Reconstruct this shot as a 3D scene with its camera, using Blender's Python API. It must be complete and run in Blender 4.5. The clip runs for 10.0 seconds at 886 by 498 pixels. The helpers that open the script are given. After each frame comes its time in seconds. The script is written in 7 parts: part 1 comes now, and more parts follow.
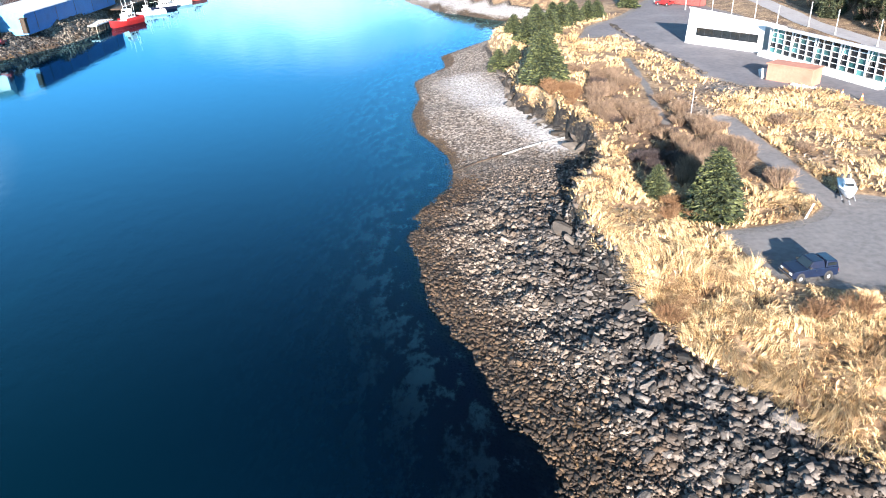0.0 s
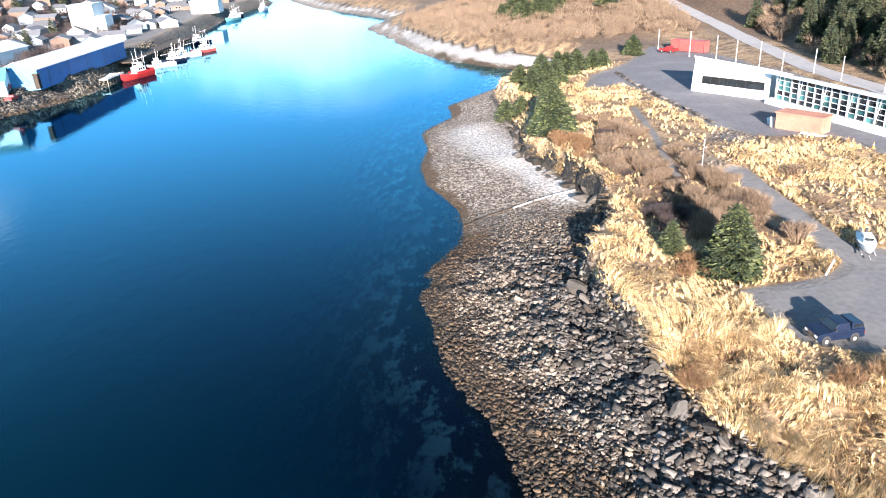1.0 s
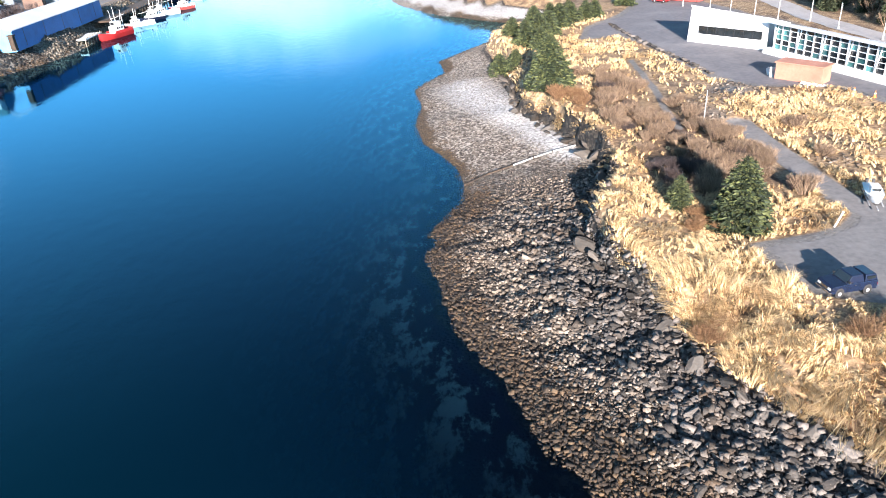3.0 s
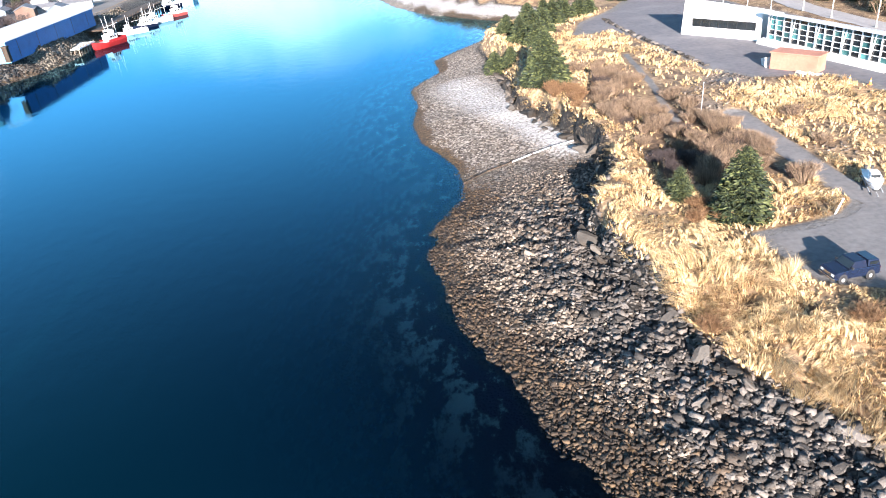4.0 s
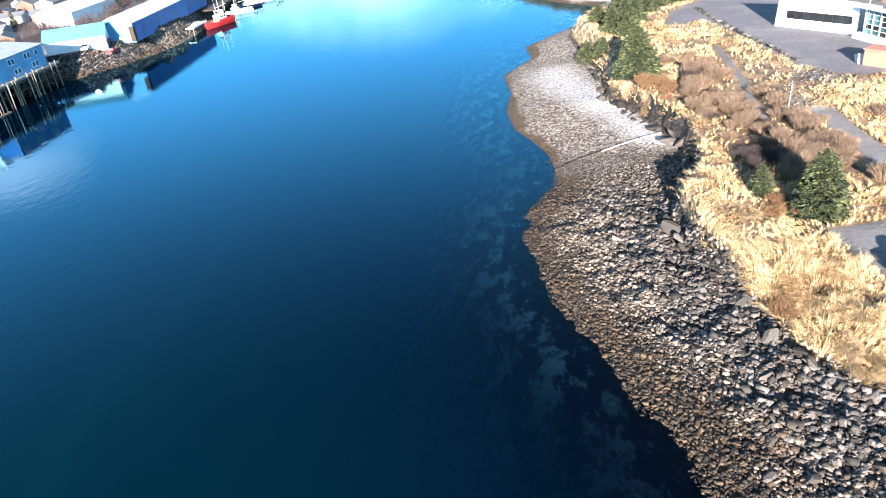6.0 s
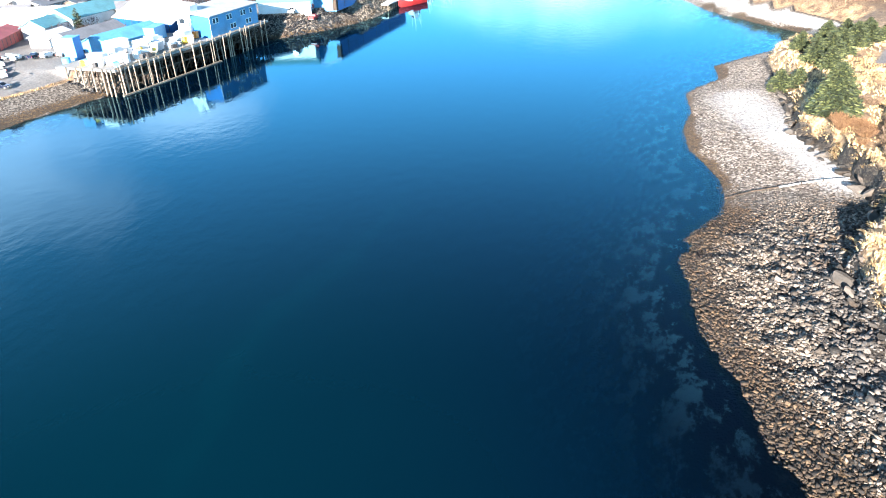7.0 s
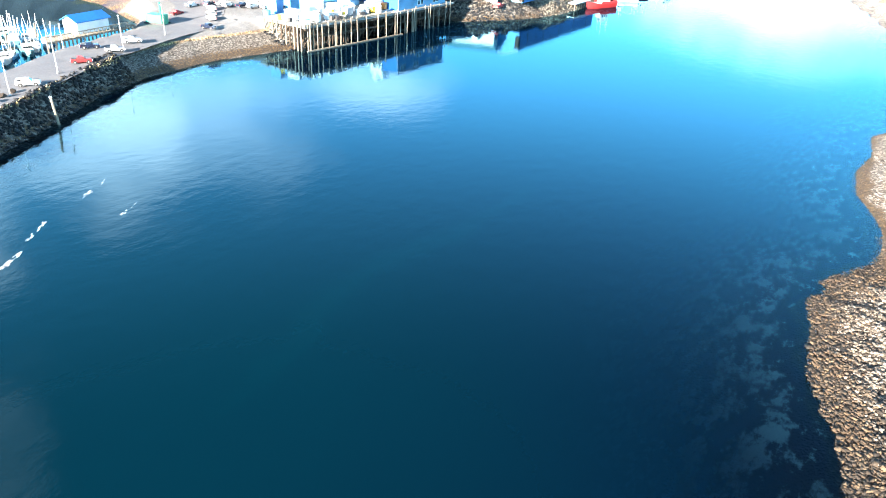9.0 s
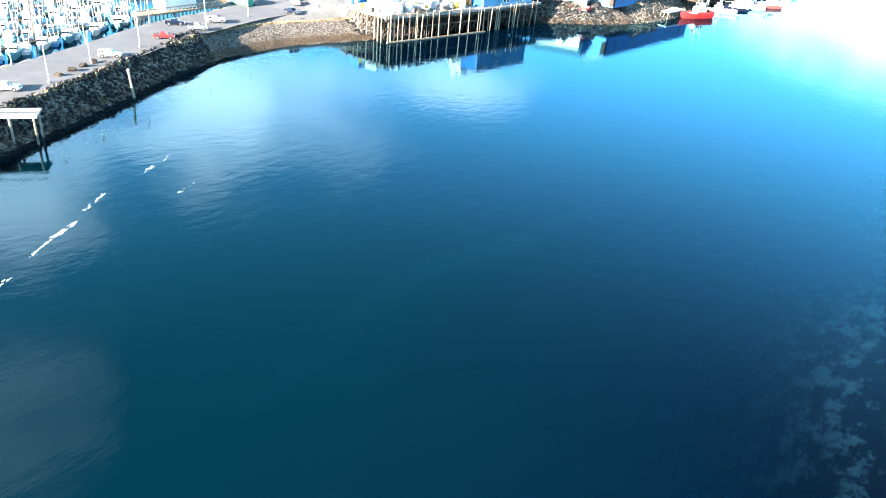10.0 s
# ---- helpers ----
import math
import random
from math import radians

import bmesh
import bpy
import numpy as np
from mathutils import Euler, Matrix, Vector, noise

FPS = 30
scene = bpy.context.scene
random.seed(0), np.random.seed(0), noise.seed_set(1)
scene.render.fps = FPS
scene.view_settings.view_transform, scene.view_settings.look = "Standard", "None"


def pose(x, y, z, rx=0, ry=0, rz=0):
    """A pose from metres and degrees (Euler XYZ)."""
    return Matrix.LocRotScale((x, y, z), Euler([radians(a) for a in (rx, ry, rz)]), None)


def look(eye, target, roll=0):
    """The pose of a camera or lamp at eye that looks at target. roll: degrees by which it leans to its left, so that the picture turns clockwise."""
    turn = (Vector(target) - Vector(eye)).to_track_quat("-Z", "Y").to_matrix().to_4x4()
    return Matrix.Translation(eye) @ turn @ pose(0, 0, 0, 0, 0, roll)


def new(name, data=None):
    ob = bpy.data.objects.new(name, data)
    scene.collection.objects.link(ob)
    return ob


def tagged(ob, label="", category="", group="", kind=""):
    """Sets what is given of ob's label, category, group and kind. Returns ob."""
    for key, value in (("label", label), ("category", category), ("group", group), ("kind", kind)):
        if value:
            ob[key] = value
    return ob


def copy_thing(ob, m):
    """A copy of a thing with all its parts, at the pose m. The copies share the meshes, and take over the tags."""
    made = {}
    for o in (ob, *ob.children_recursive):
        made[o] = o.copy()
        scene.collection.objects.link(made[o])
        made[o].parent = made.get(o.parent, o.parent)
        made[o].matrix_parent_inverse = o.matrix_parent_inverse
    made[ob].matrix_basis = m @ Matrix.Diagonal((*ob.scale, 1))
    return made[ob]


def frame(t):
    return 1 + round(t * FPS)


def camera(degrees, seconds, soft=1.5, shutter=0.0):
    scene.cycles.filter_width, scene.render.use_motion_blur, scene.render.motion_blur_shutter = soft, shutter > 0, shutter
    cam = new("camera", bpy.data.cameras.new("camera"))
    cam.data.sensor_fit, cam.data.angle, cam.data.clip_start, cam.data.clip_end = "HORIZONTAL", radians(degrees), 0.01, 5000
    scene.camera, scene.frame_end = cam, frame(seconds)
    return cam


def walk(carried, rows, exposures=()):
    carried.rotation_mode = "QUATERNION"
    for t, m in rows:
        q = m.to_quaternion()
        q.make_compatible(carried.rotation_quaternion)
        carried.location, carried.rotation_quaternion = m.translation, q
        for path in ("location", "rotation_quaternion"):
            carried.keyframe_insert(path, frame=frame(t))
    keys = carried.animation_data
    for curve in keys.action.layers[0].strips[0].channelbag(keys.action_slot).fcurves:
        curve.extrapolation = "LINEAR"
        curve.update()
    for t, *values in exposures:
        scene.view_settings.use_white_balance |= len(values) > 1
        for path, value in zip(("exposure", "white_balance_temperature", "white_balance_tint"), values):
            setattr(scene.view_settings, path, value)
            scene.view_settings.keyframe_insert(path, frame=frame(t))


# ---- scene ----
cam = camera(65.04, 10.0, soft=1.0)
PATH = [
    (0, pose(0.00, 0.00, 34.60, 62.87, 2.32, -1.19)),
    (0.5, pose(-0.48, 1.08, 35.39, 63.92, 2.56, -1.29)),
    (1, pose(-0.56, 1.83, 36.06, 66.15, 3.16, -1.03)),
    (1.5, pose(-1.20, 2.46, 36.10, 64.93, 2.88, -1.35)),
    (2, pose(-1.78, 2.80, 36.05, 63.51, 3.38, -2.02)),
    (2.5, pose(-2.26, 2.84, 36.04, 62.57, 3.51, -2.33)),
    (4, pose(-3.09, 2.62, 35.91, 62.52, 5.14, -3.50)),
    (4.5, pose(-3.29, 2.43, 35.76, 62.44, 5.67, -3.76)),
    (5, pose(-3.53, 2.03, 35.89, 62.15, 5.58, -3.80)),
    (5.2, pose(-3.81, 1.37, 36.51, 61.91, 5.55, -3.38)),
    (6.3, pose(-7.00, -8.20, 43.40, 60.75, 4.85, 7.40)),
    (6.5, pose(-7.75, -9.46, 44.60, 60.66, 3.62, 10.92)),
    (7, pose(-7.26, -8.04, 42.63, 61.40, 1.82, 17.95)),
    (7.5, pose(-6.17, -7.38, 41.20, 62.05, 0.02, 23.74)),
    (8, pose(-4.78, -7.77, 40.62, 62.25, -1.52, 28.39)),
    (8.5, pose(-3.12, -8.79, 40.71, 61.88, -2.61, 32.44)),
    (9, pose(-2.20, -8.36, 40.61, 61.39, -2.79, 34.32)),
    (9.5, pose(-2.62, -6.29, 40.18, 60.93, -3.23, 36.97)),
    (10, pose(-3.58, -4.03, 39.57, 60.77, -4.98, 41.83)),
]
walk(cam, PATH, exposures=((0, 2.2, 6150, 16), (1.0, 2.18, 6150, 16), (1.5, 2.06, 6150, 16), (2.0, 2.0, 6150, 17), (2.7, 2.05, 6150, 17), (4.0, 2.2, 6150, 17), (5.2, 2.2, 6150, 17), (6.5, 2.5, 6150, 15), (7.5, 2.85, 6350, 12), (10, 3.12, 6500, 10)))

# ---------------------------------------------------------------- sky and sun
SUN_EL = 15.5                     # low winter sun, straight behind the camera's first view
SUN_FROM = Vector((-0.04, -1.0, 0)).normalized()
world = bpy.data.worlds.new("sky")
scene.world = world
world.use_nodes = True
wn = world.node_tree
wn.nodes.clear()
w_out = wn.nodes.new("ShaderNodeOutputWorld")
w_bg = wn.nodes.new("ShaderNodeBackground")
w_sky = wn.nodes.new("ShaderNodeTexSky")
w_sky.sky_type = "NISHITA"
w_sky.sun_disc = False
w_sky.sun_elevation = radians(SUN_EL)
w_sky.sun_rotation = math.atan2(SUN_FROM.x, SUN_FROM.y)
w_sky.air_density, w_sky.dust_density, w_sky.ozone_density = 1.2, 0.7, 4.0
w_bg.inputs["Strength"].default_value = 0.032
# the clouds of a clearing winter sky: soft masses, ragged by noise (direction, size, amount)
CLOUDS = (((-0.81, 0.48, 0.335), (0.11, 0.11, 0.085), 0.36), ((-0.75, 0.57, 0.315), (0.15, 0.15, 0.075), 0.18), ((-0.88, 0.24, 0.41), (0.08, 0.13, 0.09), 0.28),
          ((-0.60, 0.752, 0.276), (0.10, 0.09, 0.036), 0.24), ((-0.78, 0.12, 0.62), (0.12, 0.12, 0.10), 0.12), ((-0.08, 0.98, 0.085), (0.42, 0.12, 0.085), 0.38))


def w_node(kind, op="", *ins):
    n = wn.nodes.new(kind)
    if op:
        n.operation = op
    for k, v in enumerate(ins):
        if hasattr(v, "is_output"):
            wn.links.new(v, n.inputs[k])
        else:
            n.inputs[k].default_value = v
    return n


w_co = wn.nodes.new("ShaderNodeTexCoord").outputs["Generated"]
w_noise = wn.nodes.new("ShaderNodeTexNoise")
w_noise.inputs["Scale"].default_value = 7.0
w_noise.inputs["Detail"].default_value = 6.0
w_noise.inputs["Roughness"].default_value = 0.55
wn.links.new(w_node("ShaderNodeVectorMath", "MULTIPLY", w_co, (1.0, 1.0, 2.4)).outputs["Vector"], w_noise.inputs["Vector"])
w_rag = w_node("ShaderNodeMath", "MULTIPLY_ADD", w_noise.outputs["Fac"], 2.4, -1.2).outputs[0]
w_cloud = 0.0
for centre, size, amount in CLOUDS:
    off = w_node("ShaderNodeVectorMath", "SUBTRACT", w_co, centre).outputs["Vector"]
    off = w_node("ShaderNodeVectorMath", "MULTIPLY", off, tuple(1 / v for v in size)).outputs["Vector"]
    far = w_node("ShaderNodeMath", "ADD", w_node("ShaderNodeVectorMath", "LENGTH", off).outputs["Value"], w_rag).outputs[0]
    soft = wn.nodes.new("ShaderNodeMapRange")
    soft.interpolation_type = "SMOOTHSTEP"
    wn.links.new(far, soft.inputs["Value"])
    for key, v in (("From Min", 1.45), ("From Max", 0.15), ("To Min", 0.0), ("To Max", amount)):
        soft.inputs[key].default_value = v
    w_cloud = w_node("ShaderNodeMath", "MAXIMUM", w_cloud, soft.outputs["Result"]).outputs[0]
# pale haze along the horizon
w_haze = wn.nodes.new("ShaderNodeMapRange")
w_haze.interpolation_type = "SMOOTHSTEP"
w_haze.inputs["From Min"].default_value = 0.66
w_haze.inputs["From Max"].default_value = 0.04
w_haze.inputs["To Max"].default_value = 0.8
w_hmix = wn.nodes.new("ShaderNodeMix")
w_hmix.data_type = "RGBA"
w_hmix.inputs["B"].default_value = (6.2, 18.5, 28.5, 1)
w_mix = wn.nodes.new("ShaderNodeMix")
w_mix.data_type = "RGBA"
w_mix.inputs["B"].default_value = (84.0, 60.0, 54.0, 1)
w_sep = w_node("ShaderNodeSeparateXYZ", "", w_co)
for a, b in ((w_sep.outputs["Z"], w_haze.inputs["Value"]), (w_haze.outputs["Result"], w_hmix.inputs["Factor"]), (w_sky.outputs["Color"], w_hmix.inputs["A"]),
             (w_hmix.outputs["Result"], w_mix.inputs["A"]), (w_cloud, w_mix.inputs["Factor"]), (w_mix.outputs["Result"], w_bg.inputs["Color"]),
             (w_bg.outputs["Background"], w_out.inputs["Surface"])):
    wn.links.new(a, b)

sun = new("sun", bpy.data.lights.new("sun", "SUN"))
sun.data.energy = 5.0
sun.data.angle = radians(0.6)
sun.data.color = (1.0, 0.89, 0.75)
sun.matrix_world = look(SUN_FROM * 300 + Vector((0, 0, 300 * math.tan(radians(SUN_EL)))), (0, 0, 0))

# ---------------------------------------------------------------- materials
def nodes_of(name):
    m = bpy.data.materials.new(name)
    m.use_nodes = True
    t = m.node_tree
    return m, t, t.nodes["Principled BSDF"]


def link(t, a, b):
    t.links.new(a, b)


def noise_node(t, scale, detail=4.0, rough=0.55, coord="Object", stretch=None):
    c = t.nodes.new("ShaderNodeTexCoord")
    n = t.nodes.new("ShaderNodeTexNoise")
    n.inputs["Scale"].default_value = scale
    n.inputs["Detail"].default_value = detail
    n.inputs["Roughness"].default_value = rough
    src = c.outputs[coord]
    if stretch:
        mp = t.nodes.new("ShaderNodeMapping")
        mp.inputs["Scale"].default_value = stretch
        link(t, src, mp.inputs["Vector"])
        src = mp.outputs["Vector"]
    link(t, src, n.inputs["Vector"])
    return n


def ramp_node(t, fac, stops):
    r = t.nodes.new("ShaderNodeValToRGB")
    e = r.color_ramp.elements
    while len(e) < len(stops):
        e.new(0.5)
    for el, (p, c) in zip(e, stops):
        el.position = p
        el.color = (*c, 1)
    link(t, fac, r.inputs["Fac"])
    return r


def mixer(t, fac, a, b, blend="MIX"):
    m = t.nodes.new("ShaderNodeMix")
    m.data_type = "RGBA"
    m.blend_type = blend
    for v, k in ((fac, "Factor"), (a, "A"), (b, "B")):
        if isinstance(v, (int, float)):
            m.inputs[k].default_value = v
        elif isinstance(v, tuple):
            m.inputs[k].default_value = (*v, 1)
        else:
            link(t, v, m.inputs[k])
    return m.outputs["Result"]


def calc(t, op, a, b=0.0, clamp=False):
    m = t.nodes.new("ShaderNodeMath")
    m.operation = op
    m.use_clamp = clamp
    for v, i in ((a, 0), (b, 1)):
        if isinstance(v, (int, float)):
            m.inputs[i].default_value = v
        else:
            link(t, v, m.inputs[i])
    return m.outputs[0]


def bump_in(t, bsdf, height, strength=0.4, dist=0.05):
    b = t.nodes.new("ShaderNodeBump")
    b.inputs["Strength"].default_value = strength
    b.inputs["Distance"].default_value = dist
    link(t, height, b.inputs["Height"])
    link(t, b.outputs["Normal"], bsdf.inputs["Normal"])


def plain(name, col, rough=0.6, metal=0.0, vary=0.25, scale=3.0, bump=0.1, dirt=None, per="", stretch=None):
    """A painted, metal or plastic surface: base colour with grain at two scales, some dirt and fine relief."""
    m, t, p = nodes_of(name)
    n1 = noise_node(t, scale, 5, stretch=stretch)
    n2 = noise_node(t, scale * 0.13, 3)
    lo = tuple(c * (1 - vary) for c in col)
    hi = tuple(min(1, c * (1 + vary)) for c in col)
    c = ramp_node(t, n1.outputs["Fac"], ((0.3, lo), (0.7, hi))).outputs["Color"]
    d = dirt or tuple(c0 * 0.55 for c0 in col)
    c = mixer(t, calc(t, "MULTIPLY", calc(t, "SUBTRACT", n2.outputs["Fac"], 0.48, True), 2.2, True), c, d)
    if per:
        o = t.nodes.new("ShaderNodeObjectInfo") if per == "object" else t.nodes.new("ShaderNodeNewGeometry")
        r = o.outputs["Random"] if per == "object" else o.outputs["Random Per Island"]
        g = ramp_node(t, r, ((0.0, (0.6, 0.6, 0.6)), (1.0, (1.25, 1.25, 1.25))))
        c = mixer(t, 1.0, c, g.outputs["Color"], "MULTIPLY")
    link(t, c, p.inputs["Base Color"])
    p.inputs["Roughness"].default_value = rough
    p.inputs["Metallic"].default_value = metal
    if bump:
        bump_in(t, p, n1.outputs["Fac"], bump, 0.02)
    return m


def leafy(name, stops, rough=0.75, per="island"):
    """Foliage, straw or twigs: colour changes from piece to piece and over the clump."""
    m, t, p = nodes_of(name)
    g = t.nodes.new("ShaderNodeNewGeometry")
    n = noise_node(t, 0.35, 3)
    f = calc(t, "ADD", calc(t, "MULTIPLY", g.outputs["Random Per Island"], 0.6), calc(t, "MULTIPLY", n.outputs["Fac"], 0.4))
    c = ramp_node(t, f, stops).outputs["Color"]
    link(t, c, p.inputs["Base Color"])
    p.inputs["Roughness"].default_value = rough
    return m


def grass_material():
    """Dry grass: straw from tuft to tuft, with rusty and greyed drifts."""
    m, t, p = nodes_of("dry_grass")
    g = t.nodes.new("ShaderNodeNewGeometry")
    f = calc(t, "ADD", calc(t, "MULTIPLY", g.outputs["Random Per Island"], 0.55), calc(t, "MULTIPLY", noise_node(t, 0.5, 4).outputs["Fac"], 0.45))
    c = ramp_node(t, f, ((0.15, (0.20, 0.11, 0.045)), (0.38, (0.56, 0.38, 0.18)), (0.75, (0.82, 0.64, 0.38)))).outputs["Color"]
    rust = ramp_node(t, f, ((0.15, (0.09, 0.04, 0.016)), (0.5, (0.33, 0.17, 0.065)), (0.85, (0.60, 0.38, 0.17)))).outputs["Color"]
    drift = calc(t, "MULTIPLY", calc(t, "SUBTRACT", noise_node(t, 0.19, 5, 0.6).outputs["Fac"], 0.53, True), 6.0, True)
    link(t, mixer(t, calc(t, "MULTIPLY", drift, 0.8), c, rust), p.inputs["Base Color"])
    p.inputs["Roughness"].default_value = 0.7
    return m


def attr(t, name):
    a = t.nodes.new("ShaderNodeAttribute")
    a.attribute_name = name
    return a.outputs["Fac"]


def ground_material():
    m, t, p = nodes_of("ground_cover")
    fine = noise_node(t, 2.2, 8, 0.65)
    mid = noise_node(t, 0.35, 5)
    big = noise_node(t, 0.06, 3)
    peb = t.nodes.new("ShaderNodeTexVoronoi")
    peb.inputs["Scale"].default_value = 3.2
    co = t.nodes.new("ShaderNodeTexCoord")
    link(t, co.outputs["Object"], peb.inputs["Vector"])
    peb_c = t.nodes.new("ShaderNodeSeparateColor")
    link(t, peb.outputs["Color"], peb_c.inputs["Color"])
    # shingle of the foreshore; among the rocks, near-black paints in the gaps' shade
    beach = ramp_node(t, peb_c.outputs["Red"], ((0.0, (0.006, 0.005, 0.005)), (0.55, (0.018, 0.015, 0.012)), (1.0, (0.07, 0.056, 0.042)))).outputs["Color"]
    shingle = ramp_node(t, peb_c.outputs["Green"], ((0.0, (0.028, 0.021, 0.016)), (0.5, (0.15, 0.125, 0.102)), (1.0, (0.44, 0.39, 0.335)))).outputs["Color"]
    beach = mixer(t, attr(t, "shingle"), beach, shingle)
    pale = ramp_node(t, fine.outputs["Fac"], ((0.32, (0.15, 0.14, 0.13)), (0.48, (0.36, 0.35, 0.34)), (0.66, (0.66, 0.65, 0.64)))).outputs["Color"]
    rock_weed = ramp_node(t, fine.outputs["Fac"], ((0.35, (0.012, 0.008, 0.005)), (0.52, (0.06, 0.036, 0.018)), (0.68, (0.21, 0.135, 0.06)))).outputs["Color"]
    straw = ramp_node(t, fine.outputs["Fac"], ((0.3, (0.10, 0.06, 0.03)), (0.5, (0.30, 0.20, 0.11)), (0.7, (0.55, 0.42, 0.26)))).outputs["Color"]
    heath = ramp_node(t, fine.outputs["Fac"], ((0.32, (0.03, 0.019, 0.014)), (0.5, (0.11, 0.068, 0.042)), (0.72, (0.28, 0.19, 0.11)))).outputs["Color"]
    gravel = ramp_node(t, fine.outputs["Fac"], ((0.3, (0.10, 0.097, 0.096)), (0.7, (0.21, 0.205, 0.20)))).outputs["Color"]
    weed = noise_node(t, 0.46, 10, 0.74, stretch=(1.0, 0.62, 1.0))
    near = calc(t, "MULTIPLY", calc(t, "SUBTRACT", 0.30, attr(t, "offshore"), True), 0.42)
    # both seabed colours get darker towards low y
    dark = mixer(t, attr(t, "dark_bed"), (0.010, 0.008, 0.030), (0.002, 0.0016, 0.002))
    lit = mixer(t, attr(t, "dark_bed"), (0.66, 0.88, 0.76), (0.26, 0.31, 0.29))
    patchy = ramp_node(t, calc(t, "SUBTRACT", weed.outputs["Fac"], near), ((0.485, (0.0, 0.0, 0.0)), (0.56, (1.0, 1.0, 1.0)))).outputs["Color"]
    kelp = mixer(t, patchy, dark, lit)
    straw_amt = calc(t, "MULTIPLY", calc(t, "SUBTRACT", mid.outputs["Fac"], 0.36, True), 5.0, True)
    land = mixer(t, straw_amt, heath, straw)
    land = mixer(t, calc(t, "MULTIPLY", attr(t, "heath"), 1.0, True), land, heath)
    litter = ramp_node(t, fine.outputs["Fac"], ((0.32, (0.016, 0.013, 0.016)), (0.5, (0.04, 0.032, 0.034)), (0.72, (0.10, 0.08, 0.075)))).outputs["Color"]
    land = mixer(t, attr(t, "litter"), land, litter)

    def edge(name, width=0.5, by=mid):
        """The mask of that name, its edge broken up by noise."""
        k = calc(t, "ADD", attr(t, name), calc(t, "MULTIPLY", calc(t, "SUBTRACT", by.outputs["Fac"], 0.5), width))
        return calc(t, "MULTIPLY", calc(t, "SUBTRACT", k, 0.35, True), 3.3, True)
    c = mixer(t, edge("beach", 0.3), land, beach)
    c = mixer(t, edge("pale", 0.55, fine), c, pale)
    c = mixer(t, edge("gravel", 0.5), c, gravel)
    c = mixer(t, edge("tide", 1.6, fine), c, rock_weed)
    c = mixer(t, edge("below", 0.2), c, kelp)
    tone = ramp_node(t, big.outputs["Fac"], ((0.3, (0.78, 0.78, 0.78)), (0.7, (1.12, 1.12, 1.12))))
    c = mixer(t, 1.0, c, tone.outputs["Color"], "MULTIPLY")
    link(t, c, p.inputs["Base Color"])
    p.inputs["Roughness"].default_value = 0.9
    h = calc(t, "ADD", fine.outputs["Fac"], calc(t, "MULTIPLY", calc(t, "MULTIPLY", peb.outputs["Distance"], attr(t, "beach")), -0.8))
    bump_in(t, p, h, 0.9, 0.12)
    return m


def rock_material(name, dark, light, weed=0.0):
    m, t, p = nodes_of(name)
    g = t.nodes.new("ShaderNodeNewGeometry")
    o = t.nodes.new("ShaderNodeObjectInfo")
    n = noise_node(t, 3.0, 6, 0.65)
    big = noise_node(t, 0.16, 4)
    f = calc(t, "ADD", calc(t, "MULTIPLY", calc(t, "FRACT", calc(t, "ADD", g.outputs["Random Per Island"], o.outputs["Random"])), 0.6),
             calc(t, "MULTIPLY", n.outputs["Fac"], 0.45))
    midc = tuple(a * 0.72 + b * 0.28 for a, b in zip(dark, light))
    c = ramp_node(t, f, ((0.15, dark), (0.5, midc), (0.9, light))).outputs["Color"]
    c = mixer(t, calc(t, "MULTIPLY", calc(t, "SUBTRACT", big.outputs["Fac"], 0.51, True), 4.0, True), c, mixer(t, n.outputs["Fac"], (0.012, 0.007, 0.004), (0.16, 0.10, 0.055)))
    if weed:
        c = mixer(t, weed, c, ramp_node(t, f, ((0.25, (0.006, 0.004, 0.003)), (0.6, (0.032, 0.018, 0.009)), (0.95, (0.15, 0.085, 0.034)))).outputs["Color"])
    link(t, c, p.inputs["Base Color"])
    p.inputs["Roughness"].default_value = 0.85
    bump_in(t, p, n.outputs["Fac"], 1.0, 0.12)
    return m


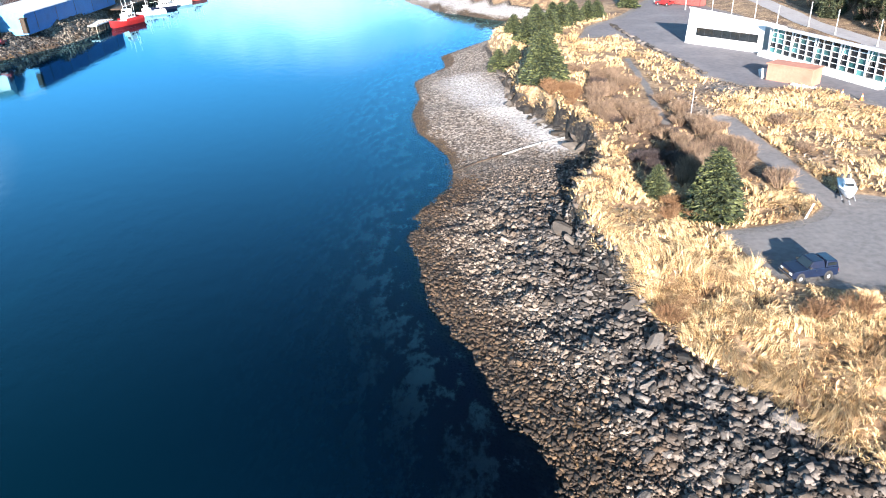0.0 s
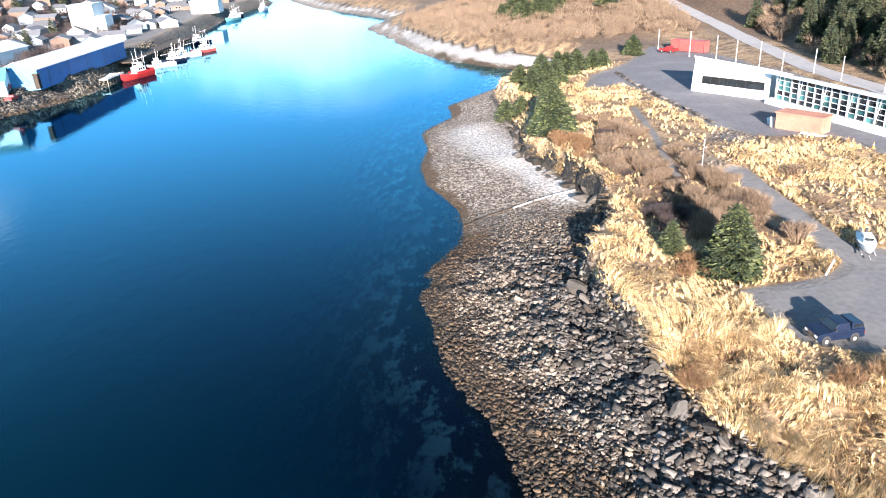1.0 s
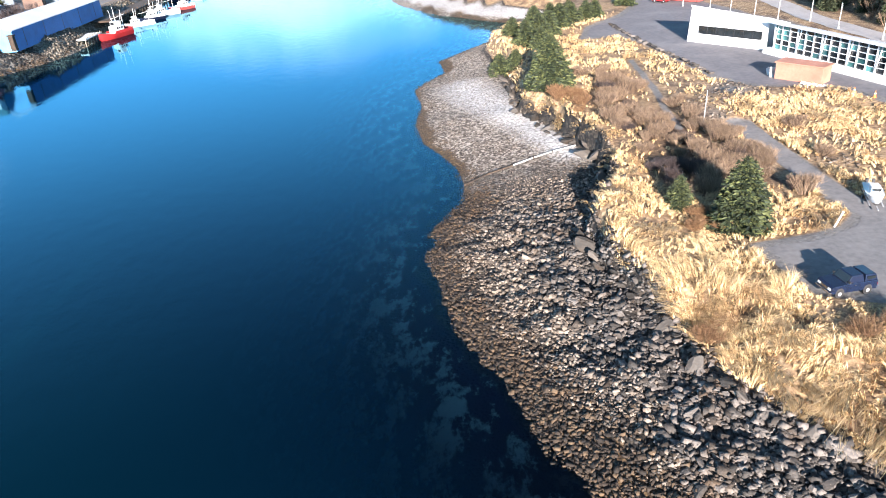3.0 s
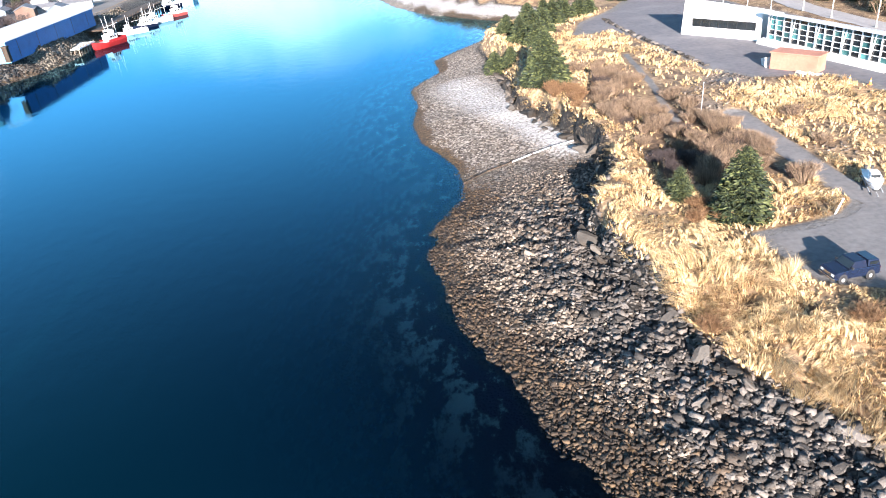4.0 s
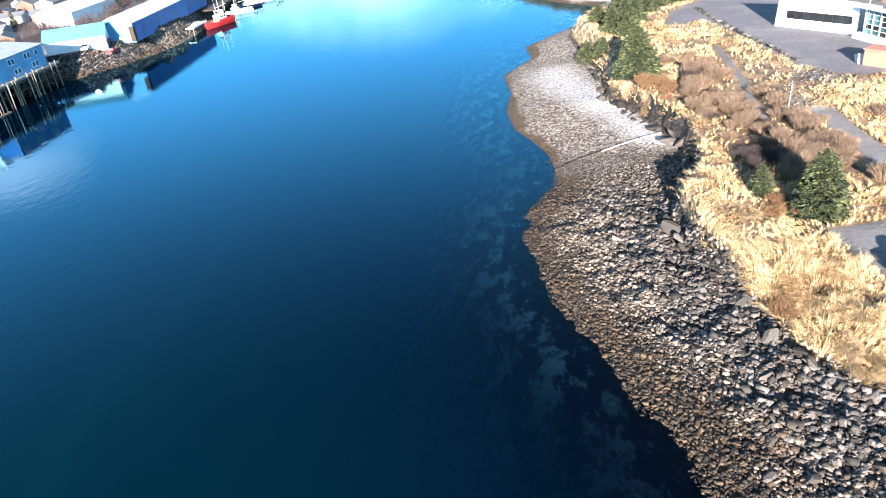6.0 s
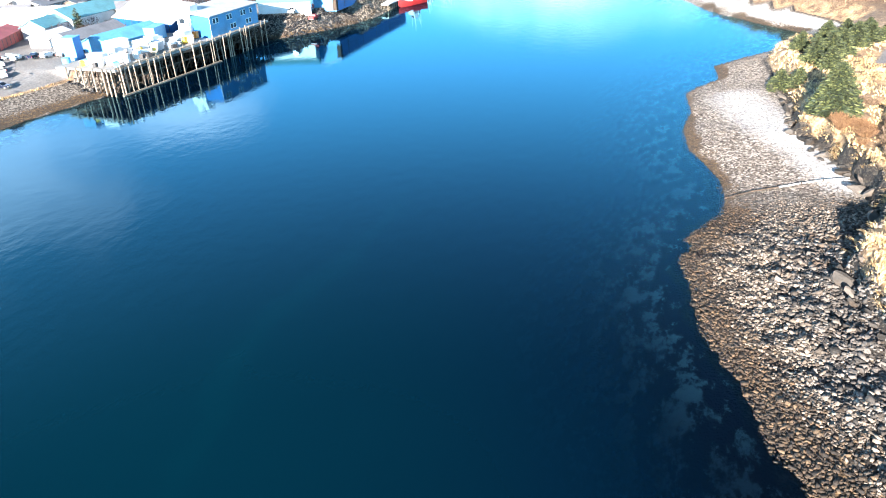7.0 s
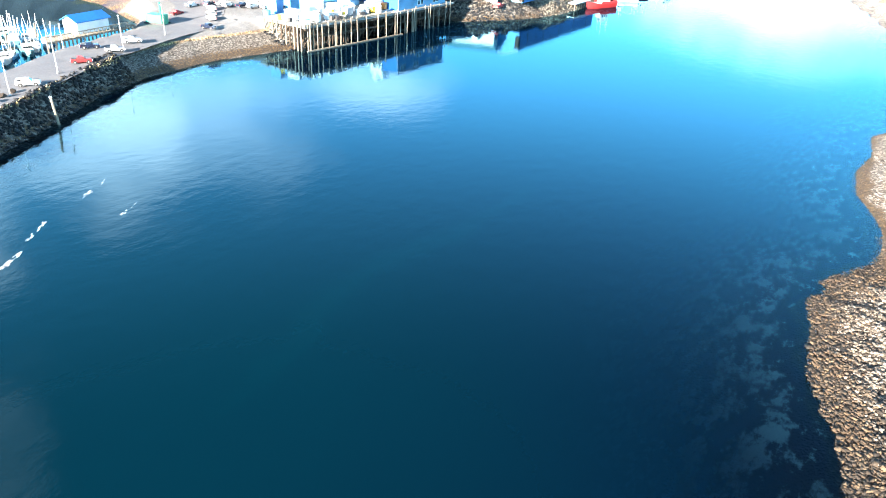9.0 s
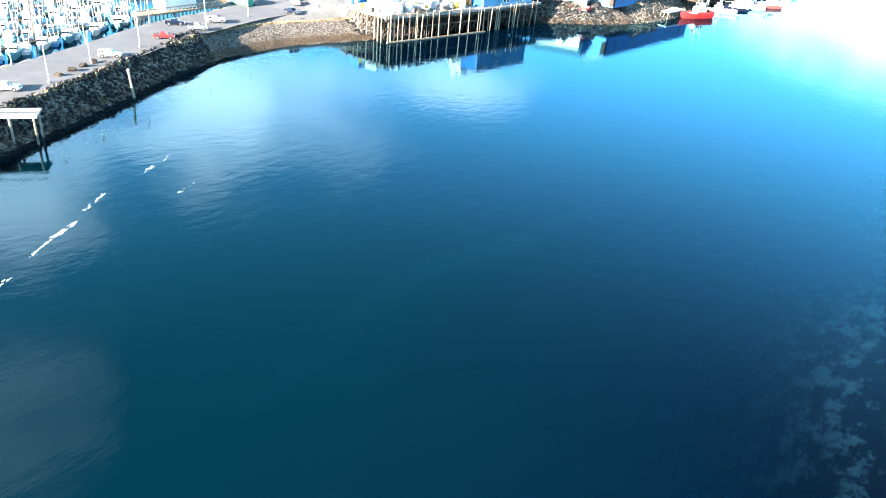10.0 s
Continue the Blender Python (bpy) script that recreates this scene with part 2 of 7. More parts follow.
def water_material():
    m, t, p = nodes_of("sea_water")
    t.nodes.remove(p)
    out = t.nodes["Material Output"]
    long = noise_node(t, 0.55, 3, 0.5, stretch=(1.0, 0.6, 1.0))
    fine = noise_node(t, 2.6, 3, 0.5, stretch=(1.0, 0.7, 1.0))
    h = calc(t, "ADD", long.outputs["Fac"], calc(t, "MULTIPLY", fine.outputs["Fac"], 0.22))
    b = t.nodes.new("ShaderNodeBump")
    b.inputs["Strength"].default_value = 0.08
    b.inputs["Distance"].default_value = 0.25
    link(t, h, b.inputs["Height"])
    body = t.nodes.new("ShaderNodeBsdfDiffuse")
    # body colour goes from deep blue to a brighter teal by mask and noise
    teal_tone = noise_node(t, 0.018, 5, 0.6, stretch=(1.0, 0.45, 1.0))
    f = calc(t, "ADD", calc(t, "MULTIPLY", attr(t, "teal_tone"), 0.7), calc(t, "MULTIPLY", teal_tone.outputs["Fac"], 0.35))
    tone = ramp_node(t, f, ((0.12, (0.0001, 0.0019, 0.0085)), (0.95, (0.0001, 0.0125, 0.0205))))
    link(t, tone.outputs["Color"], body.inputs["Color"])
    clear = t.nodes.new("ShaderNodeBsdfTransparent")
    clear.inputs["Color"].default_value = (0.72, 0.84, 0.82, 1)
    deep = t.nodes.new("ShaderNodeMixShader")
    link(t, attr(t, "murk"), deep.inputs["Fac"])
    link(t, clear.outputs["BSDF"], deep.inputs[1])
    link(t, body.outputs["BSDF"], deep.inputs[2])
    gloss = t.nodes.new("ShaderNodeBsdfGlossy")
    gloss.inputs["Roughness"].default_value = 0.05
    gloss.inputs["Color"].default_value = (0.35, 0.76, 1.0, 1)
    link(t, b.outputs["Normal"], gloss.inputs["Normal"])
    fr = t.nodes.new("ShaderNodeFresnel")
    fr.inputs["IOR"].default_value = 1.34
    link(t, b.outputs["Normal"], fr.inputs["Normal"])
    top = t.nodes.new("ShaderNodeMixShader")
    link(t, fr.outputs["Fac"], top.inputs["Fac"])
    link(t, deep.outputs["Shader"], top.inputs[1])
    link(t, gloss.outputs["BSDF"], top.inputs[2])
    link(t, top.outputs["Shader"], out.inputs["Surface"])
    return m


def glass_material(name, tint, rough=0.08):
    m, t, p = nodes_of(name)
    n = noise_node(t, 0.5, 3)
    lo = tuple(c * 0.6 for c in tint)
    link(t, ramp_node(t, n.outputs["Fac"], ((0.35, lo), (0.65, tint))).outputs["Color"], p.inputs["Base Color"])
    p.inputs["Roughness"].default_value = rough
    p.inputs["Specular IOR Level"].default_value = 0.9
    return m


MAT = {
    "ground": ground_material(),
    "water": water_material(),
    "rock": rock_material("shore_rock", (0.007, 0.0055, 0.005), (0.33, 0.27, 0.215)),
    # bedrock coloured darker to paint in the shade under the bluff
    "cliff": rock_material("shaded_bedrock", (0.006, 0.0055, 0.005), (0.13, 0.115, 0.10)),
    "slab": rock_material("slate_rock", (0.005, 0.005, 0.005), (0.21, 0.185, 0.165)),
    "rock_wet": rock_material("weedy_rock", (0.010, 0.008, 0.007), (0.14, 0.105, 0.072), 0.5),
    # near-black: the shadow over the harbour bank is put into this colour
    "riprap": rock_material("shaded_riprap_rock", (0.003, 0.004, 0.006), (0.032, 0.032, 0.034)),
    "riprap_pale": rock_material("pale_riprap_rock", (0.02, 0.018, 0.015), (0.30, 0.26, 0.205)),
    "dark_twig": leafy("dark_twigs", ((0.1, (0.012, 0.009, 0.010)), (0.5, (0.045, 0.033, 0.033)), (0.9, (0.12, 0.085, 0.075)))),
    "straw": grass_material(),
    "rust_twig": leafy("rust_twigs", ((0.1, (0.06, 0.028, 0.013)), (0.5, (0.19, 0.10, 0.047)), (0.9, (0.38, 0.235, 0.12)))),
    "brown_twig": leafy("brown_twigs", ((0.1, (0.035, 0.02, 0.016)), (0.5, (0.165, 0.11, 0.072)), (0.9, (0.45, 0.33, 0.22)))),
    "needles": leafy("spruce_needles", ((0.15, (0.003, 0.007, 0.004)), (0.5, (0.022, 0.036, 0.014)), (0.9, (0.15, 0.165, 0.055)))),
    "needles_dark": leafy("dark_spruce_needles", ((0.1, (0.006, 0.011, 0.006)), (0.5, (0.028, 0.040, 0.018)), (0.9, (0.095, 0.105, 0.042)))),
    "foam": plain("sea_foam", (0.72, 0.75, 0.76), 0.8, vary=0.1, scale=5.0, bump=0.2),
    "bark": plain("bark", (0.11, 0.08, 0.06), 0.9, vary=0.5, scale=8, bump=0.6),
    "asphalt": plain("gravel_lot", (0.13, 0.128, 0.142), 0.95, vary=0.16, scale=1.3, bump=0.12, dirt=(0.21, 0.205, 0.21)),
    "road": plain("gravel_road", (0.155, 0.152, 0.155), 0.95, vary=0.2, scale=1.6, bump=0.15, dirt=(0.23, 0.22, 0.215)),
    "pale_road": plain("pale_road", (0.33, 0.32, 0.32), 0.9, vary=0.12, scale=1.8, bump=0.15, dirt=(0.26, 0.25, 0.24)),
    "tarmac": plain("worn_tarmac", (0.12, 0.12, 0.13), 0.9, vary=0.15, scale=2.5, bump=0.3, dirt=(0.17, 0.17, 0.17)),
    "concrete": plain("concrete", (0.24, 0.235, 0.225), 0.85, vary=0.15, scale=2.5, bump=0.3),
    "white": plain("white_paint", (0.74, 0.74, 0.73), 0.55, vary=0.05, scale=2.0, bump=0.06, dirt=(0.55, 0.54, 0.52)),
    "white_roof": plain("white_roof", (0.60, 0.61, 0.63), 0.6, vary=0.06, scale=1.0, bump=0.06, dirt=(0.48, 0.49, 0.50)),
    "grey": plain("grey_metal", (0.36, 0.37, 0.39), 0.5, vary=0.15, scale=3.0, bump=0.1),
    "grey_roof": plain("grey_roof", (0.10, 0.105, 0.115), 0.8, vary=0.2, scale=2.0, bump=0.2),
    "blue": plain("blue_cladding", (0.014, 0.145, 0.40), 0.55, vary=0.12, scale=2.0, bump=0.1),
    "light_blue": plain("light_blue_cladding", (0.10, 0.31, 0.52), 0.6, vary=0.1, scale=2.0, bump=0.1),
    "teal": plain("teal_roof", (0.10, 0.26, 0.30), 0.6, vary=0.12, scale=2.0, bump=0.1),
    "red": plain("red_paint", (0.36, 0.02, 0.02), 0.5, vary=0.15, scale=3.0, bump=0.05),
    "rust_red": plain("red_cladding", (0.42, 0.08, 0.07), 0.6, vary=0.15, scale=2.0, bump=0.1),
    "orange": plain("orange_plastic", (0.75, 0.24, 0.04), 0.5, vary=0.1, scale=4.0),
    "yellow": plain("yellow_paint", (0.75, 0.50, 0.05), 0.5, vary=0.1, scale=4.0),
    "green": plain("green_paint", (0.03, 0.28, 0.17), 0.5, vary=0.15, scale=3.0),
    "terracotta": plain("tan_blockwork", (0.40, 0.185, 0.125), 0.8, vary=0.12, scale=2.0, bump=0.2),
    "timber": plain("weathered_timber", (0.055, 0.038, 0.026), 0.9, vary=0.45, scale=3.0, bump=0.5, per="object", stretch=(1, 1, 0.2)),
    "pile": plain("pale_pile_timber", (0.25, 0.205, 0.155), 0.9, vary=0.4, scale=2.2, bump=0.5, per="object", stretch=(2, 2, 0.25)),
    "dark": plain("dark_steel", (0.03, 0.03, 0.032), 0.6, vary=0.3, scale=4.0),
    "tyre": plain("tyre_rubber", (0.02, 0.02, 0.02), 0.85, vary=0.3, scale=6.0),
    "glass_green": glass_material("green_glazing", (0.05, 0.15, 0.15)),
    "glass_teal": glass_material("bright_teal_glazing", (0.11, 0.33, 0.32)),
    "dull_white": plain("weathered_white_paint", (0.38, 0.38, 0.38), 0.7, vary=0.15, scale=1.5, bump=0.1),
    "blue_grey": plain("blue_grey_cladding", (0.13, 0.17, 0.21), 0.7, vary=0.15, scale=1.5, bump=0.1),
    "cream": plain("cream_paint", (0.38, 0.34, 0.27), 0.6, vary=0.1, scale=2.0, bump=0.06),
    "mid_roof": plain("mid_grey_roof", (0.15, 0.155, 0.17), 0.7, vary=0.15, scale=2.0, bump=0.1),
    "brown_wall": plain("brown_cladding", (0.16, 0.10, 0.075), 0.8, vary=0.2, scale=2.0, bump=0.15),
    "glass_dark": glass_material("dark_window", (0.02, 0.026, 0.03)),
    "car_navy": plain("navy_car_paint", (0.010, 0.016, 0.036), 0.16, vary=0.1, scale=2.0, bump=0),
    "car_white": plain("white_car_paint", (0.62, 0.62, 0.61), 0.25, vary=0.03, scale=2.0, bump=0),
    "chrome": plain("bright_metal", (0.62, 0.62, 0.62), 0.25, 1.0, vary=0.1, scale=5.0, bump=0),
    "headlight": plain("lamp_glass", (0.75, 0.76, 0.74), 0.15, vary=0.05, scale=5.0, bump=0),
    "tail_light": plain("red_lamp_glass", (0.45, 0.02, 0.02), 0.2, vary=0.05, scale=5.0, bump=0),
}

# ---------------------------------------------------------------- mesh helpers
def mesh_of(name, verts, faces, mats=()):
    """A mesh from arrays; faces is an n x 3 or n x 4 array."""
    verts, faces = np.asarray(verts, np.float32), np.asarray(faces, np.int32)
    me = bpy.data.meshes.new(name)
    k = faces.shape[1]
    me.vertices.add(len(verts))
    me.vertices.foreach_set("co", verts.ravel())
    me.loops.add(faces.size)
    me.loops.foreach_set("vertex_index", faces.ravel())
    me.polygons.add(len(faces))
    me.polygons.foreach_set("loop_start", np.arange(0, faces.size, k, dtype=np.int32))
    me.update(calc_edges=True)
    me.validate()
    for m in mats:
        me.materials.append(m)
    return me


class Geo:
    """Collects boxes, tubes and plates into one mesh."""

    def __init__(self):
        self.v, self.f = [], []

    def add(self, verts, faces):
        n = len(self.v)
        self.v += [tuple(p) for p in verts]
        self.f += [tuple(n + i for i in q) for q in faces]
        return self

    def box(self, x0, y0, z0, x1, y1, z1):
        return self.add([(x0, y0, z0), (x1, y0, z0), (x1, y1, z0), (x0, y1, z0), (x0, y0, z1), (x1, y0, z1), (x1, y1, z1), (x0, y1, z1)],
                        [(0, 3, 2, 1), (4, 5, 6, 7), (0, 1, 5, 4), (1, 2, 6, 5), (2, 3, 7, 6), (3, 0, 4, 7)])

    def tube(self, p, q, r0, r1=None, n=8):
        p, q = Vector(p), Vector(q)
        r1 = r0 if r1 is None else r1
        w = (q - p).normalized()
        u = w.orthogonal().normalized()
        s = w.cross(u)
        vs = []
        for c, r in ((p, r0), (q, r1)):
            for i in range(n):
                a = 2 * math.pi * i / n
                vs.append(c + (u * math.cos(a) + s * math.sin(a)) * r)
        fs = [(i, (i + 1) % n, n + (i + 1) % n, n + i) for i in range(n)]
        fs += [tuple(range(n - 1, -1, -1)), tuple(range(n, 2 * n))]
        return self.add(vs, fs)

    def beam(self, p, q, w, h):
        """A square bar from p to q, w wide and h high."""
        p, q = Vector(p), Vector(q)
        d = (q - p).normalized()
        s = d.cross(Vector((0, 0, 1)))
        s = s.normalized() if s.length > 1e-4 else Vector((1, 0, 0))
        u = s.cross(d)
        vs = [c + s * (a * w / 2) + u * (b * h / 2) for c in (p, q) for a, b in ((-1, -1), (1, -1), (1, 1), (-1, 1))]
        return self.add(vs, [(3, 2, 1, 0), (4, 5, 6, 7), (0, 1, 5, 4), (1, 2, 6, 5), (2, 3, 7, 6), (3, 0, 4, 7)])

    def prism(self, poly, z0, z1):
        """An upright prism over a plan polygon, counter-clockwise."""
        n = len(poly)
        vs = [(x, y, z0) for x, y in poly] + [(x, y, z1) for x, y in poly]
        fs = [(i, (i + 1) % n, n + (i + 1) % n, n + i) for i in range(n)]
        return self.add(vs, fs + [tuple(range(n - 1, -1, -1)), tuple(range(n, 2 * n))])

    def profile_x(self, poly, x0, x1):
        """A prism along x over a polygon of (y, z)."""
        n = len(poly)
        vs = [(x0, y, z) for y, z in poly] + [(x1, y, z) for y, z in poly]
        fs = [(i, (i + 1) % n, n + (i + 1) % n, n + i) for i in range(n)]
        return self.add(vs, fs + [tuple(range(n - 1, -1, -1)), tuple(range(n, 2 * n))])

    def mesh(self, name, mat):
        me = bpy.data.meshes.new(name)
        me.from_pydata([tuple(p) for p in self.v], [], self.f)
        me.validate()
        bm = bmesh.new()
        bm.from_mesh(me)
        bmesh.ops.recalc_face_normals(bm, faces=bm.faces)
        bm.to_mesh(me)
        bm.free()
        me.materials.append(mat)
        return me


def thing(name, label, category, at=None, group="", kind=""):
    ob = new(name)
    ob.empty_display_size = 0.5
    if at is not None:
        ob.matrix_world = at
    return tagged(ob, label, category, group, kind)


def part(name, geo, mat, parent, label="", bevel=0.0):
    """Links the geometry as one mesh object under a thing or a part."""
    ob = new(name, geo.mesh(name, mat) if isinstance(geo, Geo) else geo)
    ob.parent = parent
    if label:
        ob["label"] = label
    if bevel:
        b = ob.modifiers.new("bevel", "BEVEL")
        b.width, b.segments, b.limit_method = bevel, 2, "ANGLE"
    return ob


# ---------------------------------------------------------------- the lie of the land
def lattice(x, y, seed):
    """Smooth value noise between -1 and 1."""
    xi, yi = np.floor(x).astype(np.int64), np.floor(y).astype(np.int64)
    fx, fy = x - xi, y - yi
    fx, fy = fx * fx * (3 - 2 * fx), fy * fy * (3 - 2 * fy)

    def h(a, b):
        n = (a * 374761393 + b * 668265263 + seed * 974711) & 0x7FFFFFFF
        n = ((n ^ (n >> 13)) * 1274126177) & 0x7FFFFFFF
        return ((n ^ (n >> 16)) & 0xFFFF) / 32767.5 - 1
    return (h(xi, yi) * (1 - fx) + h(xi + 1, yi) * fx) * (1 - fy) + (h(xi, yi + 1) * (1 - fx) + h(xi + 1, yi + 1) * fx) * fy


def rough(x, y, size, seed, octaves=3):
    return sum(lattice(x / size * 2 ** k, y / size * 2 ** k, seed + k) * 0.5 ** k for k in range(octaves))


def step(v):
    v = np.clip(v, 0, 1)
    return v * v * (3 - 2 * v)


def signed(x, y, line):
    """Distance from a closed plan line, positive inside it."""
    p = np.asarray(line, float)
    q = np.roll(p, -1, axis=0)
    best = np.full(x.shape, 1e9)
    inside = np.zeros(x.shape, bool)
    for (ax, ay), (bx, by) in zip(p, q):
        dx, dy = bx - ax, by - ay
        t = np.clip(((x - ax) * dx + (y - ay) * dy) / (dx * dx + dy * dy + 1e-9), 0, 1)
        best = np.minimum(best, np.hypot(x - ax - t * dx, y - ay - t * dy))
        if ay != by:
            cross = ((ay > y) != (by > y)) & (x < (bx - ax) * (y - ay) / (by - ay) + ax)
            inside ^= cross
    return np.where(inside, best, -best)


FAR_R = [(-200, 900), (-330, 2400), (1500, 2400), (1500, -400)]
SHORE_R = [(26, -400), (22, -40), (17, 0), (11, 24), (7.1, 35.4), (4.3, 43.2), (2.8, 48.5), (0.9, 53.6), (-1.1, 58.4), (-1.9, 65), (-2.9, 70.7), (-1.8, 73.3),
           (-2, 77.8), (-0.1, 81.6), (1.7, 85.7), (1.9, 91.5), (1.4, 97), (-0.7, 103.5), (-3.2, 109.4), (-4.5, 120.3), (-3.1, 130.6), (-4.4, 143.4),
           (-1.4, 149.6), (2.5, 156.1), (1.7, 167.7), (9.1, 178), (14.9, 184), (19.4, 198.6), (25, 210), (14.7, 221.6), (2.8, 238.6), (-8, 262.6),
           (-16.8, 298.6), (-32.9, 352.6), (-24, 392), (-50, 440), (-79, 494), (-112, 585)] + FAR_R
TOP_R = [(60, -400), (38, -40), (32, 0), (26, 24), (24.4, 32.5), (21.7, 36.8), (18.8, 40.2), (17.2, 44.7), (16.5, 49.1), (15.9, 53.6), (14.4, 57.3), (13.4, 62.8), (13.0, 67.9),
         (13.8, 72.2), (17.6, 74.4), (19.3, 83), (19.8, 90), (18.4, 97), (17.7, 101.5), (15.8, 109.2), (12.9, 116.3), (13.9, 133.1), (12.8, 147.6), (11.8, 165), (16, 178),
         (23, 186), (29, 200), (36, 212), (24, 231), (11, 250), (0, 275), (-8, 305), (-24, 355), (-14, 392), (-40, 446), (-70, 500), (-100, 592)] + FAR_R
SHORE_L = [(-60, -400), (-78, -40), (-95, 8), (-104, 23), (-110, 34), (-118.5, 48.8), (-127.5, 63), (-132.5, 78), (-133.5, 95), (-130, 112), (-128, 118),
           (-134, 150), (-127, 174), (-119.5, 180), (-112.5, 191), (-107.5, 204), (-105, 216), (-105.5, 230), (-108, 245), (-113, 280), (-112, 300), (-114, 325), (-130, 464), (-124, 571),
           (-240, 900), (-420, 2400), (-2200, 2400), (-2200, -400)]
BASIN = [(-130, 22), (-136, 38), (-144, 54), (-154.5, 72), (-160, 90), (-178, 108), (-215, 120), (-300, 90), (-300, -200), (-150, -200)]
LOT = [(31.5, 152), (35.5, 164), (46, 176), (60, 202), (70, 192), (74.5, 150), (75.5, 110), (74, 88), (62, 90), (59.5, 103), (48.5, 107), (44.5, 114), (42.6, 141), (40, 152)]
PARK = [(26.6, 58.5), (28, 49.5), (33, 47.6), (52, 44), (52, 62), (42, 66), (36, 60.5)]
TRACK = [(41.6, 57), (39.4, 67), (39.3, 78), (38.8, 86), (39.0, 91)]


def to_line(x, y, line):
    best = np.full(np.shape(x), 1e9)
    for (ax, ay), (bx, by) in zip(line[:-1], line[1:]):
        dx, dy = bx - ax, by - ay
        t = np.clip(((x - ax) * dx + (y - ay) * dy) / (dx * dx + dy * dy), 0, 1)
        best = np.minimum(best, np.hypot(x - ax - t * dx, y - ay - t * dy))
    return best


SAND = [(19.5, 96), (17.6, 101), (15.2, 109), (11.4, 117), (7.5, 128), (5.0, 138)]
FORK = [(31, 91), (31.4, 96), (33.2, 108), (34.4, 118), (35.6, 130)]


def sandy(x, y):
    """How pale and fine the beach is."""
    r = to_line(x, y, SAND)
    return np.exp(-(r / 3.4) ** 2) * 0.42 * step((128 - y) / 20) + np.exp(-(r / 8.5) ** 2) * 0.60


HIGHWAY = [(80, 60), (81, 120), (79.5, 151), (82, 170), (88, 225), (95, 335), (112, 520)]


def height(x, y, full=False):
    x, y = np.asarray(x, float), np.asarray(y, float)
    # the right-hand shore
    d, v = signed(x, y, SHORE_R), signed(x, y, TOP_R)
    fore = 2.4 * np.clip(d / np.maximum(d - v, 0.1), 0, 1) ** 0.85 + rough(x, y, 5, 3) * 0.14 * step(d / 3) + rough(x * 1.3 + y * 0.5, y - x * 0.3, 2.6, 23) * 0.42 * step((88 - y) / 20) * step(d / 6)
    bank = 1.3 + 6.0 * step((55 - y) / 7) + 5 * step((y - 175) / 20) + 1.5 * step((y - 100) / 10)
    plateau = 5.0 + step((y - 62) / 45) * 1.0 + step((y - 205) / 90) * 9 * step((v - 4) / 50) + rough(x, y, 14, 11) * 0.35 + rough(x, y, 3.0, 17) * 0.12
    road_x = np.interp(y, [p[1] for p in HIGHWAY], [p[0] for p in HIGHWAY])
    hill = np.maximum(x - road_x - 7, 0)
    plateau = plateau + 1.7 * np.exp(-(((x - 16.2) / 3.8) ** 2 + ((y - 68) / 7) ** 2)) + 0.8 * np.exp(-(((x - 21) / 3.0) ** 2 + ((y - 92) / 6) ** 2))
    plateau = plateau + np.minimum(hill * 0.40, 52 + rough(x, y, 90, 31) * 10) * (1 - 0.5 * step((60 - y) / 60)) + rough(x, y, 25, 5) * np.minimum(hill * 0.04, 2.5)
    ledge = rough(x, y, 3.4, 41) * 0.7
    up = np.where(v > 0, 2.4 + (plateau - 2.4) * step((v + ledge) / bank), fore)
    lot = step((signed(x, y, LOT) + 1.5) / 2.0)
    park = step((signed(x, y, PARK) + 1.2) / 1.6)
    track = step((2.3 - to_line(x, y, TRACK)) / 1.3)
    high = step((9.0 - to_line(x, y, HIGHWAY)) / 4.0)
    up = up * (1 - high) + (6.9 + step((y - 180) / 250) * 8) * high
    up = up * (1 - track) + (5.05 + step((y - 62) / 48) * 0.85) * track
    up = up * (1 - park) + 4.95 * park
    up = up * (1 - lot) + 5.9 * lot
    # the town shore
    e = signed(x, y, SHORE_L)
    quay = 4.0 + step((y - 104) / 18) * 1.5
    slope = 1.05 - 0.70 * step((y - 68) / 10) * step((121 - y) / 6)
    town = np.minimum(np.maximum(e, 0) * slope, quay) + rough(x, y, 4, 61) * 0.12 * step(e / 3)
    back = np.maximum(-195 - x, 0)
    town = town + np.minimum(back * 0.10, 60 + rough(x, y, 120, 71) * 14)
    town = town + step((y - 300) / 160) * np.minimum(np.maximum(e - 45, 0) * 0.10, 30)
    pool = signed(x, y, BASIN)
    town = np.where(pool > -3, np.minimum(town, quay - (pool + 3) * 0.9), town)
    town = np.maximum(town, -4.0)
    away = np.minimum(-d, -e)
    bed = -0.09 * away - 0.28 * np.maximum(away - 7, 0) - 0.05 + rough(x, y, 4, 51) * 0.06 * step(away / 2)
    z = np.where(d > 0, up, np.where(e > 0, town, np.maximum(bed, -9)))
    if full:
        return z, dict(d=d, v=v, e=e, lot=lot, park=park, track=track, high=high, pool=pool, away=away)
    return z


def height_at(x, y):
    return float(height(np.array([x]), np.array([y]))[0])


def lines(*runs):
    out = []
    for a, b, s in runs:
        out += list(np.arange(a, b, s))
    return np.array(out)


def grid_mesh(name, xs, ys, z, mat):
    gx, gy = np.meshgrid(xs, ys)
    nx, ny = len(xs), len(ys)
    i = np.arange(nx * ny).reshape(ny, nx)
    f = np.stack([i[:-1, :-1], i[:-1, 1:], i[1:, 1:], i[1:, :-1]], -1).reshape(-1, 4)
    me = mesh_of(name, np.stack([gx, gy, z], -1).reshape(-1, 3), f, [mat])
    me.shade_smooth()
    return me


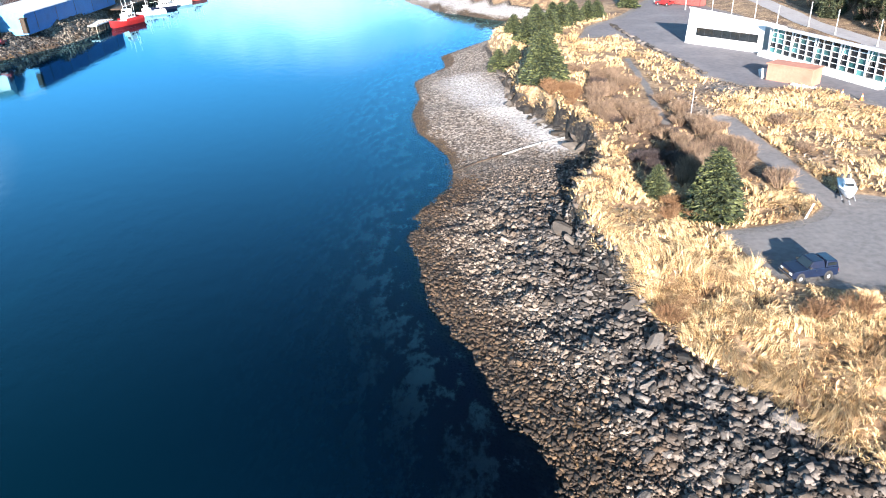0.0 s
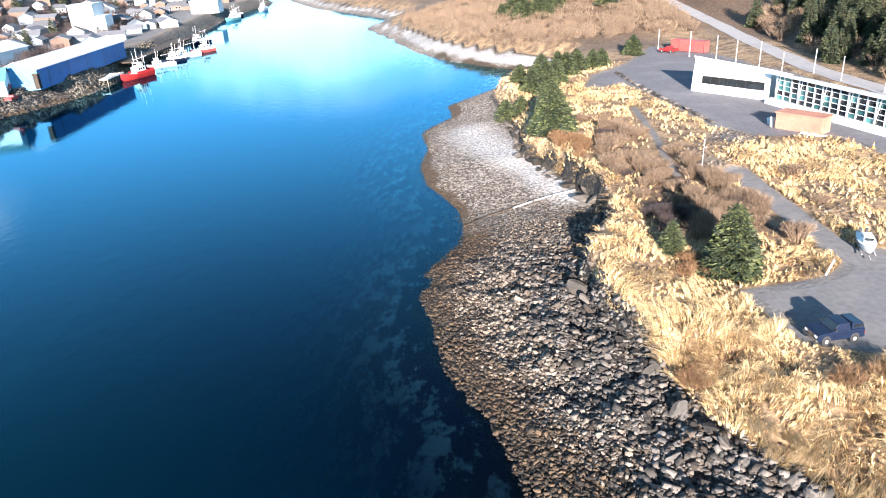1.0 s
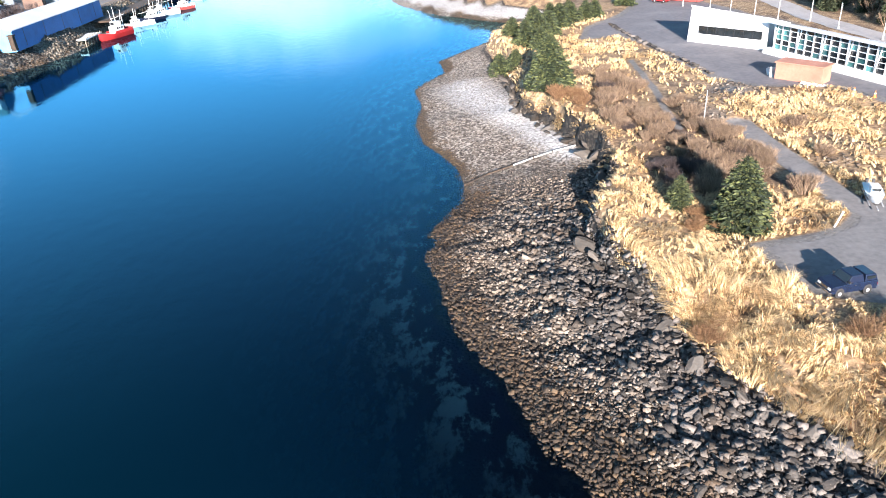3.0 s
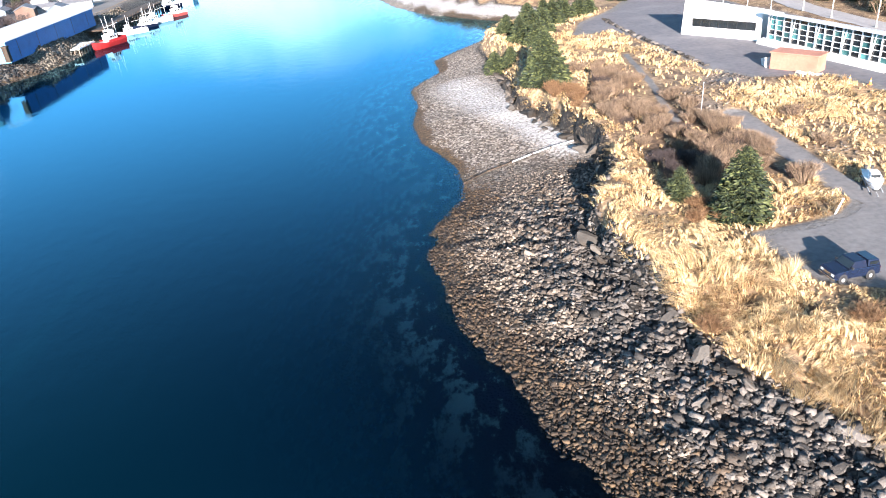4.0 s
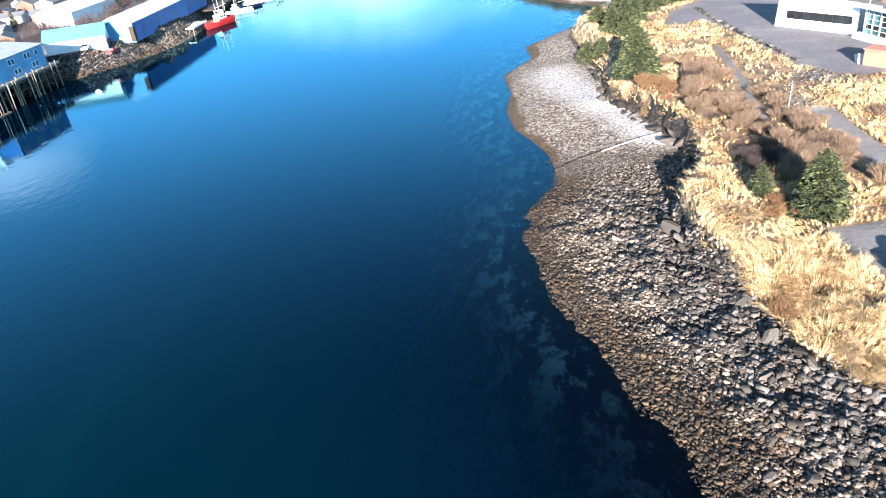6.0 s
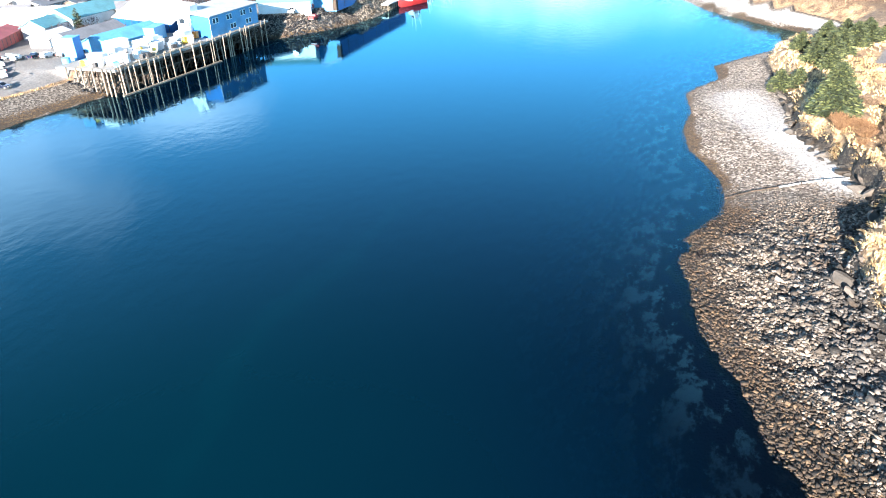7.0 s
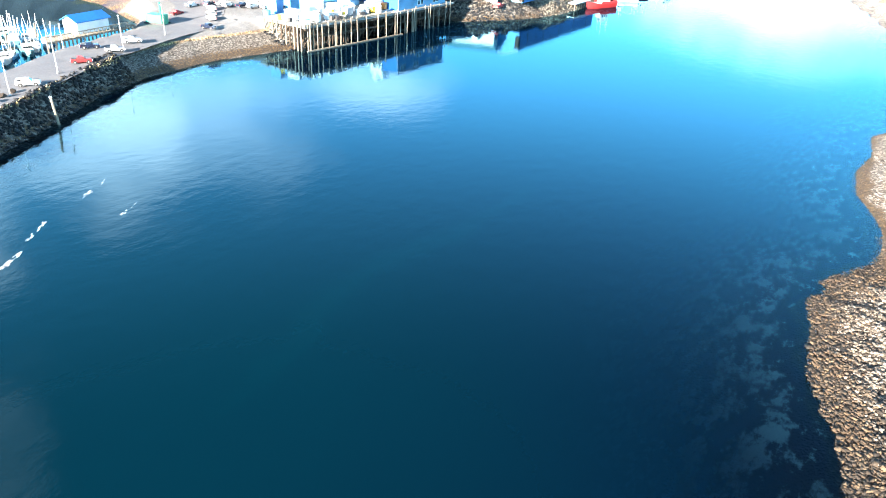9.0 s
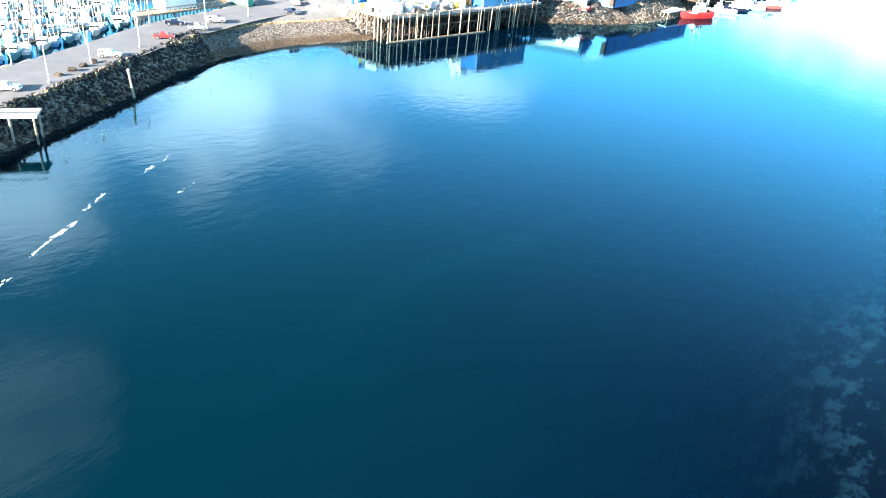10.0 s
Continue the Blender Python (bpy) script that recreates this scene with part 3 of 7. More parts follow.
def attribute(me, name, values):
    a = me.attributes.new(name, "FLOAT", "POINT")
    a.data.foreach_set("value", np.asarray(values, np.float32).ravel())


XS = lines((-2200, -400, 120), (-400, -190, 10), (-190, -98, 1.5), (-98, -12, 5), (-12, 62, 0.5), (62, 110, 2), (110, 400, 15), (400, 1501, 100))
YS = lines((-400, 16, 16), (16, 122, 0.5), (122, 230, 1.5), (230, 620, 8), (620, 2401, 80))
GX, GY = np.meshgrid(XS, YS)
GZ, zone = height(GX, GY, True)
ground_me = grid_mesh("ground", XS, YS, GZ, MAT["ground"])
tide_r = step((3.2 + rough(GX, GY, 9, 81) * 2.0 - zone["d"]) / 3.0) * (zone["d"] > -0.8) * (GY < 330)
tide_l = step((1.5 - GZ) / 0.7) * (zone["e"] > -0.5) * 0.75
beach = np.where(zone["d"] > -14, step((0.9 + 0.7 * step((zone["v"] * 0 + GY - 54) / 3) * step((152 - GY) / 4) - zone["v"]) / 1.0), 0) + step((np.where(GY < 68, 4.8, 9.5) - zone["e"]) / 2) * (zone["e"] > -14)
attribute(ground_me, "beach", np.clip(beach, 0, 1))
attribute(ground_me, "pale", sandy(GX, GY) * step((-0.2 - zone["v"]) / 0.8)
          + step((GY - 205) / 5) * step((zone["d"] - 1) / 3) * step((0.5 - zone["v"]) / 2) * 0.6 + 0.32 * step((zone["e"] - 2.5) / 2) * step((11 - zone["e"]) / 2) * step((GY - 72) / 6) * step((116 - GY) / 4))
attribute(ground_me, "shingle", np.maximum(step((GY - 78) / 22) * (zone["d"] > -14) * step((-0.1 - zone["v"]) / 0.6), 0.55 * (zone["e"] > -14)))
attribute(ground_me, "tide", np.clip(tide_r * (GY < 250) + tide_l, 0, 1))
attribute(ground_me, "offshore", np.clip(zone["away"] / 16, 0, 1))
attribute(ground_me, "dark_bed", step((48 - GY) / 12))
attribute(ground_me, "below", step((-0.05 - GZ) / 0.35))
gravel_w = np.maximum.reduce([zone["lot"], zone["park"], zone["track"], zone["high"] * 0.2, step((zone["e"] - 8) / 3) * step((64 - zone["e"]) / 10) * (GX > -260),
                              0.62 * np.exp(-(((GX - 44) / 7) ** 2 + ((GY - 106) / 6) ** 2)), 0.5 * np.exp(-(((GX - 37) / 3.5) ** 2 + ((GY - 96) / 6) ** 2)), 0.7 * step((1.1 - to_line(GX, GY, FORK)) / 0.8)])
attribute(ground_me, "gravel", gravel_w)
heath_r = np.clip(step((zone["v"] - 3) / 8) * step((GY - 190) / 15) * 0.9 + step((GX - 86) / 10) - 1.2 * np.exp(-(((GX - 74) / 7) ** 2 + ((GY - 215) / 28) ** 2)) + np.exp(-(((GX - 29) / 7) ** 2 + ((GY - 86) / 15) ** 2)) * 1.2, 0, 1)
attribute(ground_me, "litter", step((zone["e"] - 56) / 8) * (GY > 60))
attribute(ground_me, "heath", np.maximum(heath_r, step((zone["e"] - 40) / 10)))
ground = tagged(new("ground", ground_me), "uneven shore of shingle, dry grass and gravel by a channel", "ground", kind="structure")

# ---------------------------------------------------------------- water
WX = lines((-2200, -300, 100), (-300, -140, 10), (-140, -100, 2), (-100, -62, 5), (-62, -30, 1), (-30, 20, 0.8), (20, 50, 2), (50, 1501, 100))
WY = lines((-400, 16, 16), (16, 200, 0.8), (200, 420, 5), (420, 2401, 60))
wx, wy = np.meshgrid(WX, WY)
w_z, w_zone = height(wx, wy, True)
deep = np.maximum(-w_z, 0)
water_me = grid_mesh("water", WX, WY, np.zeros_like(wx), MAT["water"])
streak = np.abs(wx + 44 + 0.05 * (wy - 50) - 2.2 * np.sin(wy * 0.11) - rough(wx, wy, 6, 29) * 1.2)
# brighter teal towards the near west, and along one wavering streak
attribute(water_me, "teal_tone", step((14 - wx) / 62) * step((92 - wy) / 70) + 0.22 * np.exp(-(streak / (1.2 + rough(wy * 0 + 3, wy, 9, 33) * 0.5)) ** 2) * step((wy - 16) / 10) * step((86 - wy) / 12))
attribute(water_me, "murk", 1 - np.exp(-np.where(wx < -60, deep * 1.6, (np.maximum(w_zone["away"], 0) / 10.5) ** 2.3)))
water = tagged(new("water", water_me), "calm deep blue channel water with faint ripples", "water", kind="structure")

# ---------------------------------------------------------------- stones, grass, trees
RNG = np.random.default_rng(7)
PHI = (1 + 5 ** 0.5) / 2
ICO_V = np.array([(-1, PHI, 0), (1, PHI, 0), (-1, -PHI, 0), (1, -PHI, 0), (0, -1, PHI), (0, 1, PHI), (0, -1, -PHI), (0, 1, -PHI),
                  (PHI, 0, -1), (PHI, 0, 1), (-PHI, 0, -1), (-PHI, 0, 1)]) / math.hypot(1, PHI)
ICO_F = np.array([(0, 11, 5), (0, 5, 1), (0, 1, 7), (0, 7, 10), (0, 10, 11), (1, 5, 9), (5, 11, 4), (11, 10, 2), (10, 7, 6), (7, 1, 8),
                  (3, 9, 4), (3, 4, 2), (3, 2, 6), (3, 6, 8), (3, 8, 9), (4, 9, 5), (2, 4, 11), (6, 2, 10), (8, 6, 7), (9, 8, 1)])


def turns(n, tilt):
    """Random rotations: any heading, tilted a little."""
    a, b, c = RNG.uniform(0, 2 * np.pi, n), RNG.normal(0, tilt, n), RNG.normal(0, tilt, n)
    z, o = np.zeros(n), np.ones(n)
    rz = np.stack([np.cos(a), -np.sin(a), z, np.sin(a), np.cos(a), z, z, z, o], -1).reshape(-1, 3, 3)
    rx = np.stack([o, z, z, z, np.cos(b), -np.sin(b), z, np.sin(b), np.cos(b)], -1).reshape(-1, 3, 3)
    ry = np.stack([np.cos(c), z, np.sin(c), z, o, z, -np.sin(c), z, np.cos(c)], -1).reshape(-1, 3, 3)
    return rz @ rx @ ry


def stones_mesh(name, x, y, z, size, mat, flat=0.95, cut=0.42):
    """Angular stones: jittered, squashed twenty-sided lumps, all in one mesh."""
    n = len(x)
    v = ICO_V[None] * (1 + RNG.uniform(-cut, cut, (n, 12, 1)))
    sc = np.stack([RNG.uniform(0.75, 1.35, n), RNG.uniform(0.55, 1.0, n), RNG.uniform(0.7, 1.2, n) * flat], -1) * (size / 2)[:, None]
    v = np.einsum("nij,nkj->nki", turns(n, 0.5), v * sc[:, None, :])
    v += np.stack([x, y, z + size * flat * 0.18], -1)[:, None, :]
    f = (ICO_F[None] + (np.arange(n) * 12)[:, None, None]).reshape(-1, 3)
    return mesh_of(name, v.reshape(-1, 3), f, [mat])


CUBE_V = np.array([(a, b, c) for a in (-1, 1) for b in (-1, 1) for c in (-1, 1)]) * 0.62
CUBE_F = np.array([(0, 1, 3), (0, 3, 2), (4, 6, 7), (4, 7, 5), (0, 4, 5), (0, 5, 1), (2, 3, 7), (2, 7, 6), (0, 2, 6), (0, 6, 4), (1, 5, 7), (1, 7, 3)])


def slabs_mesh(name, x, y, z, size, mat, flat=0.6):
    """Split stones: blocks and slabs with uneven corners, tilted every way, all in one mesh."""
    n = len(x)
    v = CUBE_V[None] + RNG.uniform(-0.27, 0.27, (n, 8, 3))
    sc = np.stack([RNG.uniform(0.8, 1.5, n), RNG.uniform(0.5, 1.0, n), RNG.uniform(0.35, 1.1, n) * flat], -1) * (size / 2)[:, None]
    v = np.einsum("nij,nkj->nki", turns(n, 0.38), v * sc[:, None, :])
    v += np.stack([x, y, z + size * flat * 0.2], -1)[:, None, :]
    f = (CUBE_F[None] + (np.arange(n) * 8)[:, None, None]).reshape(-1, 3)
    return mesh_of(name, v.reshape(-1, 3), f, [mat])


def scatter(n, x0, x1, y0, y1):
    return RNG.uniform(x0, x1, n), RNG.uniform(y0, y1, n)


def shore_stones():
    x, y = scatter(250000, -6, 30, 20, 184)
    z, k = height(x, y, True)
    t = np.clip(k["d"] / np.maximum(k["d"] - k["v"], 0.1), 0, 1)
    rocky = step((92 - y) / 16)
    upper = step((t - 0.25) / 0.4)
    pale = np.clip(sandy(x, y) * 1.1, 0, 1)
    size = (0.16 + 0.16 * rocky) * RNG.uniform(0.6, 1.5, len(x)) + 0.75 * rocky * (0.25 + 0.75 * upper) * RNG.uniform(0, 1, len(x)) ** 3.0
    want = (0.20 + 0.55 * rocky + 0.25 * step((2.5 - k["d"]) / 2.0)) * (1 - 0.93 * pale) * np.where(size > 0.55, 0.45, 1.0) * (0.55 + 0.45 * (rough(x, y, 3.0, 37) > -0.25)) * np.where(y > 120, 0.75, 1)
    ok = (k["d"] > -0.7 - 1.2 * np.maximum(rough(x, y, 4.0, 47), 0)) & (k["v"] < 1.2) & (RNG.uniform(0, 1, len(x)) < want)
    x, y, z, size, d, t = x[ok], y[ok], z[ok], size[ok], k["d"][ok], t[ok]
    low = RNG.uniform(0, 1, len(x)) > step((d - 1.0 - rough(x, y, 9, 81) * 1.2) / 5.0)
    slate = ~low & (RNG.uniform(0, 1, len(x)) < step((t - 0.35 + rough(x, y, 7, 43) * 0.25) / 0.4) * step((86 - y) / 14))
    tan = ~low & ~slate
    tagged(new("shore_stones", slabs_mesh("shore_stones", x[tan], y[tan], z[tan], size[tan], MAT["rock"], 0.75)),
           "angular grey and tan stones covering the foreshore", "stones", kind="stuff")
    tagged(new("slate_stones", slabs_mesh("slate_stones", x[slate], y[slate], z[slate], size[slate], MAT["slab"], 0.6)),
           "dark blue-grey split slabs below the bluff", "stones", kind="stuff")
    tagged(new("weedy_stones", slabs_mesh("weedy_stones", x[low], y[low], z[low], size[low] * RNG.uniform(0.6, 1.3, int(low.sum())), MAT["rock_wet"], 0.8)),
           "brown rockweed-covered stones along the waterline", "stones", kind="stuff")


def boulder_mesh(seed, cuts=9, stone="slab"):
    """A split boulder: a lump cut by a few planes, its edges slightly worn."""
    r = random.Random(seed)
    bm = bmesh.new()
    bmesh.ops.create_icosphere(bm, subdivisions=2, radius=0.62)
    for v in bm.verts:
        v.co += v.co.normalized() * noise.noise(v.co * 1.7 + Vector((seed * 3.1, 0, 0))) * 0.2
    for k in range(cuts):
        nrm = Vector((r.gauss(0, 1), r.gauss(0, 1), r.gauss(0, 0.7))).normalized()
        geom = bm.verts[:] + bm.edges[:] + bm.faces[:]
        res = bmesh.ops.bisect_plane(bm, geom=geom, plane_co=nrm * r.uniform(0.30, 0.48), plane_no=nrm, clear_outer=True)
        edges = [e for e in res["geom_cut"] if isinstance(e, bmesh.types.BMEdge)]
        if edges:
            bmesh.ops.contextual_create(bm, geom=edges)
    bmesh.ops.scale(bm, vec=(1.25, 0.85, 0.5), verts=bm.verts)
    bmesh.ops.triangulate(bm, faces=bm.faces)
    me = bpy.data.meshes.new("boulder")
    bm.to_mesh(me)
    bm.free()
    me.materials.append(MAT[stone])
    return me


def boulders():
    shapes = [boulder_mesh(s) for s in range(10)]
    x, y = scatter(5200, 5, 24, 22, 78)
    z, k = height(x, y, True)
    t = np.clip(k["d"] / np.maximum(k["d"] - k["v"], 0.1), 0, 1)
    want = step((t - 0.30) / 0.5) * step((76 - y) / 18) * 0.5 + 0.01
    ok = (k["d"] > 2) & (k["v"] < 1.0) & (RNG.uniform(0, 1, len(x)) < want)
    put = []
    for i in np.flatnonzero(ok):
        s = float(RNG.uniform(0.45, 0.85) + 0.5 * RNG.uniform() ** 3 * (y[i] < 52))
        if any((x[i] - a) ** 2 + (y[i] - b) ** 2 < (0.42 * (s + c)) ** 2 for a, b, c in put):
            continue
        put.append((x[i], y[i], s))
        if len(put) > 290:
            break
        ob = new("boulder", shapes[int(RNG.integers(10))])
        ob.matrix_world = pose(float(x[i]), float(y[i]), float(z[i]) + 0.04 * s, RNG.normal(0, 16), RNG.normal(0, 16), RNG.uniform(0, 360)) @ Matrix.Scale(s, 4)
        tagged(ob, "angular grey boulder lying on the rocky foreshore", "boulder", "boulders on the foreshore")


def blades_mesh(name, x, y, z, mat, per, length, width, lean, spread, curl=0.55):
    """Tufts of bent, tapering blades, all in one mesh. lean: a plan vector in which they lie over."""
    n = len(x) * per
    bx, by, bz = (np.repeat(a, per) for a in (x, y, z))
    ln = np.repeat(length, per) * RNG.uniform(0.6, 1.15, n)
    a = RNG.uniform(0, 2 * np.pi, n)
    s = RNG.uniform(0.15, 1.0, n) * spread
    dx, dy = np.cos(a) * s + np.repeat(lean[0], per), np.sin(a) * s + np.repeat(lean[1], per)
    bx, by = bx + np.cos(a) * ln * 0.14, by + np.sin(a) * ln * 0.14
    px, py = -np.sin(a) * width / 2, np.cos(a) * width / 2
    w = RNG.uniform(0.6, 1.4, n)
    px, py = px * w, py * w
    m1 = np.stack([bx + dx * ln * 0.35, by + dy * ln * 0.35, bz + ln * 0.55], -1)
    tip = np.stack([bx + dx * ln * (0.6 + curl), by + dy * ln * (0.6 + curl), bz + ln * (1.0 - curl * 0.5 * np.hypot(dx, dy))], -1)
    base = np.stack([bx, by, bz - 0.05], -1)
    side = np.stack([px, py, np.zeros(n)], -1)
    v = np.stack([base - side, base + side, m1 - side * 0.85, m1 + side * 0.85, tip], 1)
    f = np.array([(0, 1, 3), (0, 3, 2), (2, 3, 4)])
    f = (f[None] + (np.arange(n) * 5)[:, None, None]).reshape(-1, 3)
    return mesh_of(name, v.reshape(-1, 3), f, [mat])


def cover(x, y):
    """Where straw, rust-coloured and brown scrub grow on the right-hand shore."""
    z, k = height(x, y, True)
    bare = np.maximum.reduce([k["lot"], k["park"], k["track"], k["high"]])
    scrub = np.exp(-(((x - 30) / 7) ** 2 + ((y - 82) / 9) ** 2)) + np.exp(-(((x - 27) / 5.5) ** 2 + ((y - 103) / 14) ** 2)) + 0.9 * np.exp(-(((x - 35) / 3) ** 2 + ((y - 76) / 6) ** 2)) + 0.9 * np.exp(-(((x - 24.8) / 2.6) ** 2 + ((y - 75.5) / 3.5) ** 2))
    scrub = scrub * (1 - np.exp(-(((x - 22.3) / 2.6) ** 2 + ((y - 85) / 5) ** 2)))
    stony = np.exp(-(((x - 45) / 7.5) ** 2 + ((y - 106.5) / 6) ** 2)) + np.exp(-(((x - 37) / 3.5) ** 2 + ((y - 96) / 6.5) ** 2)) + 0.8 * np.exp(-(((x - 44.5) / 4) ** 2 + ((y - 76) / 3.5) ** 2))
    bare = np.maximum(bare, step((1.5 - to_line(x, y, FORK)) / 0.6))
    return z, k, bare, scrub, stony


def grass():
    x, y = scatter(95000, 12, 62, 16, 178)
    z, k, bare, scrub, stony = cover(x, y)
    patch = rough(x, y, 5.0, 91) * 0.5 + 0.5
    want = np.where(patch > 0.30, 1.0, np.where(y < 62, 0.7, 0.25)) * np.where(rough(x, y, 1.7, 93) > -0.22, 1.0, np.where(y < 62, 0.35, 0.15)) * (1 - np.clip(scrub * 1.4, 0, 0.86)) * (1 - np.clip(stony * 1.2, 0, 0.92)) * np.where(y > 100, 0.45, 1) * 0.72
    ok = (k["v"] > 0.6) & (bare < 0.25) & (RNG.uniform(0, 1, len(x)) < want)
    x, y, z, k2 = x[ok], y[ok], z[ok], k["v"][ok]
    gx, gy = height(x + 0.6, y) - z, height(x, y + 0.6) - z
    lean = np.clip(-np.stack([gx, gy]) * 0.9, -0.7, 0.7) + np.stack([rough(x, y, 3.5, 95), rough(x, y, 3.5, 99)]) * 0.95
    ln = RNG.uniform(0.4, 0.95, len(x)) * (0.8 + 0.45 * rough(x, y, 2.2, 97)) * (1 + 0.5 * step((58 - y) / 6)) * np.where((np.abs(x - 31) < 5.5) & (np.abs(y - 47.5) < 3.2), 0.36, 1)
    tagged(new("dry_grass", blades_mesh("dry_grass", x, y, z, MAT["straw"], 18, ln, 0.046, lean, 0.75, 0.8)),
           "tall golden dry grass lying over in tussocks", "grass", kind="stuff")


def shrub_mesh(seed, mat, twigs=130, tall=1.6, wide=1.1):
    """A bare bush: many thin forked stems from one root."""
    r = np.random.default_rng(seed)
    vs, fs = [], []

    def ribbon(p, q, w0, w1):
        d = q - p
        s = np.cross(d, r.normal(0, 1, 3))
        s = s / (np.linalg.norm(s) + 1e-9)
        n = len(vs)
        vs.extend([p - s * w0, p + s * w0, q + s * w1, q - s * w1])
        fs.extend([(n, n + 1, n + 2), (n, n + 2, n + 3)])
    for _ in range(twigs):
        a, o = r.uniform(0, 2 * np.pi), r.uniform(0, 1) ** 0.6
        p = np.array([math.cos(a) * 0.3 * o * wide, math.sin(a) * 0.3 * o * wide, -0.05])
        q = np.array([math.cos(a) * 0.75 * o * wide, math.sin(a) * 0.75 * o * wide, tall * r.uniform(0.45, 0.7)])
        ribbon(p, q, 0.02, 0.014)
        for _ in range(5):
            e = q + np.array([r.normal(0, 0.22) + math.cos(a) * 0.25 * o, r.normal(0, 0.22) + math.sin(a) * 0.25 * o, tall * r.uniform(0.12, 0.42)])
            ribbon(q, e, 0.013, 0.005)
    return mesh_of("bush", np.array(vs), np.array(fs), [mat])


def rubble():
    """Broken stones lying on the bare ground between the grass, and along the parking place."""
    x, y = scatter(30000, 26, 62, 54, 118)
    z, k, bare, scrub, stony = cover(x, y)
    stony = np.maximum(stony, 0.8 * np.exp(-(((x - 33.2) / 2.6) ** 2 + ((y - 65) / 3.2) ** 2)))
    ok = (np.maximum.reduce([k["lot"], k["park"], k["track"]]) < 0.2) & (RNG.uniform(0, 1, len(x)) < stony * 0.55 - 0.12)
    size = 0.14 + 0.5 * RNG.uniform(0, 1, int(ok.sum())) ** 3
    tagged(new("rubble_stones", slabs_mesh("rubble_stones", x[ok], y[ok], z[ok], size, MAT["rock"], 0.7)), "broken tan stones strewn over bare ground", "stones", kind="stuff")


def foam():
    """Flecks of foam drifting in thin lines on the channel."""
    vs, fs = [], []
    for line, n in (([(-70.2, 10.5), (-72.2, 13.4)], 14), ([(-74.6, 15.9), (-77.6, 19.7), (-79.5, 23.1)], 60), ([(-81.6, 24.8), (-84.8, 28.6)], 22), ([(-87.5, 34.5), (-91, 41)], 12),
                    ([(-79.8, 35.8), (-81.4, 39.4)], 7)):
        p = np.array(line)
        u = np.sort(RNG.uniform(0, len(p) - 1, n))
        i = np.minimum(u.astype(int), len(p) - 2)
        c = p[i] + (p[i + 1] - p[i]) * (u - i)[:, None] + RNG.normal(0, 0.16, (n, 2))
        d = (p[i + 1] - p[i]) / np.linalg.norm(p[i + 1] - p[i], axis=1)[:, None]
        for (cx, cy), (dx, dy) in zip(c, d):
            ln, wd = RNG.uniform(0.1, 0.5), RNG.uniform(0.03, 0.11)
            k = len(vs)
            for q in range(7):
                a = 2 * math.pi * q / 7
                r = RNG.uniform(0.6, 1.2)
                ex, ey = math.cos(a) * ln * r, math.sin(a) * wd * r
                vs.append((cx + dx * ex - dy * ey, cy + dy * ex + dx * ey, 0.006))
            vs.append((cx, cy, 0.035))
            fs.extend([(k + q, k + (q + 1) % 7, k + 7) for q in range(7)])
    tagged(new("foam_line", mesh_of("foam_line", np.array(vs), np.array(fs), [MAT["foam"]])), "thin broken lines of white foam on the water", "foam", kind="stuff")


def bushes():
    brown = [shrub_mesh(s, MAT["brown_twig"], 240, 1.9, 1.8) for s in range(4)]
    rust = [shrub_mesh(20 + s, MAT["rust_twig"], 240, 1.5, 1.7) for s in range(4)]
    dark = [shrub_mesh(40 + s, MAT["dark_twig"], 240, 1.7, 1.7) for s in range(2)]
    x, y = scatter(3200, 12, 60, 30, 182)
    z, k, bare, scrub, stony = cover(x, y)
    n_b = n_r = 0
    for i in range(len(x)):
        if k["v"][i] < 1.2 or bare[i] > 0.2 or (27 < x[i] < 36 and 44.2 < y[i] < 52):
            continue
        rusty = max(math.exp(-(((x[i] - 20) / 4.5) ** 2 + ((y[i] - 106) / 6) ** 2)), math.exp(-(((x[i] - 29.5) / 3.2) ** 2 + ((y[i] - 43.6) / 1.8) ** 2)),
                    0.8 * math.exp(-(((x[i] - 19.2) / 1.6) ** 2 + ((y[i] - 48) / 2.6) ** 2)), 0.5 * math.exp(-(((x[i] - 25.5) / 3) ** 2 + ((y[i] - 64.5) / 2.2) ** 2)))
        u = float(RNG.uniform())
        if u < rusty * 0.6 and n_r < 130:
            n_r += 1
            me, label, grp = rust[n_r % 4], "rust-brown bare-twigged bush among dry grass", "rust-coloured bushes"
        elif u < scrub[i] * 0.7 and n_b < 290:
            n_b += 1
            me, label, grp = brown[n_b % 4], "leafless brown alder scrub above the shore", "brown scrub bushes"
            if (x[i] - 25) ** 2 / 12 + (y[i] - 75.5) ** 2 / 20 < 1 or n_b % 9 == 0:
                me, label = dark[n_b % 2], "dark purple-brown leafless bush in the scrub"
        else:
            continue
        ob = new("bush", me)
        s = float(RNG.uniform(0.6, 1.15))
        ob.matrix_world = pose(float(x[i]), float(y[i]), float(z[i]) - 0.05, RNG.normal(0, 6), RNG.normal(0, 6), RNG.uniform(0, 360)) @ Matrix.Diagonal((s, s, s * RNG.uniform(0.7, 1.2), 1))
        tagged(ob, label, "bush", grp)


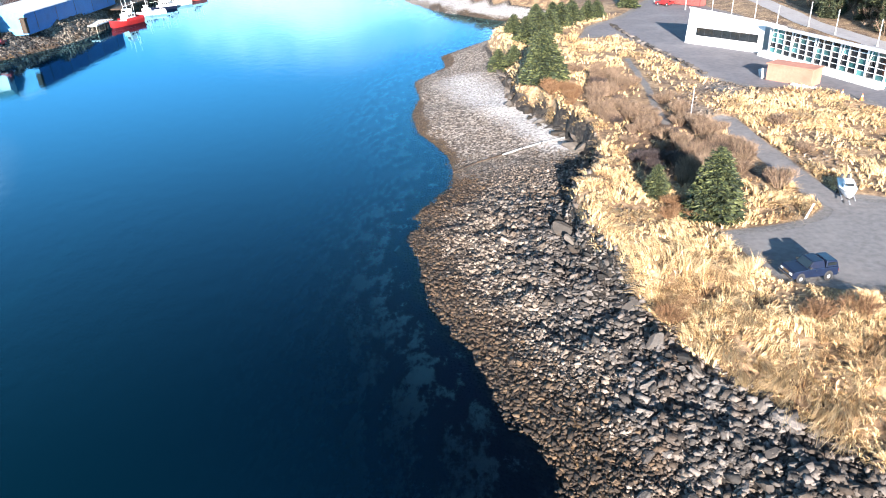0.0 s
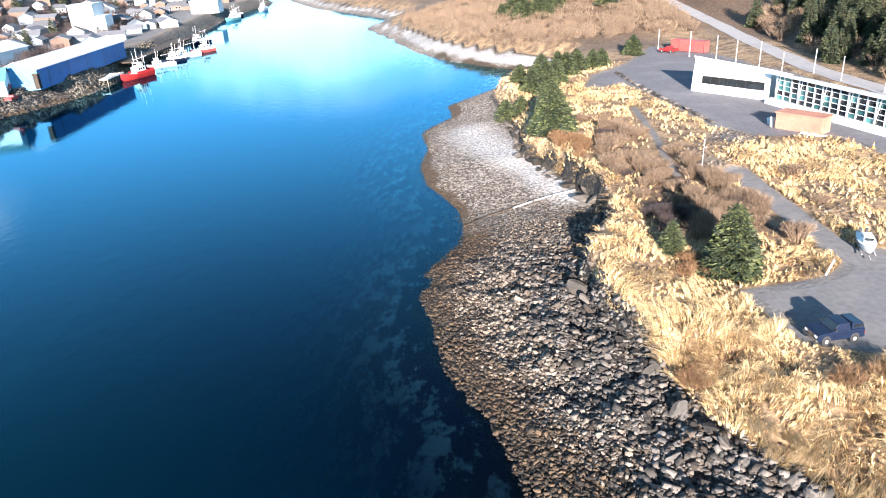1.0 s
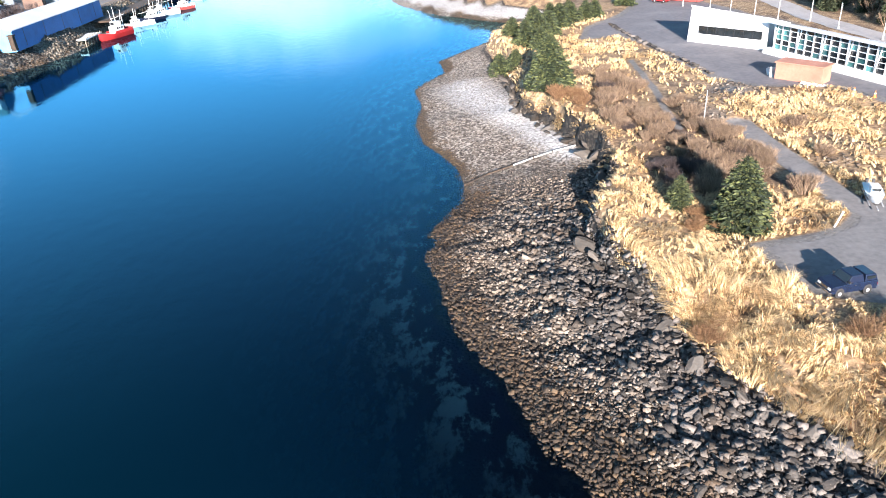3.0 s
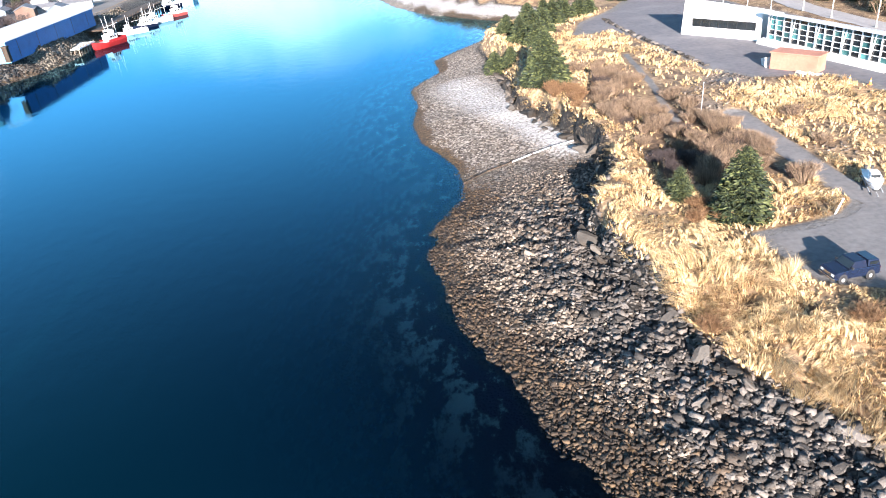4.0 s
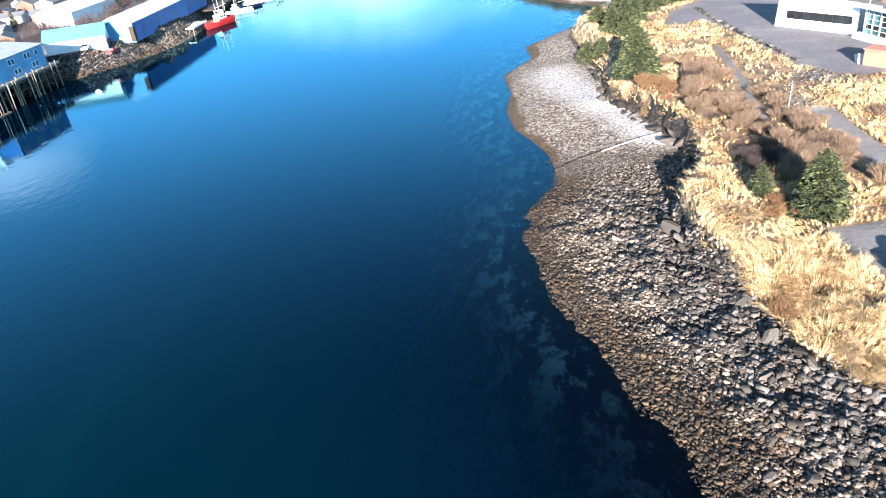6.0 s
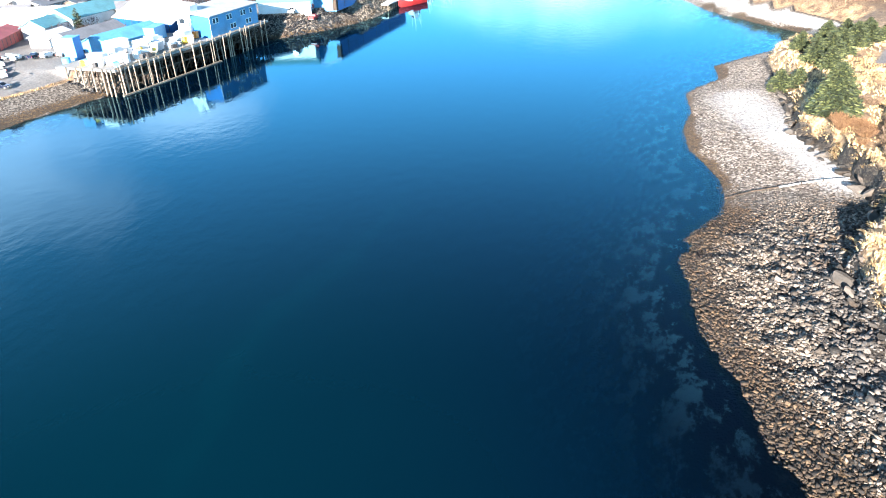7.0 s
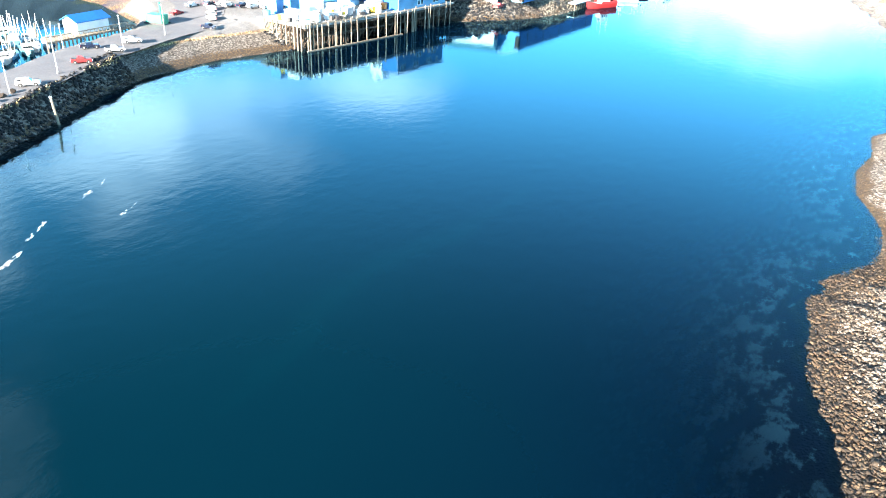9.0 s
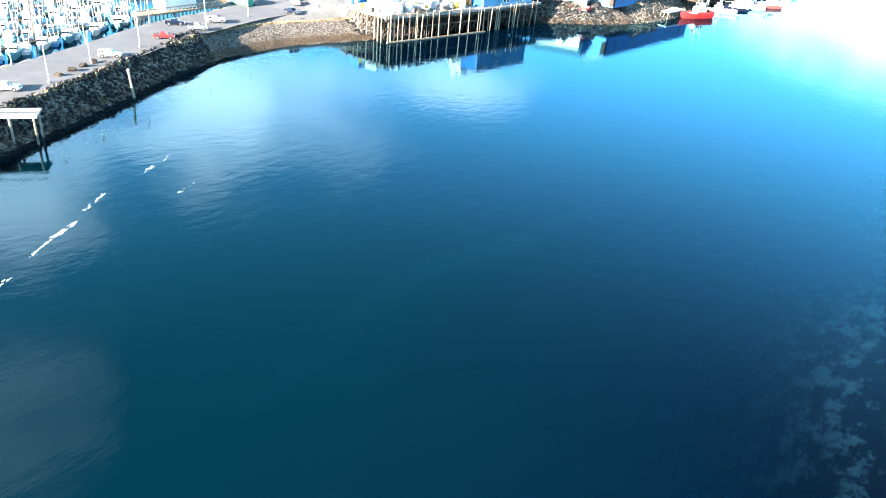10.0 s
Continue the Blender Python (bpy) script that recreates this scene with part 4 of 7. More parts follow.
def spruce_parts(seed, tall, wide, dens=1.0, full=0.9):
    """Trunk and crown of a spruce: whorls of drooping, needle-clad sprays that thin out towards the tip."""
    r = np.random.default_rng(seed)
    trunk = Geo().tube((0, 0, -0.3), (0, 0, tall * 0.5), wide * 0.07, wide * 0.045).tube((0, 0, tall * 0.5), (0, 0, tall * 0.97), wide * 0.045, 0.012)
    vs, fs = [], []
    n_w = int(24 * dens ** 0.6)
    thick = 1.3 if dens > 1 else 2.4
    for w in range(n_w):
        u = w / (n_w - 1)
        z = tall * (0.06 + 0.92 * u)
        reach = wide * (1 - u) ** 0.72 * full + 0.06 * wide
        n_b = max(5, int(14 * dens ** 0.8 * (1 - u * 0.6)))
        for b in range(n_b):
            a = 2 * np.pi * (b + r.uniform(-0.4, 0.4)) / n_b + w * 2.4
            ln = reach * r.uniform(0.55, 1.15)
            rise = -0.20 * ln + 0.5 * ln * u
            d = np.array([math.cos(a), math.sin(a), 0.0])
            s = np.array([-math.sin(a), math.cos(a), 0.0])
            n_s = max(3, int(7 * dens * (1 - u * 0.5)))
            for k in range(n_s):
                t = 0.25 + 0.75 * k / (n_s - 1) if n_s > 1 else 1
                c = d * ln * t + np.array([0, 0, z + rise * t + 0.14 * ln * t * t]) + r.normal(0, 0.04 * wide, 3)
                size = (ln * r.uniform(0.26, 0.42) * (1.2 - 0.6 * t) + 0.07 * wide) / (0.7 + 0.25 * dens)
                for sg in (-1, 0, 1):
                    way = d * r.uniform(0.75, 1.0) + s * sg * r.uniform(0.55, 1.0) + np.array([0, 0, r.uniform(-0.35, 0.22)])
                    side = np.cross(way, r.normal(0, 1, 3))
                    side *= size * r.uniform(0.10, 0.20) * thick / (np.linalg.norm(side) + 1e-9)
                    n = len(vs)
                    vs.extend([c - way * size * 0.15, c + way * size * 0.4 + side, c + way * size, c + way * size * 0.4 - side])
                    fs.extend([(n, n + 1, n + 2), (n, n + 2, n + 3)])
    return trunk, np.array(vs), np.array(fs)


def spruce(seed, tall, wide, mat, label, dens=1.0, name="spruce_tree", full=0.9):
    trunk, v, f = spruce_parts(seed, tall, wide, dens, full)
    ob = thing(name, label, "tree")
    part("trunk", trunk, MAT["bark"], ob)
    part("crown", mesh_of("crown", v, f, [mat]), mat, ob)
    return ob


def stand(ob, x, y, scale=1.0, turn=0.0, sink=0.05):
    ob.matrix_world = pose(x, y, height_at(x, y) - sink, 0, 0, turn) @ Matrix.Scale(scale, 4)
    return ob


def trees():
    stand(spruce(1, 7.3, 2.75, MAT["needles"], "bushy green spruce beside the gravel parking place", 2.2), 27.0, 62.6)
    stand(spruce(2, 3.5, 1.45, MAT["needles"], "small young green spruce in dry grass", 1.5), 22.9, 68.0, turn=40)
    stand(spruce(3, 8.2, 3.6, MAT["needles"], "broad green spruce on the bank above the beach", 2.2), 17.8, 114.2)
    kinds = [spruce(10 + i, 5.6, 2.9, MAT["needles"], "green spruce in a thicket above the cove", 1.3) for i in range(3)]
    for i, (x, y, s) in enumerate(((12.9, 141, 0.85), (15.5, 137, 0.75), (19.5, 150, 1.0), (23, 155, 1.1), (21.5, 145, 0.9), (26, 160, 1.0), (29.5, 166, 1.05),
                                   (33, 170, 0.95), (37, 172, 0.9), (24, 168, 1.0), (29, 175, 0.9), (34, 178, 0.85), (40, 176, 0.8), (18, 160, 0.8), (51.5, 190, 1.0), (20, 118, 0.9))):
        stand(kinds[i] if i < 3 else copy_thing(kinds[i % 3], Matrix()), x, y, s * 0.9, i * 67)
        tagged(kinds[i % 3], group="spruces above the cove")
    dark = [spruce(30 + i, 13.0, 2.9, MAT["needles_dark"], "tall dark spruce of the hillside wood", 0.75) for i in range(4)]
    n = 0
    for i in range(4000):
        x, y = float(RNG.uniform(86, 120)), float(RNG.uniform(98, 225))
        road = np.interp(y, [p[1] for p in HIGHWAY], [p[0] for p in HIGHWAY])
        dens = step((x - road - 7 - 3 * math.sin(y * 0.07)) / 9.0) * (0.9 if y < 200 else 0.4)
        if float(RNG.uniform()) > dens:
            continue
        ob = dark[n] if n < 4 else copy_thing(dark[n % 4], Matrix())
        stand(ob, x, y, float(RNG.uniform(0.45, 0.88)), float(RNG.uniform(0, 360)), 0.2)
        tagged(ob, group="hillside spruces")
        n += 1
        if n >= 245:
            break
    for i in range(34):
        x, y = float(RNG.uniform(25, 75)), float(RNG.uniform(262, 320))
        stand(copy_thing(kinds[i % 3], Matrix()), x, y, float(RNG.uniform(0.8, 1.5)), i * 41)


shore_stones()
boulders()
grass()
rubble()
foam()
bushes()
trees()


def far_scrub():
    """Scrub on the brown hill beyond the cove: one joined mesh."""
    me = shrub_mesh(50, MAT["brown_twig"], 60, 2.4, 2.6)
    v = np.array([p.co[:] for p in me.vertices])
    f = np.array([p.vertices[:] for p in me.polygons])
    x, y = scatter(1700, -20, 84, 222, 340)
    x2, y2 = scatter(420, 87, 122, 100, 230)
    x, y = np.concatenate([x, x2]), np.concatenate([y, y2])
    z, k = height(x, y, True)
    ok = (k["v"] > 3) & (k["high"] < 0.2)
    x, y, z = x[ok], y[ok], z[ok]
    n = len(x)
    s = RNG.uniform(0.6, 1.4, n)[:, None, None]
    vs = np.einsum("nij,kj->nki", turns(n, 0.08), v) * s + np.stack([x, y, z], -1)[:, None, :]
    fs = (f[None] + (np.arange(n) * len(v))[:, None, None]).reshape(-1, 3)
    tagged(new("hill_scrub", mesh_of("hill_scrub", vs.reshape(-1, 3), fs, [MAT["brown_twig"]])), "leafless brown scrub on the hill beyond the cove", "scrub", kind="stuff")


def outcrops():
    """Jagged bedrock along the foot of the grassy bluff."""
    shapes = [boulder_mesh(200 + s, 13, "cliff") for s in range(6)]
    line = [(21.4, 37), (18.6, 40.4), (17.0, 44.8), (16.2, 49.1), (15.6, 53.6), (14.2, 57.5), (13.0, 63), (12.6, 68), (13.5, 72.6), (17.8, 75.2), (19.4, 83), (19.6, 90), (18.2, 97), (17.3, 102), (15.4, 109), (12.6, 116), (13.4, 126), (13.4, 134), (12.4, 147)]
    k = 0
    for (ax, ay), (bx, by) in zip(line[:-1], line[1:]):
        n = max(2, int(math.hypot(bx - ax, by - ay) / 1.5))
        for i in range(n):
            x, y = ax + (bx - ax) * i / n + RNG.normal(0, 0.35), ay + (by - ay) * i / n + RNG.normal(0, 0.3)
            s = float(RNG.uniform(0.7, 1.5) if y < 62 else RNG.uniform(0.8, 2.3))
            ob = new("rock_outcrop", shapes[k % 6])
            ob.matrix_world = pose(x - 0.2, y, max(1.6, min(height_at(x, y), 3.4)) + RNG.uniform(-0.3, 0.4), RNG.normal(0, 25), RNG.normal(25, 25), RNG.uniform(0, 360)) @ Matrix.Diagonal((s * 1.1, s, s * 0.9, 1))
            tagged(ob, "jagged bedrock at the foot of the bluff, coloured dark for shade", "rock", "bedrock outcrops")
            k += 1


far_scrub()
outcrops()

# ---------------------------------------------------------------- roads and yards
def ribbon(name, line, width, lift, mat, label, category):
    """A road draped along a plan line."""
    pts = []
    for (ax, ay), (bx, by) in zip(line[:-1], line[1:]):
        n = max(2, int(math.hypot(bx - ax, by - ay) / 1.5))
        pts += [(ax + (bx - ax) * i / n, ay + (by - ay) * i / n) for i in range(n)]
    p = np.array(pts + [line[-1]], float)
    for _ in range(6):
        p[1:-1] = (p[:-2] + 2 * p[1:-1] + p[2:]) / 4
    d = np.gradient(p, axis=0)
    s = np.stack([d[:, 1], -d[:, 0]], -1) / np.linalg.norm(d, axis=1)[:, None]
    cols = np.linspace(-0.5, 0.5, 9)
    g = p[:, None, :] + s[:, None, :] * cols[None, :, None] * width
    g = g + s[:, None, :] * (rough(g[..., 0], g[..., 1], 5, 7) * 0.25 * (np.abs(cols) > 0.45))[..., None]
    mid = height(g[..., 0], g[..., 1])
    z = np.maximum(mid.mean(axis=1, keepdims=True), mid) + lift
    i = np.arange(g.shape[0] * 9).reshape(-1, 9)
    f = np.stack([i[:-1, :-1], i[:-1, 1:], i[1:, 1:], i[1:, :-1]], -1).reshape(-1, 4)
    me = mesh_of(name, np.concatenate([g, z[..., None]], -1).reshape(-1, 3), f, [mat])
    me.shade_smooth()
    return tagged(new(name, me), label, category, kind="structure")


def yard(name, poly, mat, label, cell=0.5):
    """A flat yard lying on the levelled ground, its edge ragged."""
    a = np.array(poly)
    xs = np.arange(a[:, 0].min() - 1, a[:, 0].max() + 1, cell)
    ys = np.arange(a[:, 1].min() - 1, a[:, 1].max() + 1, cell)
    gx, gy = np.meshgrid(xs, ys)
    inside = signed(gx, gy, poly) + rough(gx, gy, 4, 13) * 0.5 > 0.7
    z = height(gx, gy) + 0.02
    i = np.arange(gx.size).reshape(gx.shape)
    keep = inside[:-1, :-1] & inside[1:, 1:] & inside[:-1, 1:] & inside[1:, :-1]
    f = np.stack([i[:-1, :-1], i[:-1, 1:], i[1:, 1:], i[1:, :-1]], -1)[keep]
    used = np.unique(f)
    remap = np.zeros(gx.size, int)
    remap[used] = np.arange(len(used))
    v = np.stack([gx, gy, z], -1).reshape(-1, 3)[used]
    me = mesh_of(name, v, remap[f], [mat])
    me.shade_smooth()
    return tagged(new(name, me), label, "yard", kind="structure")


yard("yard_1", LOT, MAT["asphalt"], "flat grey gravel yard round the white building")
yard("yard_2", PARK, MAT["road"], "pale worn gravel parking place", 0.2)
ribbon("road_1", TRACK, 3.0, 0.03, MAT["road"], "narrow gravel track over the headland", "road")
ribbon("road_2", HIGHWAY, 5.2, 0.08, MAT["pale_road"], "pale road along the foot of the hill", "road")
SPIT = [(-100, 0), (-117.5, 27), (-126, 41), (-134, 55), (-143.5, 72), (-148.5, 88), (-152, 104), (-165, 118), (-190, 128), (-230, 140)]
ribbon("road_3", SPIT, 13.0, 0.06, MAT["tarmac"], "broad pale road along the harbour spit", "road")


def frame_of(a, b, z=0.0):
    """A pose with its origin at plan point a, x towards b, y away from the viewer's side."""
    d = Vector((b[0] - a[0], b[1] - a[1], 0))
    return pose(a[0], a[1], z, 0, 0, math.degrees(math.atan2(d.y, d.x))), d.length


def window(parent, x0, z0, x1, z1, y=-0.0, panes=1, mat="glass_dark", frame="white"):
    """A window in a wall that faces -y: a frame standing proud and panes set in it."""
    fr = Geo()
    t = 0.09
    for bx in ((x0 - t, z0 - t, x1 + t, z0), (x0 - t, z1, x1 + t, z1 + t), (x0 - t, z0, x0, z1), (x1, z0, x1 + t, z1)):
        fr.box(bx[0], y - 0.06, bx[1], bx[2], y + 0.05, bx[3])
    w = part("window", fr, MAT[frame], parent)
    step_x = (x1 - x0) / panes
    for i in range(panes):
        g = Geo().box(x0 + i * step_x + 0.02, y - 0.025, z0 + 0.005, x0 + (i + 1) * step_x - 0.02, y + 0.03, z1 - 0.005)
        part("pane", g, MAT[mat], w)
    return w


def research_building():
    b = thing("research_building", "modern white building with a long glazed hall on a gravel yard", "building")
    m, ln = frame_of((50.3, 142.0), (60.2, 129.2), 5.9)
    wing = part("wing", Geo().add([(0, 0, 0), (ln, 0, 0), (ln, 8, 0), (0, 8, 0), (0.5, 0, 6.7), (ln, 0, 5.5), (ln, 8, 3.4), (0.5, 8, 4.2)],
                                  [(0, 3, 2, 1), (4, 5, 6, 7), (0, 1, 5, 4), (1, 2, 6, 5), (2, 3, 7, 6), (3, 0, 4, 7)]), MAT["white"], b, "smooth white clad wing", 0.06)
    wing.matrix_world = m
    n = 7
    x0, x1 = 2.4, ln - 1.0
    for i in range(n):
        a = x0 + (x1 - x0) * i / n
        g = Geo().box(a + 0.03, -0.03, 1.75, a + (x1 - x0) / n - 0.03, 0.05, 3.25)
        part("pane", g, MAT["glass_dark"], wing)
        part("mullion", Geo().box(a - 0.03, -0.06, 1.7, a + 0.03, 0.05, 3.3), MAT["dark"], wing)
    part("parapet", Geo().add([(0.3, -0.12, 6.68), (ln + 0.1, -0.12, 5.48), (ln + 0.1, 8.1, 3.38), (0.3, 8.1, 4.18),
                               (0.3, -0.12, 6.95), (ln + 0.1, -0.12, 5.75), (ln + 0.1, 8.1, 3.65), (0.3, 8.1, 4.45)],
                              [(0, 3, 2, 1), (4, 5, 6, 7), (0, 1, 5, 4), (1, 2, 6, 5), (2, 3, 7, 6), (3, 0, 4, 7)]), MAT["white_roof"], wing)
    m, ln = frame_of((60.3, 126.8), (66.7, 102.2), 5.9)
    hall = part("hall", Geo().add([(0, 0.25, 0), (ln, 0.25, 0), (ln, 8, 0), (0, 8, 0), (0, 0.25, 4.9), (ln, 0.25, 4.9), (ln, 8, 3.0), (0, 8, 3.0)], [(0, 3, 2, 1), (4, 5, 6, 7), (0, 1, 5, 4), (1, 2, 6, 5), (2, 3, 7, 6), (3, 0, 4, 7)]), MAT["glass_green"], b, "green-tinted glazed hall")
    hall.matrix_world = m
    part("plinth", Geo().add([(-1.2, -1.3, 0), (ln + 0.4, -1.3, 0), (ln + 0.4, 0.2, 0), (-1.2, 0.2, 0), (-1.2, -1.1, 0.75), (ln + 0.4, -1.1, 0.75), (ln + 0.4, 0.2, 0.95), (-1.2, 0.2, 0.95)],
                             [(0, 3, 2, 1), (4, 5, 6, 7), (0, 1, 5, 4), (1, 2, 6, 5), (2, 3, 7, 6), (3, 0, 4, 7)]), MAT["white"], hall, "sloping white plinth", 0.03)
    part("roof", Geo().add([(-0.8, -0.9, 5.25), (ln + 0.8, -0.9, 5.15), (ln + 0.8, 8.5, 2.9), (-0.8, 8.5, 3.0), (-0.8, -0.9, 5.7), (ln + 0.8, -0.9, 5.6), (ln + 0.8, 8.5, 3.3), (-0.8, 8.5, 3.4)],
                           [(0, 3, 2, 1), (4, 5, 6, 7), (0, 1, 5, 4), (1, 2, 6, 5), (2, 3, 7, 6), (3, 0, 4, 7)]), MAT["white_roof"], hall, "flat white overhanging roof", 0.04)
    bays, rows = 14, 4
    for i in range(bays + 1):
        x = ln * i / bays
        part("mullion", Geo().beam((x, 0.02, 0.9), (x, -0.08, 4.95), 0.13 if i % 3 else 0.26, 0.2), MAT["white"], hall)
        if i % 3 == 0 and i < bays:
            part("brace", Geo().beam((x + 0.1, -0.12, 1.0), (x + 0.75, -0.14, 4.9), 0.14, 0.14), MAT["white"], hall)
    for j in range(1, rows + 1):
        z = 0.9 + 4.0 * j / (rows + 0.6)
        part("transom", Geo().box(0, -0.06, z - 0.045, ln, 0.08, z + 0.045), MAT["white"], hall)
    for i in range(bays):
        for j in range(rows + 1):
            z0, z1 = 0.9 + 4.0 * j / (rows + 0.6), min(4.92, 0.9 + 4.0 * (j + 1) / (rows + 0.6))
            part("pane", Geo().box(ln * i / bays + 0.05, 0.08, z0 + 0.03, ln * (i + 1) / bays - 0.05, 0.12, z1 - 0.03), MAT["glass_teal" if (i * 3 + j * 2) % 11 == 0 or i < 2 and j > 1 else ("glass_dark" if (i * 5 + j * 3) % 4 != 1 else "glass_green")], hall)
    return b


def enclosure():
    """The tan block-walled store in front of the hall."""
    m, ln = frame_of((52.8, 110.3), (57.2, 104.6), 5.94)
    e = thing("block_enclosure", "tan blockwork enclosure standing on the gravel yard", "enclosure", m)
    part("wall", Geo().box(0, 0, 0, ln, 0.25, 2.5), MAT["terracotta"], e, "tan block front wall", 0.02)
    part("wall", Geo().box(0, 0.25, 0, 0.25, 3.0, 2.5), MAT["terracotta"], e)
    part("wall", Geo().box(ln - 0.25, 0.25, 0, ln, 3.0, 2.5), MAT["terracotta"], e)
    part("roof", Geo().box(-0.2, -0.2, 2.5, ln + 0.2, 3.2, 2.7), MAT["terracotta"], e, "flat tan coping", 0.03)
    for i in range(5):
        s = thing("white_sheet", "white board leaning at the end of the block enclosure", "board", m @ pose(-0.9 - 0.28 * i, 0.3 + 0.35 * i, 0.02, -18, 8, 60 + 9 * i), "leaning boards")
        part("sheet", Geo().box(0, 0, 0, 1.4, 0.05, 1.6 - 0.15 * i), MAT["white"], s)
    for i in range(7):
        s = thing("rubble_sack", "pale sack lying at the foot of the block enclosure", "sack", m @ pose(ln - 2.4 + 0.55 * i, -0.6 - 0.2 * (i % 3), 0.02, 0, 0, 31 * i), "sacks")
        g = Geo().add([(-0.4, -0.25, 0), (0.4, -0.22, 0), (0.38, 0.26, 0), (-0.36, 0.24, 0), (-0.26, -0.12, 0.34), (0.28, -0.14, 0.3), (0.24, 0.15, 0.36), (-0.25, 0.13, 0.3)],
                      [(0, 3, 2, 1), (4, 5, 6, 7), (0, 1, 5, 4), (1, 2, 6, 5), (2, 3, 7, 6), (3, 0, 4, 7)])
        part("sack", g, MAT["white"], s, bevel=0.06)


def lamp_post(x, y, z, tall, arms=1, label="", turn=0.0):
    p = thing("street_lamp", label or "slim pale metal lamp post", "street lamp", pose(x, y, z, 0, 0, turn), "street lamps")
    part("base", Geo().tube((0, 0, -0.1), (0, 0, 0.35), 0.26, 0.22, 10), MAT["concrete"], p)
    part("pole", Geo().tube((0, 0, 0.3), (0, 0, tall), 0.085, 0.06, 8), MAT["white"], p)
    for k in range(arms):
        s = 1 if k == 0 else -1
        part("arm", Geo().beam((0, 0, tall - 0.05), (s * 1.1, 0, tall + 0.15), 0.08, 0.08), MAT["white"], p)
        part("head", Geo().box(min(s * 0.9, s * 1.7), -0.16, tall + 0.06, max(s * 0.9, s * 1.7), 0.16, tall + 0.24), MAT["grey"], p)
    return p


def wheel(parent, x, y, r, w=0.22):
    ty = part("wheel", Geo().tube((x, y - w / 2, r), (x, y + w / 2, r), r, r, 16), MAT["tyre"], parent, "", 0.03)
    s = -1 if y < 0 else 1
    part("rim", Geo().tube((x, y + s * (w / 2 - 0.02), r), (x, y + s * (w / 2 + 0.015), r), r * 0.5, r * 0.42, 12), MAT["grey"], ty)


